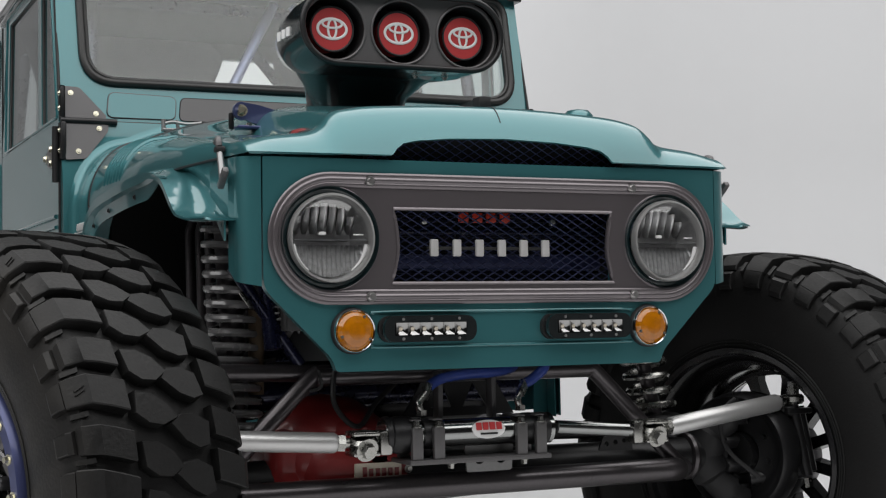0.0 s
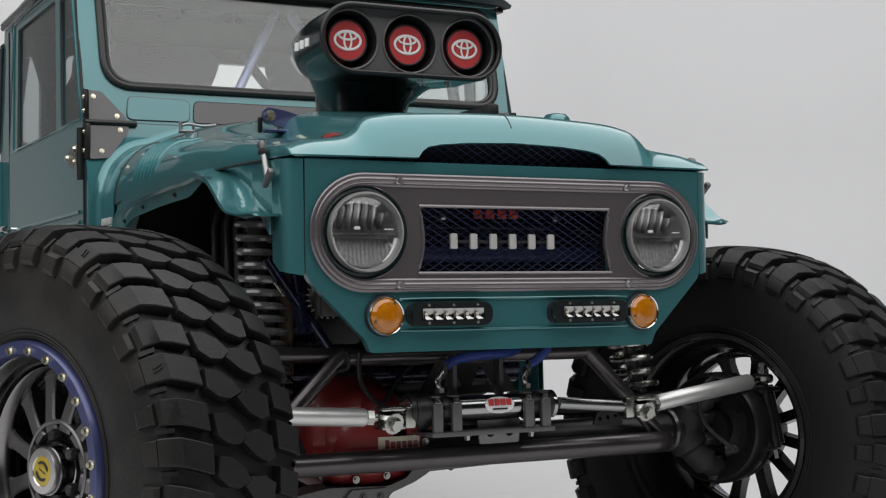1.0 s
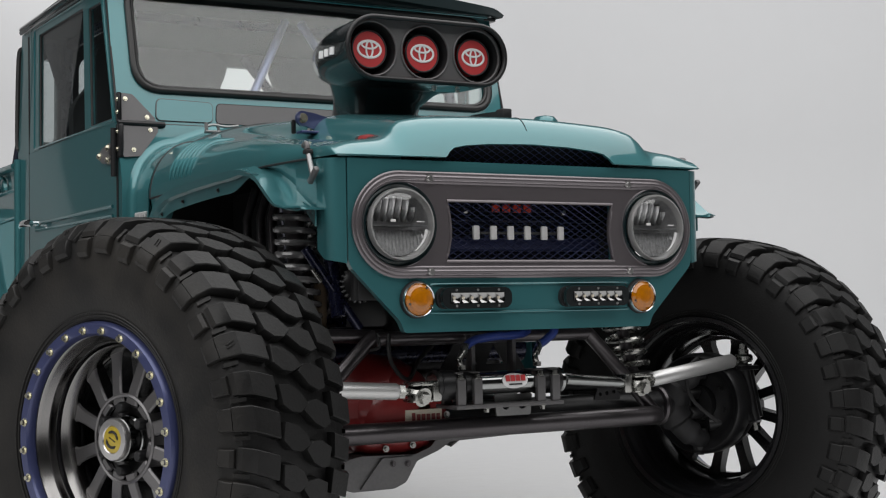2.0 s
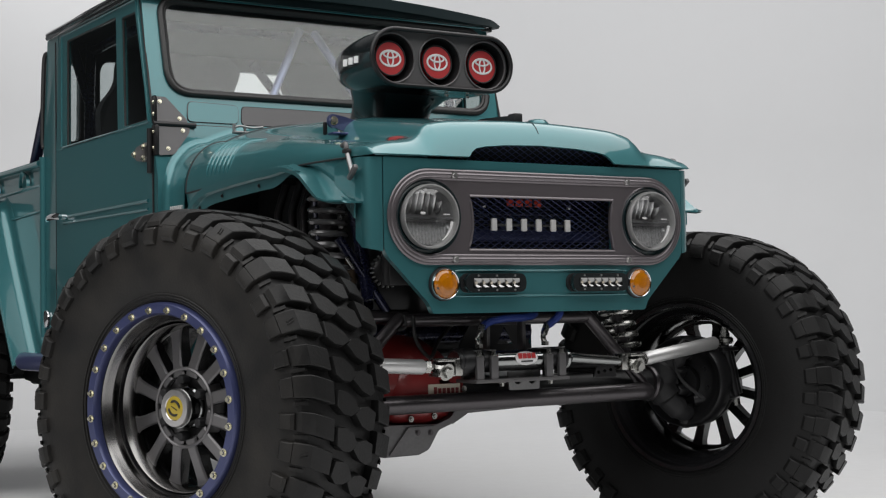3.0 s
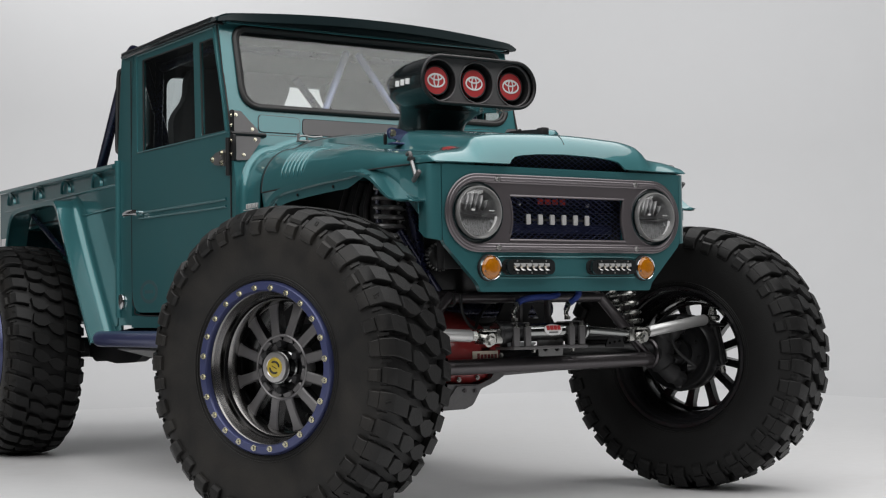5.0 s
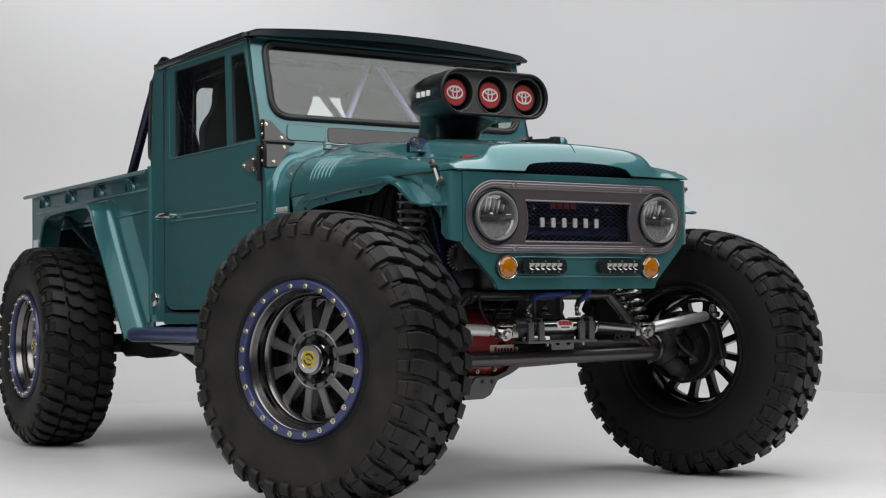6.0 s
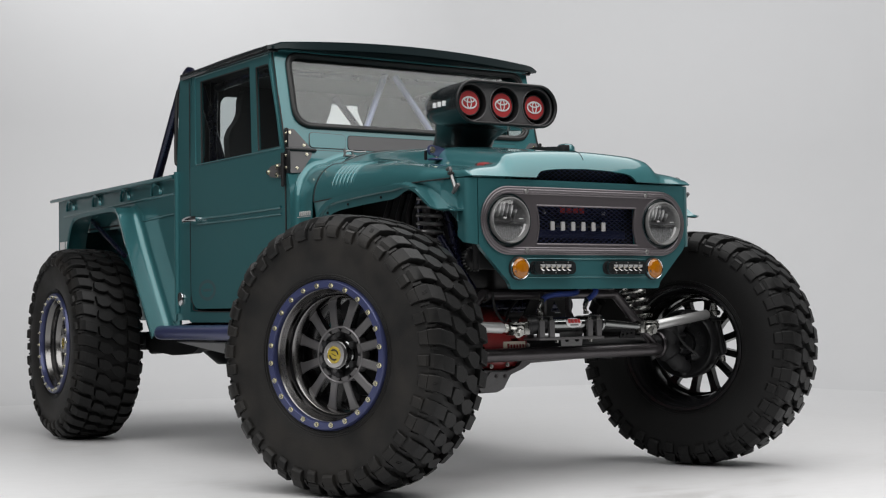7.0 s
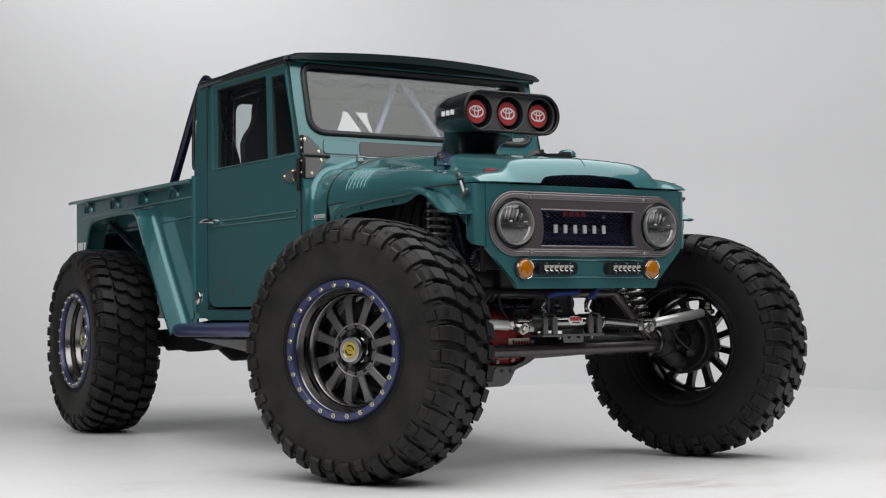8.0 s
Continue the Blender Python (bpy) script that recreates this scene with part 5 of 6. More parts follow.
# steering wheel
sw = part("steering_wheel", tube([(0.36 + 0.17 * math.cos(a), 1.56 + 0.06 * math.sin(a), 1.40 + 0.16 * math.sin(a)) for a in lin(0, 2 * math.pi * 39 / 40, 40)], 0.014, 10, closed=True), SEAT, truck, "black steering wheel")
part("steering_column", cyl((0.36, 1.42, 1.33), (0.36, 1.565, 1.40), 0.025), BLACK, sw, "black column")
for a in (90, 210, 330):
    part("wheel_spoke", cyl((0.36, 1.565, 1.40), (0.36 + 0.165 * math.cos(radians(a)), 1.56 + 0.06 * math.sin(radians(a)), 1.40 + 0.16 * math.sin(radians(a))), 0.009, seg=8), GREY_PANEL, sw, "grey spoke")
# roll cage
cage = [[(-0.62, 1.40, 1.20), (-0.60, 1.43, 1.55), (-0.585, 1.50, 1.80), (-0.57, 1.62, 1.845), (-0.57, 2.22, 1.845), (-0.58, 2.27, 1.78), (-0.60, 2.28, 0.75)]]
for pts in cage:
    for s in (-1, 1):
        part("cage_tube", tube(spline([(s * x * -1, y, z) for x, y, z in pts], 6), 0.02, 12), BLUE_DEEP, truck, "navy roll cage tube")
for s in (-1, 1):
    part("cage_brace", cyl((s * 0.225, 1.40, 1.50), (s * 0.03, 1.50, 1.845), 0.0145, seg=12), BRACE_LIT, truck, "blue windscreen brace tube, coloured as if lit")
    part("cage_cross", cyl((s * 0.13, 2.27, 1.85), (s * 0.60, 2.275, 1.31), 0.019, seg=12), BLUE_DEEP, truck, "navy diagonal cage tube")
    part("bed_brace", tube(spline([(s * 0.607, 2.38, 1.905), (s * 0.607, 2.47, 1.945), (s * 0.606, 2.58, 1.925), (s * 0.600, 2.95, 1.470), (s * 0.598, 3.155, 1.200)], 5), 0.025, 14), BLUE_DEEP, truck, "navy rear brace tube running down into the bed")
    part("brace_tab", box(s * 0.585, s * 0.635, 2.30, 2.42, 1.905, 1.925, 0.004), BLACK_METAL, truck, "dark brace tab")
part("cage_diagonal", cyl((-0.645, 2.285, 1.85), (-0.498, 2.285, 1.36), 0.021, seg=12), BLUE_DEEP, truck, "navy diagonal tube behind the seat")
part("cage_cross", cyl((-0.57, 1.62, 1.845), (0.57, 1.62, 1.845), 0.019, seg=12), BLUE_DEEP, truck)
part("cage_cross", cyl((-0.58, 2.27, 1.40), (0.58, 2.27, 1.40), 0.019, seg=12), BLUE_DEEP, truck)

# intake scoop on the bonnet -------------------------------------------------------------------------------


SC_Z, SC_HW, SC_HH = 1.585, 0.268, 0.0935


def scoop_section(hw, hh, cz, n=14):
    c = hw - hh
    pts = [(c + hh * math.cos(radians(a)), cz + hh * math.sin(radians(a))) for a in lin(-90, 90, n)]
    return pts + [(-c + hh * math.cos(radians(a)), cz + hh * math.sin(radians(a))) for a in lin(90, 270, n)]


def loft(rows):
    """rows of (y, points (x, z)); the last row is closed by a cap."""
    bm = bmesh.new()
    R = [[bm.verts.new((x, y, z)) for x, z in pts] for y, pts in rows]
    n = len(R[0])
    for A, B in zip(R, R[1:]):
        for k in range(n):
            bm.faces.new((A[k], A[(k + 1) % n], B[(k + 1) % n], B[k]))
    bm.faces.new(R[-1])
    return bm


shell = loft([(0.520, scoop_section(SC_HW, SC_HH, SC_Z)), (0.56, scoop_section(SC_HW, SC_HH, SC_Z)), (0.66, scoop_section(SC_HW - 0.002, SC_HH - 0.002, SC_Z)), (0.74, scoop_section(SC_HW - 0.012, SC_HH - 0.008, SC_Z + 0.001)),
              (0.82, scoop_section(SC_HW - 0.032, SC_HH - 0.023, SC_Z + 0.004)), (0.87, scoop_section(SC_HW - 0.070, SC_HH - 0.048, SC_Z + 0.008)), (0.888, scoop_section(SC_HW - 0.12, SC_HH - 0.08, SC_Z + 0.01))])
scoop = part("intake_scoop", shell, BLACK_GLOSS, truck, "black three-hole intake scoop standing on the bonnet", 60)
holes = [circle(x, SC_Z, 0.0785, 36) for x in (-0.1745, 0.0, 0.1745)]
part("scoop_face", plate([scoop_section(SC_HW - 0.006, SC_HH - 0.006, SC_Z)] + holes, front(0.545), 0.01), GREY_PANEL, scoop, "grey scoop face")
part("scoop_rim", join(tube([(x, 0.522, z) for x, z in scoop_section(SC_HW - 0.005, SC_HH - 0.005, SC_Z, 20)], 0.0075, 10, closed=True)), BLACK_METAL, scoop, "rolled grey-black scoop edge")
for x in (-0.1745, 0.0, 0.1745):
    part("bore", lathe([(0.007, 0.0805), (0.009, 0.0785), (0.002, 0.0760), (-0.09, 0.074), (-0.09, 0.0)], 40, facing(x, 0.553, SC_Z)), BLACK, scoop, "black intake bore")
    part("bore_lip", tube([(a, 0.544, b) for a, b in circle(x, SC_Z, 0.0792, 40)], 0.0035, 8, closed=True), GREY_PANEL, scoop, "machined bore lip")
    cap = part("filter_cap", lathe([(-0.06, 0.05), (-0.005, 0.0545), (0.0, 0.0525), (0.0, 0.0)], 40, facing(x, 0.562, SC_Z)), RED_CAP, scoop, "red filter cap with a white ring emblem")
    part("cap_edge", tube([(a, 0.5625, b) for a, b in circle(x, SC_Z, 0.0545, 40)], 0.003, 8, closed=True), BLACK, cap, "black cap edge")
    part("emblem_ring", tube([(x + 0.037 * math.cos(a), 0.561, SC_Z + 0.0245 * math.sin(a)) for a in lin(0, 2 * math.pi * 47 / 48, 48)], 0.0022, 6, closed=True, flat=(0.0035, 0.0015)), WHITE, cap, "plain white ring emblem")
    part("emblem_bar", tube([(x + 0.0105 * math.cos(a), 0.5608, SC_Z + 0.0235 * math.sin(a)) for a in lin(0, 2 * math.pi * 31 / 32, 32)], 0.0022, 6, closed=True, flat=(0.003, 0.0015)), WHITE, cap, "plain white inner loop")
    part("emblem_bar", tube([(x + 0.025 * math.cos(a), 0.5606, SC_Z + 0.0125 + 0.0105 * math.sin(a)) for a in lin(0, 2 * math.pi * 31 / 32, 32)], 0.0022, 6, closed=True, flat=(0.003, 0.0015)), WHITE, cap)


def neck_row(z, hw, y0, y1, n=9):
    hy = (y1 - y0) / 2
    pts = []
    for k in range(32):
        a = 2 * math.pi * k / 32
        c, sn = math.cos(a), math.sin(a)
        pts.append((hw * math.copysign(abs(c) ** 0.6, c), (y0 + y1) / 2 + hy * math.copysign(abs(sn) ** 0.6, sn), z))
    return pts


bm = bmesh.new()
R = [[bm.verts.new(p) for p in neck_row(*q)] for q in ((1.375, 0.125, 0.76, 1.02), (1.42, 0.118, 0.76, 1.01), (1.46, 0.122, 0.74, 0.98), (1.49, 0.145, 0.69, 0.93), (1.515, 0.185, 0.62, 0.88), (1.54, 0.21, 0.60, 0.84))]
for A, B in zip(R, R[1:]):
    for k in range(32):
        bm.faces.new((A[k], A[(k + 1) % 32], B[(k + 1) % 32], B[k]))
part("neck", bm, BLACK_GLOSS, scoop, "black scoop neck", 60)
part("neck_flange", join(box(-0.14, 0.14, 0.745, 1.03, 1.385, 1.418, 0.008)), BLACK_METAL, scoop, "black flange at the bonnet")
for k in range(3):
    part("side_mark", moved(box(-0.2690, -0.2665, -0.014, 0.012, -0.011, 0.011, 0.0), pose(0, 0.69 - 0.036 * k, 1.583, 6)), WHITE, scoop, "plain white mark")
for x in (-0.03, 0.05):
    part("scoop_bolt", bolt_head((x + 0.09, 0.60, 1.4905), (0, 0, -1), 0.006, 0.006), ZINC, scoop, "small bolt")

scoop.matrix_basis = pose(-0.008, 0, 0)

# small things on the scuttle
part("windscreen_catch", join(tube(spline([(-0.455, 1.165, 1.418), (-0.43, 1.160, 1.425), (-0.39, 1.155, 1.420), (-0.35, 1.150, 1.424)], 5), 0.0045, 8), tube([(-0.452, 1.165, 1.432), (-0.452, 1.163, 1.402)], 0.006, 8), tube([(-0.418, 1.160, 1.430), (-0.412, 1.158, 1.404)], 0.005, 8), box(-0.458, -0.36, 1.150, 1.172, 1.398, 1.407, 0.003)), PLATE_GREY, truck, "small dull windscreen catch")


def rest_block():
    """A black rubber wedge lying on the bonnet, thickening to a square end."""
    a, b = Vector((0.19, 0.68)), Vector((0.040, 0.205))
    d = (b - a).normalized()
    n = Vector((-d.y, d.x))
    bm = bmesh.new()
    rows = []
    for t in lin(0, 1, 12):
        p = a.lerp(b, t)
        h, w = 0.006 + 0.014 * t, 0.011 + 0.004 * t
        l, r = p + n * w, p - n * w
        rows.append([bm.verts.new(q) for q in ((l.x, l.y, hood_top(l.x, l.y) - 0.002), (l.x, l.y, hood_top(l.x, l.y) + h), (r.x, r.y, hood_top(r.x, r.y) + h), (r.x, r.y, hood_top(r.x, r.y) - 0.002))])
    for A, B in zip(rows, rows[1:]):
        for k in range(4):
            bm.faces.new((A[k], A[(k + 1) % 4], B[(k + 1) % 4], B[k]))
    bm.faces.new(rows[0])
    bm.faces.new(rows[-1][::-1])
    z = hood_top(b.x, b.y)
    blk = part("rest_block", bm, BLACK, truck, "black rubber wedge lying on the bonnet")
    part("rest_end", box(b.x - 0.015, b.x + 0.015, b.y - 0.026, b.y + 0.012, z - 0.004, z + 0.026, 0.004), BLACK, blk, "square black end")


rest_block()
part("side_dome", lathe([(0.0, 0.05), (0.02, 0.048), (0.035, 0.035), (0.042, 0.0)], 28, Matrix.Translation((0.885, 1.246, 1.490)) @ Matrix.Rotation(radians(-90), 4, "Y")), TEAL, truck, "small teal dome beside the cab")
part("dome_stem", cyl((0.70, 1.24, 1.47), (0.885, 1.246, 1.492), 0.012), BLACK, truck, "dome arm")

# bed ------------------------------------------------------------------------------------------------------


BED0, BED1, BX = 2.40, 4.22, 0.722
for s in (-1, 1):
    bs = part("bed_side", plate([[(BED0, 0.62), (2.62, 0.62), (2.90, 1.20), (3.86, 1.20), (4.05, 0.80), (BED1, 0.80), (BED1, 1.395), (BED0, 1.395)]], lambda a, b, d, s=s: (s * (BX - d), a, b), 0.012, 0.003), TEAL, truck, "teal bed side with pressed ribs")
    part("bed_rail", join(box(s * (BX - 0.045), s * (BX + 0.035), BED0 - 0.01, BED1 + 0.05, 1.392, 1.410, 0.004), tube([(s * (BX + 0.034), BED0 - 0.01, 1.397), (s * (BX + 0.034), BED1 + 0.05, 1.397)], 0.010, 8)), TEAL, bs, "rolled top rail")
    for k in range(4):
        y = 2.68 + 0.44 * k
        cup = sheet(lambda u, v, y=y: (s * (BX + 0.003 + 0.013 * v), y + (0.066 - 0.008 * v) * math.cos(math.pi * u), 1.325 + (0.055 + 0.012 * v) * math.sin(math.pi * u) ** 0.7), lin(0, 1, 15), lin(0, 1, 3), 0.006)
        part("rail_gusset", cup, TEAL, bs, "pressed cup below the rail")
    part("bed_rib", tube([(s * (BX + 0.003), BED0 + 0.05, 1.318), (s * (BX + 0.003), BED1 - 0.10, 1.296)], 0.006, 8), TEAL, bs, "pressed rib")
    part("bed_rib", tube([(s * (BX + 0.003), BED0 + 0.02, 1.212), (s * (BX + 0.003), 2.95, 1.198)], 0.006, 8), TEAL, bs)
    part("bed_panel", plate([rounded([(2.43, 0.66), (2.60, 0.66), (2.86, 1.17), (2.84, 1.190), (2.43, 1.200)], 0.02)], lambda a, b, d, s=s: (s * (BX + 0.006 - d), a, b), 0.008, 0.003), TEAL, bs, "raised front panel")
    for k in range(2):
        part("bed_mark", box(s * (BX + 0.002), s * (BX + 0.005), 4.20 - 0.10 * k - 0.08, 4.20 - 0.10 * k, 1.080, 1.143), WHITE, bs, "plain white block on the bed side")
part("tailgate", join(box(-BX, BX, BED1 - 0.012, BED1 + 0.02, 0.80, 1.40, 0.004)), TEAL, truck, "teal tailgate")
part("bed_front", box(-BX, BX, BED0, BED0 + 0.015, 0.80, 1.395, 0.003), TEAL, truck, "teal bed front wall")
part("bed_floor", box(-BX + 0.01, BX - 0.01, BED0 + 0.01, BED1, 1.19, 1.205), BLACK, truck, "dark bed floor")


def rear_fender(s):
    path = [(2.486, 0.587), (2.574, 0.700), (2.801, 1.018), (2.915, 1.192), (2.965, 1.252), (3.05, 1.278), (3.47, 1.274), (3.62, 1.260), (3.69, 1.225), (3.74, 1.15), (3.80, 1.00)]
    pts = spline([(y, z, 0) for y, z in path], 5)

    def fn(i, v):
        y, z, _ = pts[int(i)]
        if v <= 1:
            return (s * (BX + 0.003 + (0.835 - BX) * v), y, z)
        d = pts[min(int(i) + 1, len(pts) - 1)] - pts[max(int(i) - 1, 0)]
        n = Vector((d.y, -d.x, 0)).normalized()
        return (s * 0.835, y + n.x * 0.02, z + n.y * 0.02)
    f = part("rear_fender", sheet(fn, list(range(len(pts))), [0, 0.5, 0.95, 1, 2], 0.005), TEAL, truck, "flat-topped teal rear wheel arch")

    def leg(i, v):
        i = int(i)
        d = pts[i + 1] - pts[max(i - 1, 0)]
        out = Vector((-d.y, d.x, 0)).normalized()
        r = 0.046 * (1 - 0.6 * smooth01((pts[i].x - 2.90) / 0.15))
        if v <= 1:
            a = v * math.pi / 2
            x, o = BX + 0.002 + r * (1 - math.cos(a)), 0.007 + r * (1 - math.sin(a))
        else:
            x, o = BX + 0.002 + r + (0.830 - BX - r) * (v - 1), 0.007 - 0.002 * (v - 1)
        return (s * x, pts[i].x + out.x * o, pts[i].y + out.y * o)
    slope = sheet(leg, list(range(27)), lin(0, 1, 8) + [1.5, 1.9, 2.0], 0.004)
    part("leg_face", slope, TEAL, f, "sloping teal leg face")
    part("fender_stay", cyl((s * 0.74, 3.60, 1.24), (s * 0.74, 3.10, 1.02), 0.014, seg=10), BLUE_DEEP, f, "dark stay in the wheel well")
    part("well", box(s * 0.44, s * 0.46, 2.45, 4.2, 0.66, 1.19), TEAL, f, "teal inner wheel well")
    part("well_top", box(s * 0.46, s * 0.72, 2.75, 3.95, 1.178, 1.19), TEAL, f, "teal wheel well top")


for s in (-1, 1):
    rear_fender(s)

# chassis and axles --------------------------------------------------------------------------------------------

for s in (-1, 1):
    part("frame_rail", join(tube(spline([(s * 0.38, 0.40, 0.80), (s * 0.39, 0.65, 0.85), (s * 0.42, 1.1, 0.72), (s * 0.42, 2.3, 0.64), (s * 0.42, 2.9, 0.80), (s * 0.42, 4.1, 0.82)], 6), 0.032, 14)), BLUE_DEEP, truck, "navy tubular frame rail")
    part("shock_hoop", tube(spline([(s * 0.42, 0.55, 0.84), (s * 0.46, 0.52, 1.05), (s * 0.50, 0.44, 1.17), (s * 0.44, 0.36, 1.10), (s * 0.42, 0.30, 0.82)], 6), 0.02, 12), BLUE_DEEP, truck, "navy shock hoop")
part("engine", join(box(-0.26, 0.26, 0.30, 0.95, 0.74, 1.16, 0.05, 3), box(-0.36, 0.36, 0.34, 0.90, 0.98, 1.16, 0.04, 3)), BLACK_METAL, truck, "dark engine block")
part("oil_pan", box(-0.16, 0.16, 0.40, 0.85, 0.64, 0.76, 0.04, 3), BLACK_METAL, truck, "dark oil pan")
part("belly_skid", plate([rounded([(-0.60, 1.35), (0.60, 1.35), (0.66, 2.0), (0.60, 2.45), (-0.60, 2.45), (-0.66, 2.0)], 0.03)], lambda a, b, d: (a, b, 0.470 + max(0, b - 2.0) * 0.16 + max(0.0, abs(a) - 0.40) * 0.42 - d), 0.008), PLATE_GREY, truck, "grey belly skid plate")
for s in (-1, 1):
    part("belly_side", sheet(lambda u, v, s=s: (s * (0.755 - 0.32 * v), 2.36 - 0.22 * v - (1.16 - 0.22 * v) * u, 0.562 - 0.10 * v - 0.10 * v * u), lin(0, 1, 8), lin(0, 1, 4), 0.006), PLATE_GREY, truck, "sloping grey belly plate")
    part("lower_link", tube([(s * 0.34, 2.20, 0.55), (s * 0.52, 3.25, 0.50)], 0.03, 14), BLACK_METAL, truck, "black lower link")
    part("lower_link", tube([(s * 0.50, 0.45, 0.50), (s * 0.36, 1.50, 0.54)], 0.03, 14), BLACK_METAL, truck)
    part("trailing_box", plate([rounded([(2.50, 0.60), (3.15, 0.60), (3.15, 0.50), (2.78, 0.475), (2.52, 0.49), (2.30, 0.575)], 0.02)], lambda a, b, d, s=s: (s * (0.60 - d), a, b), 0.05, 0.004), BLACK_METAL, truck, "dark trailing arm box")
    part("rear_coil_shock", cyl((s * 0.52, 3.20, 0.55), (s * 0.50, 3.05, 1.15), 0.035, seg=16), BLACK_METAL, truck, "black rear shock")
part("drive_shaft", cyl((0.05, 1.6, 0.66), (0.0, 3.2, 0.56), 0.04, seg=16), BLACK_METAL, truck, "dark drive shaft")
part("rear_axle", join(tube([(-0.74, 3.38, AXLE_Z), (0.74, 3.38, AXLE_Z)], 0.052, 18), lathe([(-0.17, 0.0), (-0.15, 0.08), (-0.06, 0.15), (0.06, 0.15), (0.15, 0.08), (0.17, 0.0)], 28, Matrix.Translation((0, 3.36, AXLE_Z)))), BLACK_METAL, truck, "black rear axle")

PLATE_DARK = mat("dark_grey_skid_plate", (0.13, 0.128, 0.13), 0.40, 0.6, 0.0, 0.15, 8.0, 0.06, 120)

# front axle
AX_Y = 0.335
part("front_axle", join(tube([(-0.72, AX_Y, 0.532), (0.72, AX_Y, 0.532)], 0.047, 20), tube([(-0.70, AX_Y + 0.0, 0.60), (-0.45, AX_Y, 0.62), (0.45, AX_Y, 0.60), (0.62, AX_Y, 0.585)], 0.014, 10)), BLACK_METAL, truck, "black front axle tube")
for s in (-1, 1):
    part("weld_ring", lathe([(-0.012, 0.048), (-0.008, 0.056), (0.0, 0.059), (0.008, 0.056), (0.012, 0.048)], 36, Matrix.Translation((s * 0.655, AX_Y, 0.532))), GUNMETAL, truck, "rough weld ring")

    K = Vector((s * 0.812, 0.325, AXLE_Z - 0.012))
    rot = Matrix.Translation(K) @ Matrix.Rotation(radians(STEER), 4, "Z")
    kn = part("steering_knuckle", lathe([(s * 0.010, 0.045), (-s * 0.002, 0.055), (s * 0.004, 0.090), (s * 0.000, 0.104), (-s * 0.018, 0.122), (-s * 0.030, 0.134), (-s * 0.034, 0.142), (-s * 0.026, 0.149), (s * 0.0, 0.154), (s * 0.03, 0.154), (s * 0.03, 0.045)], 56, rot, True),
              BLACK_METAL, truck, "black round knuckle housing")
    part("brake_disc", lathe([(s * 0.045, 0.05), (s * 0.045, 0.150), (s * 0.051, 0.152), (s * 0.063, 0.152), (s * 0.069, 0.150), (s * 0.069, 0.05)], 56, rot), BLACK, kn, "dark brake disc")
    part("hub_bearing", lathe([(-s * 0.030, 0.0), (-s * 0.030, 0.052), (s * 0.075, 0.052), (s * 0.075, 0.0)], 32, rot), BLACK_METAL, kn, "black hub bearing")
    part("caliper", moved(box(s * 0.02, s * 0.085, 0.085, 0.165, -0.07, 0.07, 0.02, 2), rot), BLACK, kn, "black brake caliper")
    e = Vector((s * 0.70, AX_Y, 0.532))
    for sz in (-1, 1):
        part("yoke_arm", tube(spline([e, e + Vector((s * 0.03, -0.012, sz * 0.055)), K + Vector((-s * 0.045, -0.02, sz * 0.095)), K + Vector((-s * 0.008, -0.01, sz * 0.105))], 6), [0.050] * 6 + [0.038] * 6 + [0.030] * 7, 14), BLACK, kn, "cast black axle yoke arm")
        part("ball_joint", cyl(K + Vector((-s * 0.015, -0.01, sz * 0.075)), K + Vector((-s * 0.015, -0.01, sz * 0.140)), 0.025, 0.020, seg=18), BLACK_METAL, kn, "black ball joint")
        part("joint_nut", cyl(K + Vector((-s * 0.015, -0.01, sz * 0.138)), K + Vector((-s * 0.015, -0.01, sz * 0.154)), 0.013, seg=6), BLACK_METAL, kn, "dark joint nut")
    part("axle_shaft", tube([e, K + Vector((-s * 0.055, 0, 0))], 0.030, 16), BLACK, kn, "axle shaft")
    for k in range(4):
        a = radians(35 + 90 * k)
        q = K + Vector((-s * 0.05, 0.042 * math.cos(a), 0.042 * math.sin(a)))
        part("joint_ear", moved(box(-0.022, 0.022, -0.017, 0.017, -0.013, 0.013, 0.006, 2), Matrix.Translation(q) @ pose(0, 0, 0, math.degrees(a), 0, 0)), BLACK_METAL, kn, "universal joint ear")
    for k in range(8):
        a = radians(45 * k + 12)
        part("knuckle_bolt", moved(bolt_head((s * 0.003, 0.080 * math.cos(a), 0.080 * math.sin(a)), (-s, 0, 0), 0.007, 0.010), rot), BLACK_METAL, kn, "dark bolt")
    part("brake_line", tube(spline([K + Vector((-s * 0.05, -0.05, 0.14)), K + Vector((-s * 0.10, -0.06, 0.10)), K + Vector((-s * 0.09, -0.07, 0.02)), K + Vector((-s * 0.02, -0.10, -0.05))], 6), 0.006, 8), BLACK, kn, "thin black brake line")

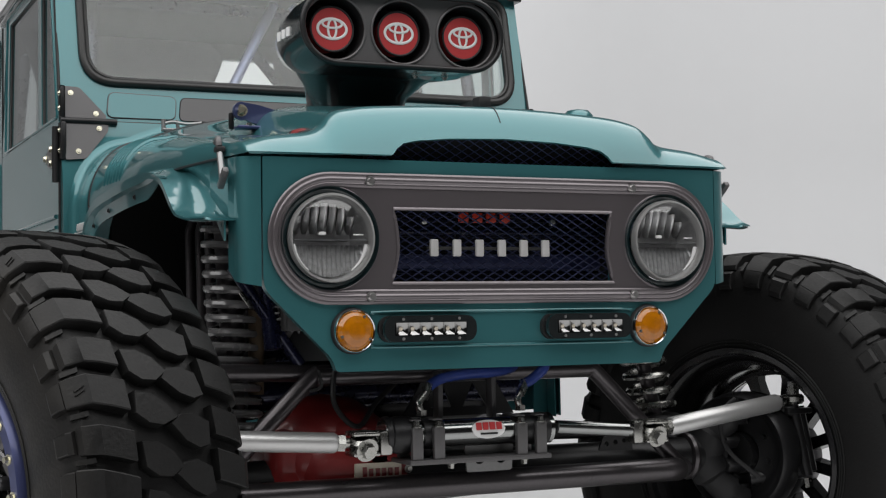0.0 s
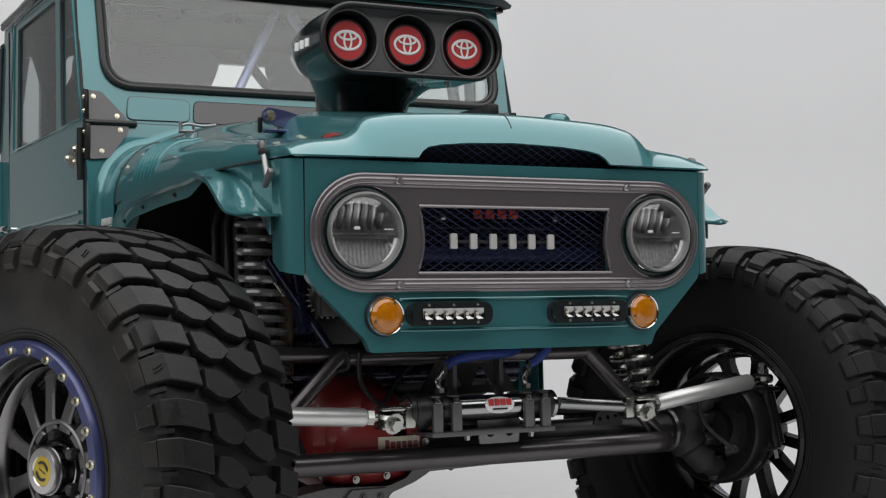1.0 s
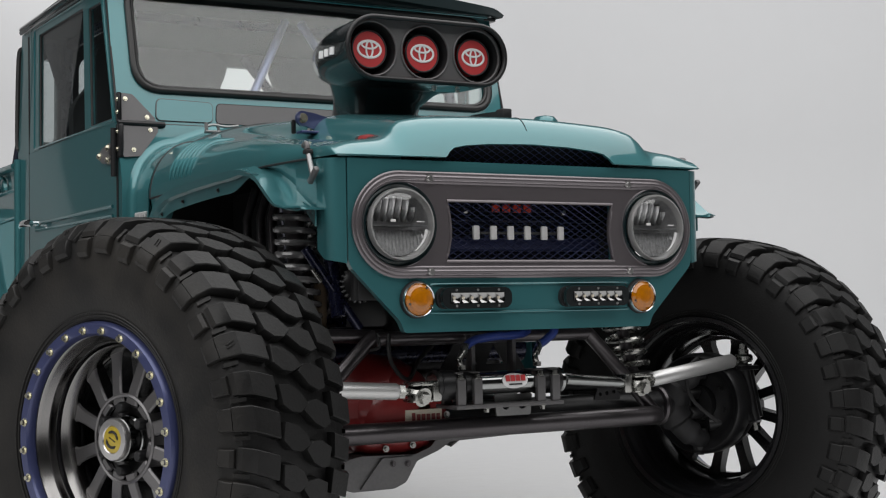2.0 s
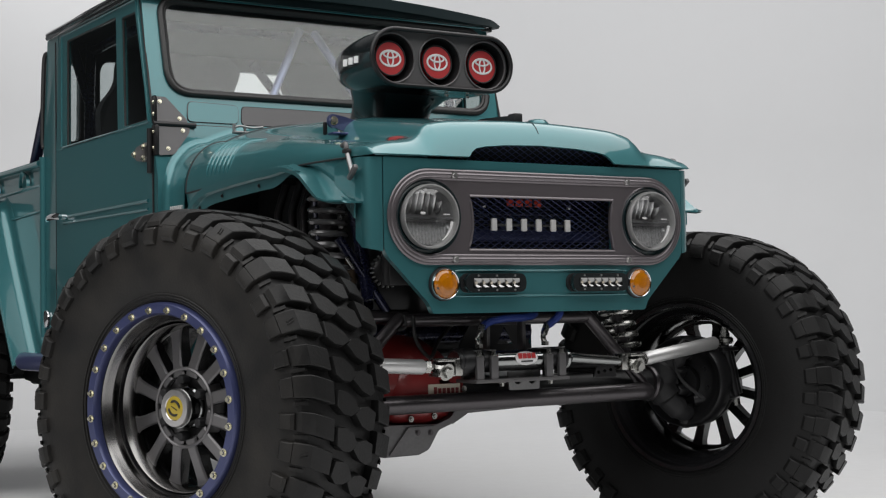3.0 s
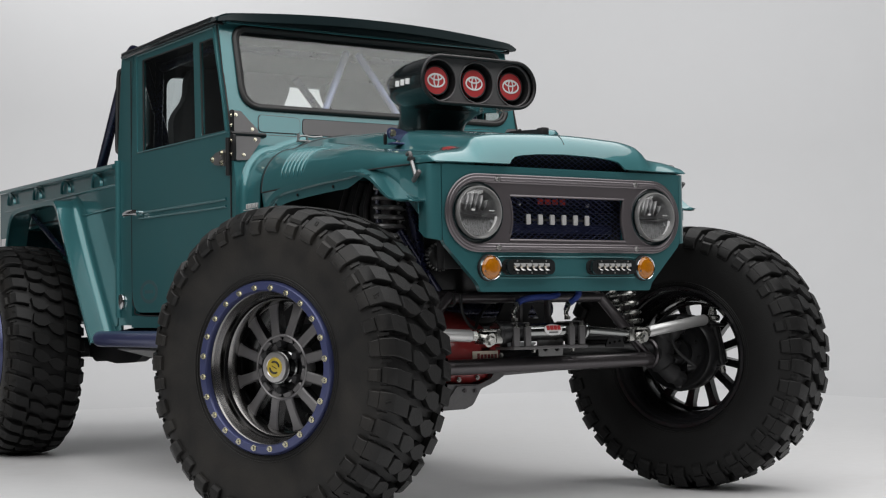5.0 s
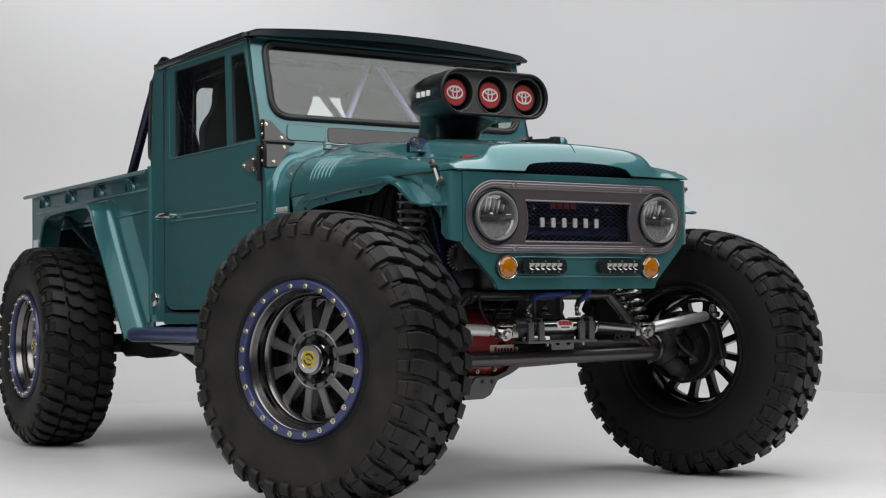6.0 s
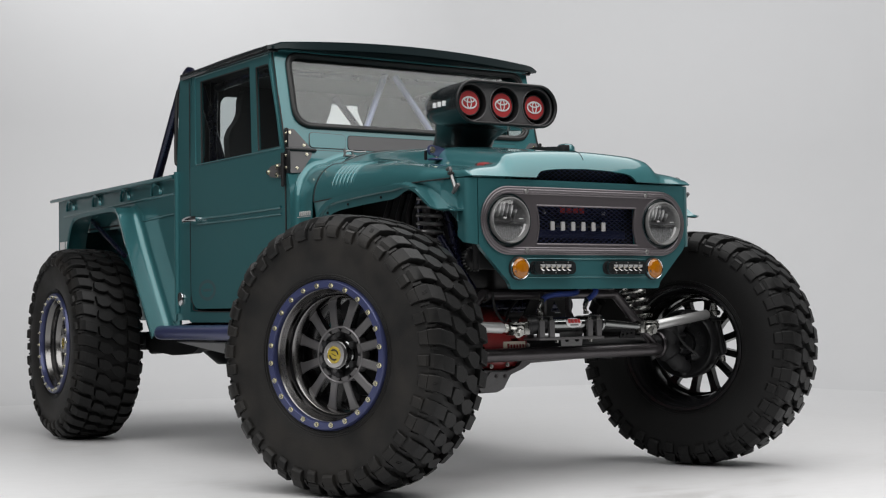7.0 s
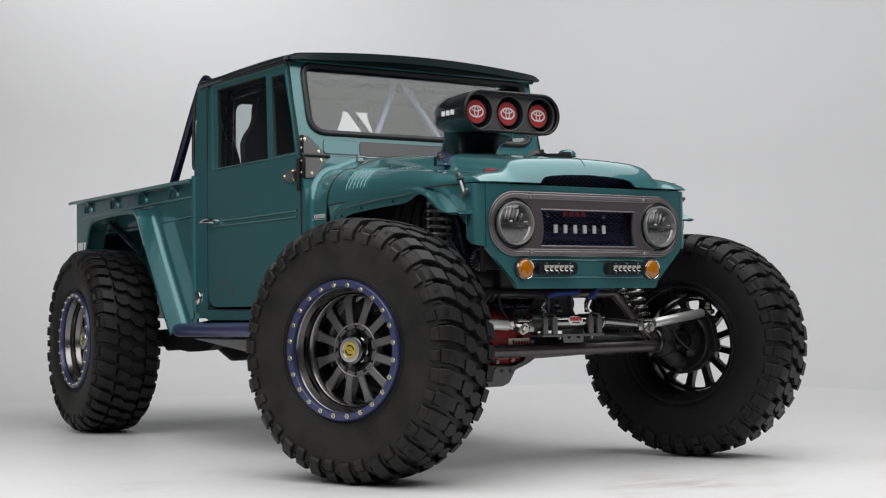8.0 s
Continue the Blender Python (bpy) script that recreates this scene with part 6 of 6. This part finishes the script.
# steering arms: upright pins with the rod ends on top
tops = {1: Vector((0.905, 0.230, 0.668)), -1: Vector((-0.815, 0.175, 0.655))}
for s in (-1, 1):
    t = tops[s]
    b = t + Vector((0.012, -0.035, -0.188))
    arm = part("steering_arm", join(tube([t + Vector((0, 0, -0.015)), b], 0.013, 12), tube([t + Vector((0.03, 0.012, -0.02)), b + Vector((0.026, 0.012, 0.01))], 0.010, 10),
                                    tube(spline([b + Vector((-0.01, 0, 0.02)), b + Vector((-0.03, 0.06, 0.0)), Vector((s * 0.82, 0.30, 0.47))], 5), 0.022, 10), tube([t + Vector((0, 0, -0.03)), Vector((s * 0.80, 0.31, 0.655))], 0.02, 10),
                                    box(t.x - 0.03, t.x + 0.045, t.y - 0.02, t.y + 0.03, t.z - 0.036, t.z - 0.022, 0.004)), BLACK_METAL, truck, "black double-shear steering arm")
    part("arm_nut", cyl(b + Vector((0, 0, -0.005)), b + Vector((0.001, -0.003, -0.028)), 0.011, seg=6), ZINC, arm, "zinc nut")
    part("rod_end", join(lathe([(-0.012, 0.012), (-0.012, 0.022), (-0.006, 0.027), (0.006, 0.027), (0.012, 0.022), (0.012, 0.012)], 24, Matrix.Translation(t) @ Matrix.Rotation(radians(90), 4, "Y"), True)), ZINC, arm, "zinc rod end")
    part("top_nut", join(cyl(t + Vector((0, 0, 0.010)), t + Vector((0, 0, 0.026)), 0.016, seg=6), cyl(t + Vector((0, 0, 0.026)), t + Vector((0, 0, 0.042)), 0.013, seg=6)), ZINC, arm, "zinc top nut")

# steering ram with its clamps
RY, RZ = 0.135, 0.637
ram = part("steering_ram", lathe([(-0.232, 0.0), (-0.232, 0.034), (-0.205, 0.036), (-0.200, 0.030), (-0.18, 0.029), (0.13, 0.029), (0.143, 0.034), (0.166, 0.034), (0.170, 0.020), (0.170, 0.0)], 36, Matrix.Translation((-0.005, RY, RZ))), DARK_CHROME, truck, "chrome hydraulic steering ram")
part("end_cap", lathe([(-0.030, 0.0), (-0.030, 0.039), (-0.020, 0.041), (-0.014, 0.036), (0.0, 0.040), (0.030, 0.038), (0.034, 0.030), (0.034, 0.0)], 32, Matrix.Translation((-0.205, RY, RZ))), BLACK_METAL, ram, "black ram end cap")
part("end_cap", lathe([(-0.06, 0.0), (-0.06, 0.0345), (0.0, 0.0350), (0.02, 0.033), (0.022, 0.0)], 32, Matrix.Translation((0.142, RY, RZ))), BLACK_METAL, ram)
part("band", lathe([(-0.045, 0.0), (-0.045, 0.0335), (0.0, 0.0335), (0.0, 0.0)], 32, Matrix.Translation((-0.105, RY, RZ))), BLACK_METAL, ram, "dark band")
label = sheet(lambda a, b: (0.000 + 0.040 * a, RY - 0.0306 * math.cos(0.72 * b * math.sqrt(max(0, 1 - a * a)) + 0.20), RZ + 0.0306 * math.sin(0.72 * b * math.sqrt(max(0, 1 - a * a)) + 0.20)), lin(-1, 1, 25), lin(-1, 1, 9), 0.0008)
part("oval_label", label, WHITE, ram, "white oval sticker with red marks")
for k in range(4):
    part("label_mark", moved(box(-0.0065, 0.0065, -0.001, 0.001, -0.008, 0.008), pose(-0.024 + 0.016 * k, RY - 0.0306, RZ + 0.012, -14)), RED_CAP, ram, "plain red mark")
part("label_mark", moved(box(-0.02, 0.02, -0.001, 0.001, -0.002, 0.002), pose(0, RY - 0.0316, RZ - 0.004)), BLACK, ram)
for x in (-0.172, -0.122, 0.075, 0.122):
    part("clamp", join(box(x - 0.0125, x + 0.0125, RY - 0.044, RY - 0.030, RZ - 0.052, RZ + 0.016, 0.002), box(x - 0.0115, x + 0.0115, RY - 0.034, RY + 0.034, RZ + 0.0295, RZ + 0.033, 0.0015), box(x - 0.0125, x + 0.0125, RY + 0.030, RY + 0.046, RZ - 0.052, RZ + 0.03, 0.002)), GREY_PANEL, ram, "grey ram clamp")
    part("clamp_bolt", bolt_head((x, RY - 0.037, RZ + 0.016), (0, 0, 1), 0.008, 0.010), ZINC, ram, "zinc clamp bolt")
part("ram_tray", join(box(-0.192, 0.142, RY - 0.05, RY + 0.06, RZ - 0.062, RZ - 0.052, 0.002)), GREY_PANEL, ram, "grey ram tray")
for x in (-0.13, 0.12):
    part("tray_bolt", bolt_head((x * 0.7, RY - 0.03, RZ - 0.062), (0, 0, -1), 0.008, 0.010), ZINC, ram, "zinc tray bolt")
hole = plate([rounded([(-0.052, 0.535), (0.056, 0.535), (0.062, 0.592), (-0.058, 0.592)], 0.006), circle(-0.022, 0.563, 0.012, 20), circle(0.030, 0.563, 0.012, 20)], lambda a, b, d: (a + 0.02, 0.150 + d, b + 0.012), 0.005, 0.001)
part("tow_tab", hole, PLATE_GREY, truck, "bright steel tab with two holes")
tabp = plate([rounded([(0.345, 0.568), (0.358, 0.600), (0.433, 0.606), (0.437, 0.566)], 0.006)] + [circle(x, z, 0.006, 12) for x, z in ((0.366, 0.583), (0.390, 0.586), (0.414, 0.589))], front(0.23), 0.006, 0.001)
part("link_tab", tabp, BLACK_METAL, truck, "black perforated link tab")
rodL, rodR = Vector((-0.285, 0.122, 0.624)), Vector((0.440, 0.152, 0.616))
part("ram_rod", tube([(-0.22, RY, RZ), rodL], 0.0135, 16), DARK_CHROME, truck, "chrome ram rod")
part("ram_rod", tube([(0.18, RY, RZ), rodR + Vector((-0.02, 0, 0))], 0.0155, 16), DARK_CHROME, truck)
for s, j in ((-1, rodL), (1, rodR)):
    cl = part("clevis", join(box(j.x - 0.03, j.x + 0.03, j.y - 0.028, j.y + 0.028, j.z + 0.016, j.z + 0.026, 0.004), box(j.x - 0.03, j.x + 0.03, j.y - 0.028, j.y + 0.028, j.z - 0.026, j.z - 0.016, 0.004), box(j.x - s * 0.046 - 0.014, j.x - s * 0.046 + 0.014, j.y - 0.022, j.y + 0.022, j.z - 0.026, j.z + 0.026, 0.006),
                             lathe([(-0.016, 0.012), (-0.016, 0.024), (-0.008, 0.031), (0.008, 0.031), (0.016, 0.024), (0.016, 0.012)], 24, Matrix.Translation(j) @ pose(0, 0, 0, 0, 70, 60), True)), ZINC, truck, "zinc clevis joint")
    part("joint_bolt", bolt_head(j + Vector((0.0, -0.026, -0.012)), (0.15, -1, -0.35), 0.017, 0.014), ZINC, cl, "large zinc bolt head")
    e = tops[s]
    d = (e - j).normalized()
    part("tie_rod", join(tube([j + d * 0.055, j + d * 0.062, e - d * 0.062, e - d * 0.055], [0.017, 0.0214, 0.0214, 0.017], 24)), ROD, truck, "brushed aluminium tie rod")
    part("jam_nut", join(cyl(j + d * 0.030, j + d * 0.055, 0.011, seg=12), cyl(j + d * 0.040, j + d * 0.055, 0.019, seg=6)), ZINC, truck, "zinc jam nut")
    part("jam_nut", join(cyl(e - d * 0.055, e - d * 0.022, 0.011, seg=12), cyl(e - d * 0.056, e - d * 0.044, 0.018, seg=6)), ZINC, truck, "zinc jam nut")

# front tube work
part("front_hoop", tube(spline([(-0.575, 0.265, 0.530), (-0.36, 0.262, 0.745), (-0.33, 0.262, 0.757), (-0.28, 0.262, 0.758), (0.28, 0.260, 0.758), (0.335, 0.260, 0.757), (0.365, 0.260, 0.742), (0.585, 0.262, 0.520)], 5), 0.0195, 16), GUNMETAL, truck, "gunmetal front hoop tube")
part("hoop_stay", tube([(-0.30, 0.285, 0.765), (-0.66, 0.33, 0.775)], 0.019, 16), GUNMETAL, truck, "gunmetal side tube")
part("lower_bar", tube(spline([(-0.66, 0.33, 0.525), (-0.58, 0.235, 0.520), (-0.50, 0.205, 0.518), (0.45, 0.215, 0.516), (0.55, 0.240, 0.513), (0.645, 0.335, 0.508)], 6), 0.0275, 20), GUNMETAL, truck, "gunmetal lower front bar")
for x in (-0.07, 0.06):
    part("upright", box(x - 0.006, x + 0.006, 0.20, 0.23, 0.66, 0.765, 0.002), GREY_PANEL, truck, "grey upright plate")
part("truss_plate", plate([[(-0.12, 0.66), (0.16, 0.66), (0.10, 0.76), (-0.06, 0.76)], [(-0.05, 0.68), (-0.02, 0.735), (0.0, 0.68)], [(0.03, 0.68), (0.055, 0.735), (0.09, 0.68)]], front(0.30), 0.006), BLACK_METAL, truck, "black truss plate")
part("cross_cooler", tube([(-0.45, 0.42, 0.715), (0.22, 0.42, 0.715)], 0.036, 18), BLUE_DEEP, truck, "navy cross tube")
part("cross_cooler", tube([(-0.42, 0.36, 0.775), (0.30, 0.36, 0.775)], 0.016, 12), BLACK_METAL, truck)
for a, b, c in (((-0.138, 0.150, 0.678), (-0.122, 0.165, 0.722), 1), ((0.100, 0.150, 0.680), (0.112, 0.165, 0.722), -1)):
    a, b = Vector(a), Vector(b)
    hs = part("hose_fitting", join(tube(spline([a, a + Vector((-0.006, 0, 0.022)), b], 4), 0.008, 10), cyl(a + Vector((0, 0, -0.004)), a + Vector((0, 0, 0.008)), 0.012, seg=6), cyl(b + Vector((-0.005, 0, -0.012)), b + Vector((0.012, 0.004, 0.018)), 0.011, seg=6)), ZINC, truck, "zinc hose fitting")
    if c > 0:
        pts = [b + Vector((0.008, 0.003, 0.012)), (-0.075, 0.185, 0.750), (-0.01, 0.19, 0.7585), (0.06, 0.20, 0.7600), (0.12, 0.23, 0.768), (0.20, 0.35, 0.785)]
    else:
        pts = [b + Vector((0.008, 0.003, 0.012)), (0.145, 0.172, 0.745), (0.180, 0.18, 0.775), (0.20, 0.26, 0.82)]
    part("hose", tube(spline(pts, 8), 0.0115, 12), BLUE_HOSE, hs, "blue hydraulic hose")
part("cable", tube(spline([(-0.30, 0.25, 0.77), (-0.31, 0.22, 0.70), (-0.25, 0.24, 0.65), (-0.18, 0.30, 0.70), (-0.10, 0.32, 0.76)], 8), 0.006, 8), BLACK, truck, "thin black cable")
part("cable", tube(spline([(-0.34, 0.24, 0.775), (-0.335, 0.235, 0.74), (-0.36, 0.24, 0.73)], 6), 0.004, 8), BLACK, truck)

# red differential
dx, dy, dz = -0.285, 0.395, 0.572
dome = lathe([(-0.155, 0.0), (-0.150, 0.06), (-0.125, 0.105), (-0.07, 0.135), (0.0, 0.145), (0.07, 0.135), (0.115, 0.110), (0.135, 0.06), (0.138, 0.0)], 40, Matrix.Translation((dx, dy, dz)))
diff = part("front_differential", join(dome, box(dx - 0.148, dx - 0.035, dy - 0.12, dy, dz - 0.095, dz + 0.075, 0.035, 3), lathe([(0.0, 0.0), (0.0, 0.06), (-0.03, 0.095), (-0.08, 0.118), (-0.13, 0.12), (-0.13, 0.0)], 36, facing(dx + 0.045, dy - 0.150, dz - 0.002)),
                                           lathe([(0.0, 0.0), (0.0, 0.05), (-0.018, 0.088), (-0.055, 0.112), (-0.12, 0.115), (-0.12, 0.0)], 36, facing(dx + 0.015, 0.240, dz - 0.024)), box(dx - 0.10, dx + 0.125, dy - 0.145, dy, dz - 0.118, dz - 0.02, 0.04, 3), tube([(dx + 0.08, dy - 0.05, dz + 0.02), (dx + 0.20, dy - 0.02, dz - 0.0)], 0.06, 18), box(dx + 0.0, dx + 0.16, dy - 0.150, dy - 0.02, dz - 0.060, dz + 0.030, 0.02, 2)), RED, truck, "red painted differential housing", 50)
for x, z in ((dx - 0.12, dz - 0.062), (dx + 0.075, dz + 0.045), (dx + 0.05, dz - 0.095), (dx + 0.155, dz - 0.020), (dx - 0.03, dz - 0.100)):
    part("cover_bolt", bolt_head((x, dy - 0.148 if x > dx - 0.05 else dy - 0.121, z), (0, -1, 0), 0.006, 0.006), ZINC, diff, "zinc cover bolt")
np_ = part("nameplate", box(-0.260, -0.150, 0.236, 0.243, 0.524, 0.570, 0.002), CREAM, diff, "cream nameplate with red marks")
for k in range(6):
    part("plate_mark", box(-0.242 + 0.0150 * k, -0.233 + 0.0150 * k, 0.233, 0.2365, 0.538, 0.558 if k else 0.562), RED, np_, "plain red mark")
skid = [(-0.50, 0.440), (-0.39, 0.458), (-0.234, 0.453), (-0.185, 0.470), (-0.166, 0.494), (-0.118, 0.499), (-0.124, 0.480), (-0.165, 0.458), (-0.228, 0.436), (-0.262, 0.382), (-0.297, 0.368), (-0.42, 0.367), (-0.50, 0.40)]
sk = part("diff_skid", plate([rounded(skid, 0.008, 3)], front(0.236), 0.10, 0.004), PLATE_DARK, truck, "grey differential skid plate")
part("skid_face", plate([rounded([(-0.335, 0.450), (-0.238, 0.450), (-0.236, 0.438), (-0.268, 0.386), (-0.300, 0.373), (-0.40, 0.373)], 0.006, 3)], front(0.228), 0.009, 0.002), PLATE_DARK, sk, "flat front of the skid plate")
for x, z in ((-0.305, 0.434), (-0.261, 0.432)):
    part("skid_bolt", bolt_head((x, 0.228, z), (0, -1, 0), 0.006, 0.004), GUNMETAL, sk, "small dark bolt")
part("skid_arm", tube([(-0.13, 0.245, 0.487), (0.05, 0.25, 0.492), (0.30, 0.28, 0.500)], 0.008, 10), GREY_PANEL, truck, "slim grey support bar")


def coil_over(s, x0, y0, z0, x1, y1, z1, material, turns=17, wire=0.0098):
    a, b = Vector((x0, y0, z0)), Vector((x1, y1, z1))
    d = (b - a)
    side_v = d.cross(Vector((0, 1, 0))).normalized()
    up_v = side_v.cross(d).normalized()
    pts = []
    for i in range(turns * 16 + 1):
        t = i / (turns * 16)
        ang = 2 * math.pi * turns * t
        pts.append(a + d * (0.05 + 0.85 * t * (0.87 + 0.13 * t)) + side_v * 0.051 * math.cos(ang) + up_v * 0.051 * math.sin(ang))
    co = part("coil_over_shock", join(cyl(a, a.lerp(b, 0.5), 0.018), cyl(a.lerp(b, 0.35), b, 0.028)), GUNMETAL, truck, "coil-over shock with dark spring")
    part("spring", tube(pts, wire, 8), material, co, "steel coil spring")
    part("spring_seat", lathe([(-0.008, 0.02), (-0.008, 0.060), (0.006, 0.062), (0.010, 0.055), (0.010, 0.02)], 32, Matrix.Translation(a.lerp(b, 0.045)) @ Matrix.Rotation(radians(-90), 4, "Y"), True), BLACK_METAL, co, "black spring seat")


SPRING = mat("dark_coated_spring", (0.13, 0.128, 0.13), 0.26, 0.1, 0.6, 0.1, 20.0)
coil_over(-1, -0.470, 0.395, 0.60, -0.498, 0.42, 1.22, SPRING, 17, 0.0096)
coil_over(1, 0.600, 0.37, 0.60, 0.490, 0.45, 1.20, ZINC, 13, 0.0085)
part("reservoir", tube([(-0.435, 0.385, 0.72), (-0.432, 0.385, 0.94)], 0.018, 16), BROWN, truck, "brassy reservoir tube")
ALT = Matrix.Translation((-0.362, 0.300, 0.905)) @ pose(0, 0, 0, 0, 0, 250)
alt = part("alternator", lathe([(-0.05, 0.0), (-0.05, 0.036), (-0.04, 0.045), (0.012, 0.045), (0.018, 0.040), (0.024, 0.045), (0.036, 0.044), (0.045, 0.032), (0.045, 0.0)], 32, ALT), BLACK_METAL, truck, "dark alternator with a finned rim")
for k in range(22):
    a = 360 / 22 * k
    part("fin", moved(box(0.014, 0.040, -0.0022, 0.0022, -0.004, 0.006, 0.001, 1), ALT @ pose(0, 0, 0, a) @ pose(0, 0, 0.045)), PLATE_GREY, alt, "grey fin")
cast = part("side_casting", moved(box(-0.07, 0.07, 0.0, 0.03, -0.085, 0.085, 0.008, 2), pose(-0.435, 0.40, 0.835, 0, 32, 0)), PLATE_DARK, truck, "dark ribbed engine casting")
for q in range(5):
    part("casting_rib", moved(box(-0.006, 0.006, -0.012, 0.002, -0.03, 0.03, 0.003), pose(-0.435, 0.40, 0.835, 0, 32, 0) @ pose(-0.050 + 0.025 * q, 0, 0.045)), GUNMETAL, cast, "short dark rib")
    part("casting_boss", moved(cyl((0, 0.002, 0), (0, -0.012, 0), 0.009, seg=12), pose(-0.435, 0.40, 0.835, 0, 32, 0) @ pose(-0.050 + 0.025 * q, 0, -0.035)), GUNMETAL if q % 2 else BLACK_METAL, cast, "round dark boss")
part("diagonal_tube", tube([(-0.505, 0.32, 1.00), (-0.360, 0.30, 0.785)], 0.014, 12), BLUE_DEEP, truck, "navy diagonal frame tube")
part("small_clip", cyl((-0.492, 0.30, 0.945), (-0.470, 0.295, 0.912), 0.006, seg=8), ZINC, truck, "small zinc clip")
for x, z in ((-0.445, 0.772), (-0.425, 0.770), (-0.395, 0.777)):
    part("small_bolt", bolt_head((x, 0.33, z), (0.2, -1, 0.2), 0.005, 0.006), ZINC, truck, "small zinc bolt")
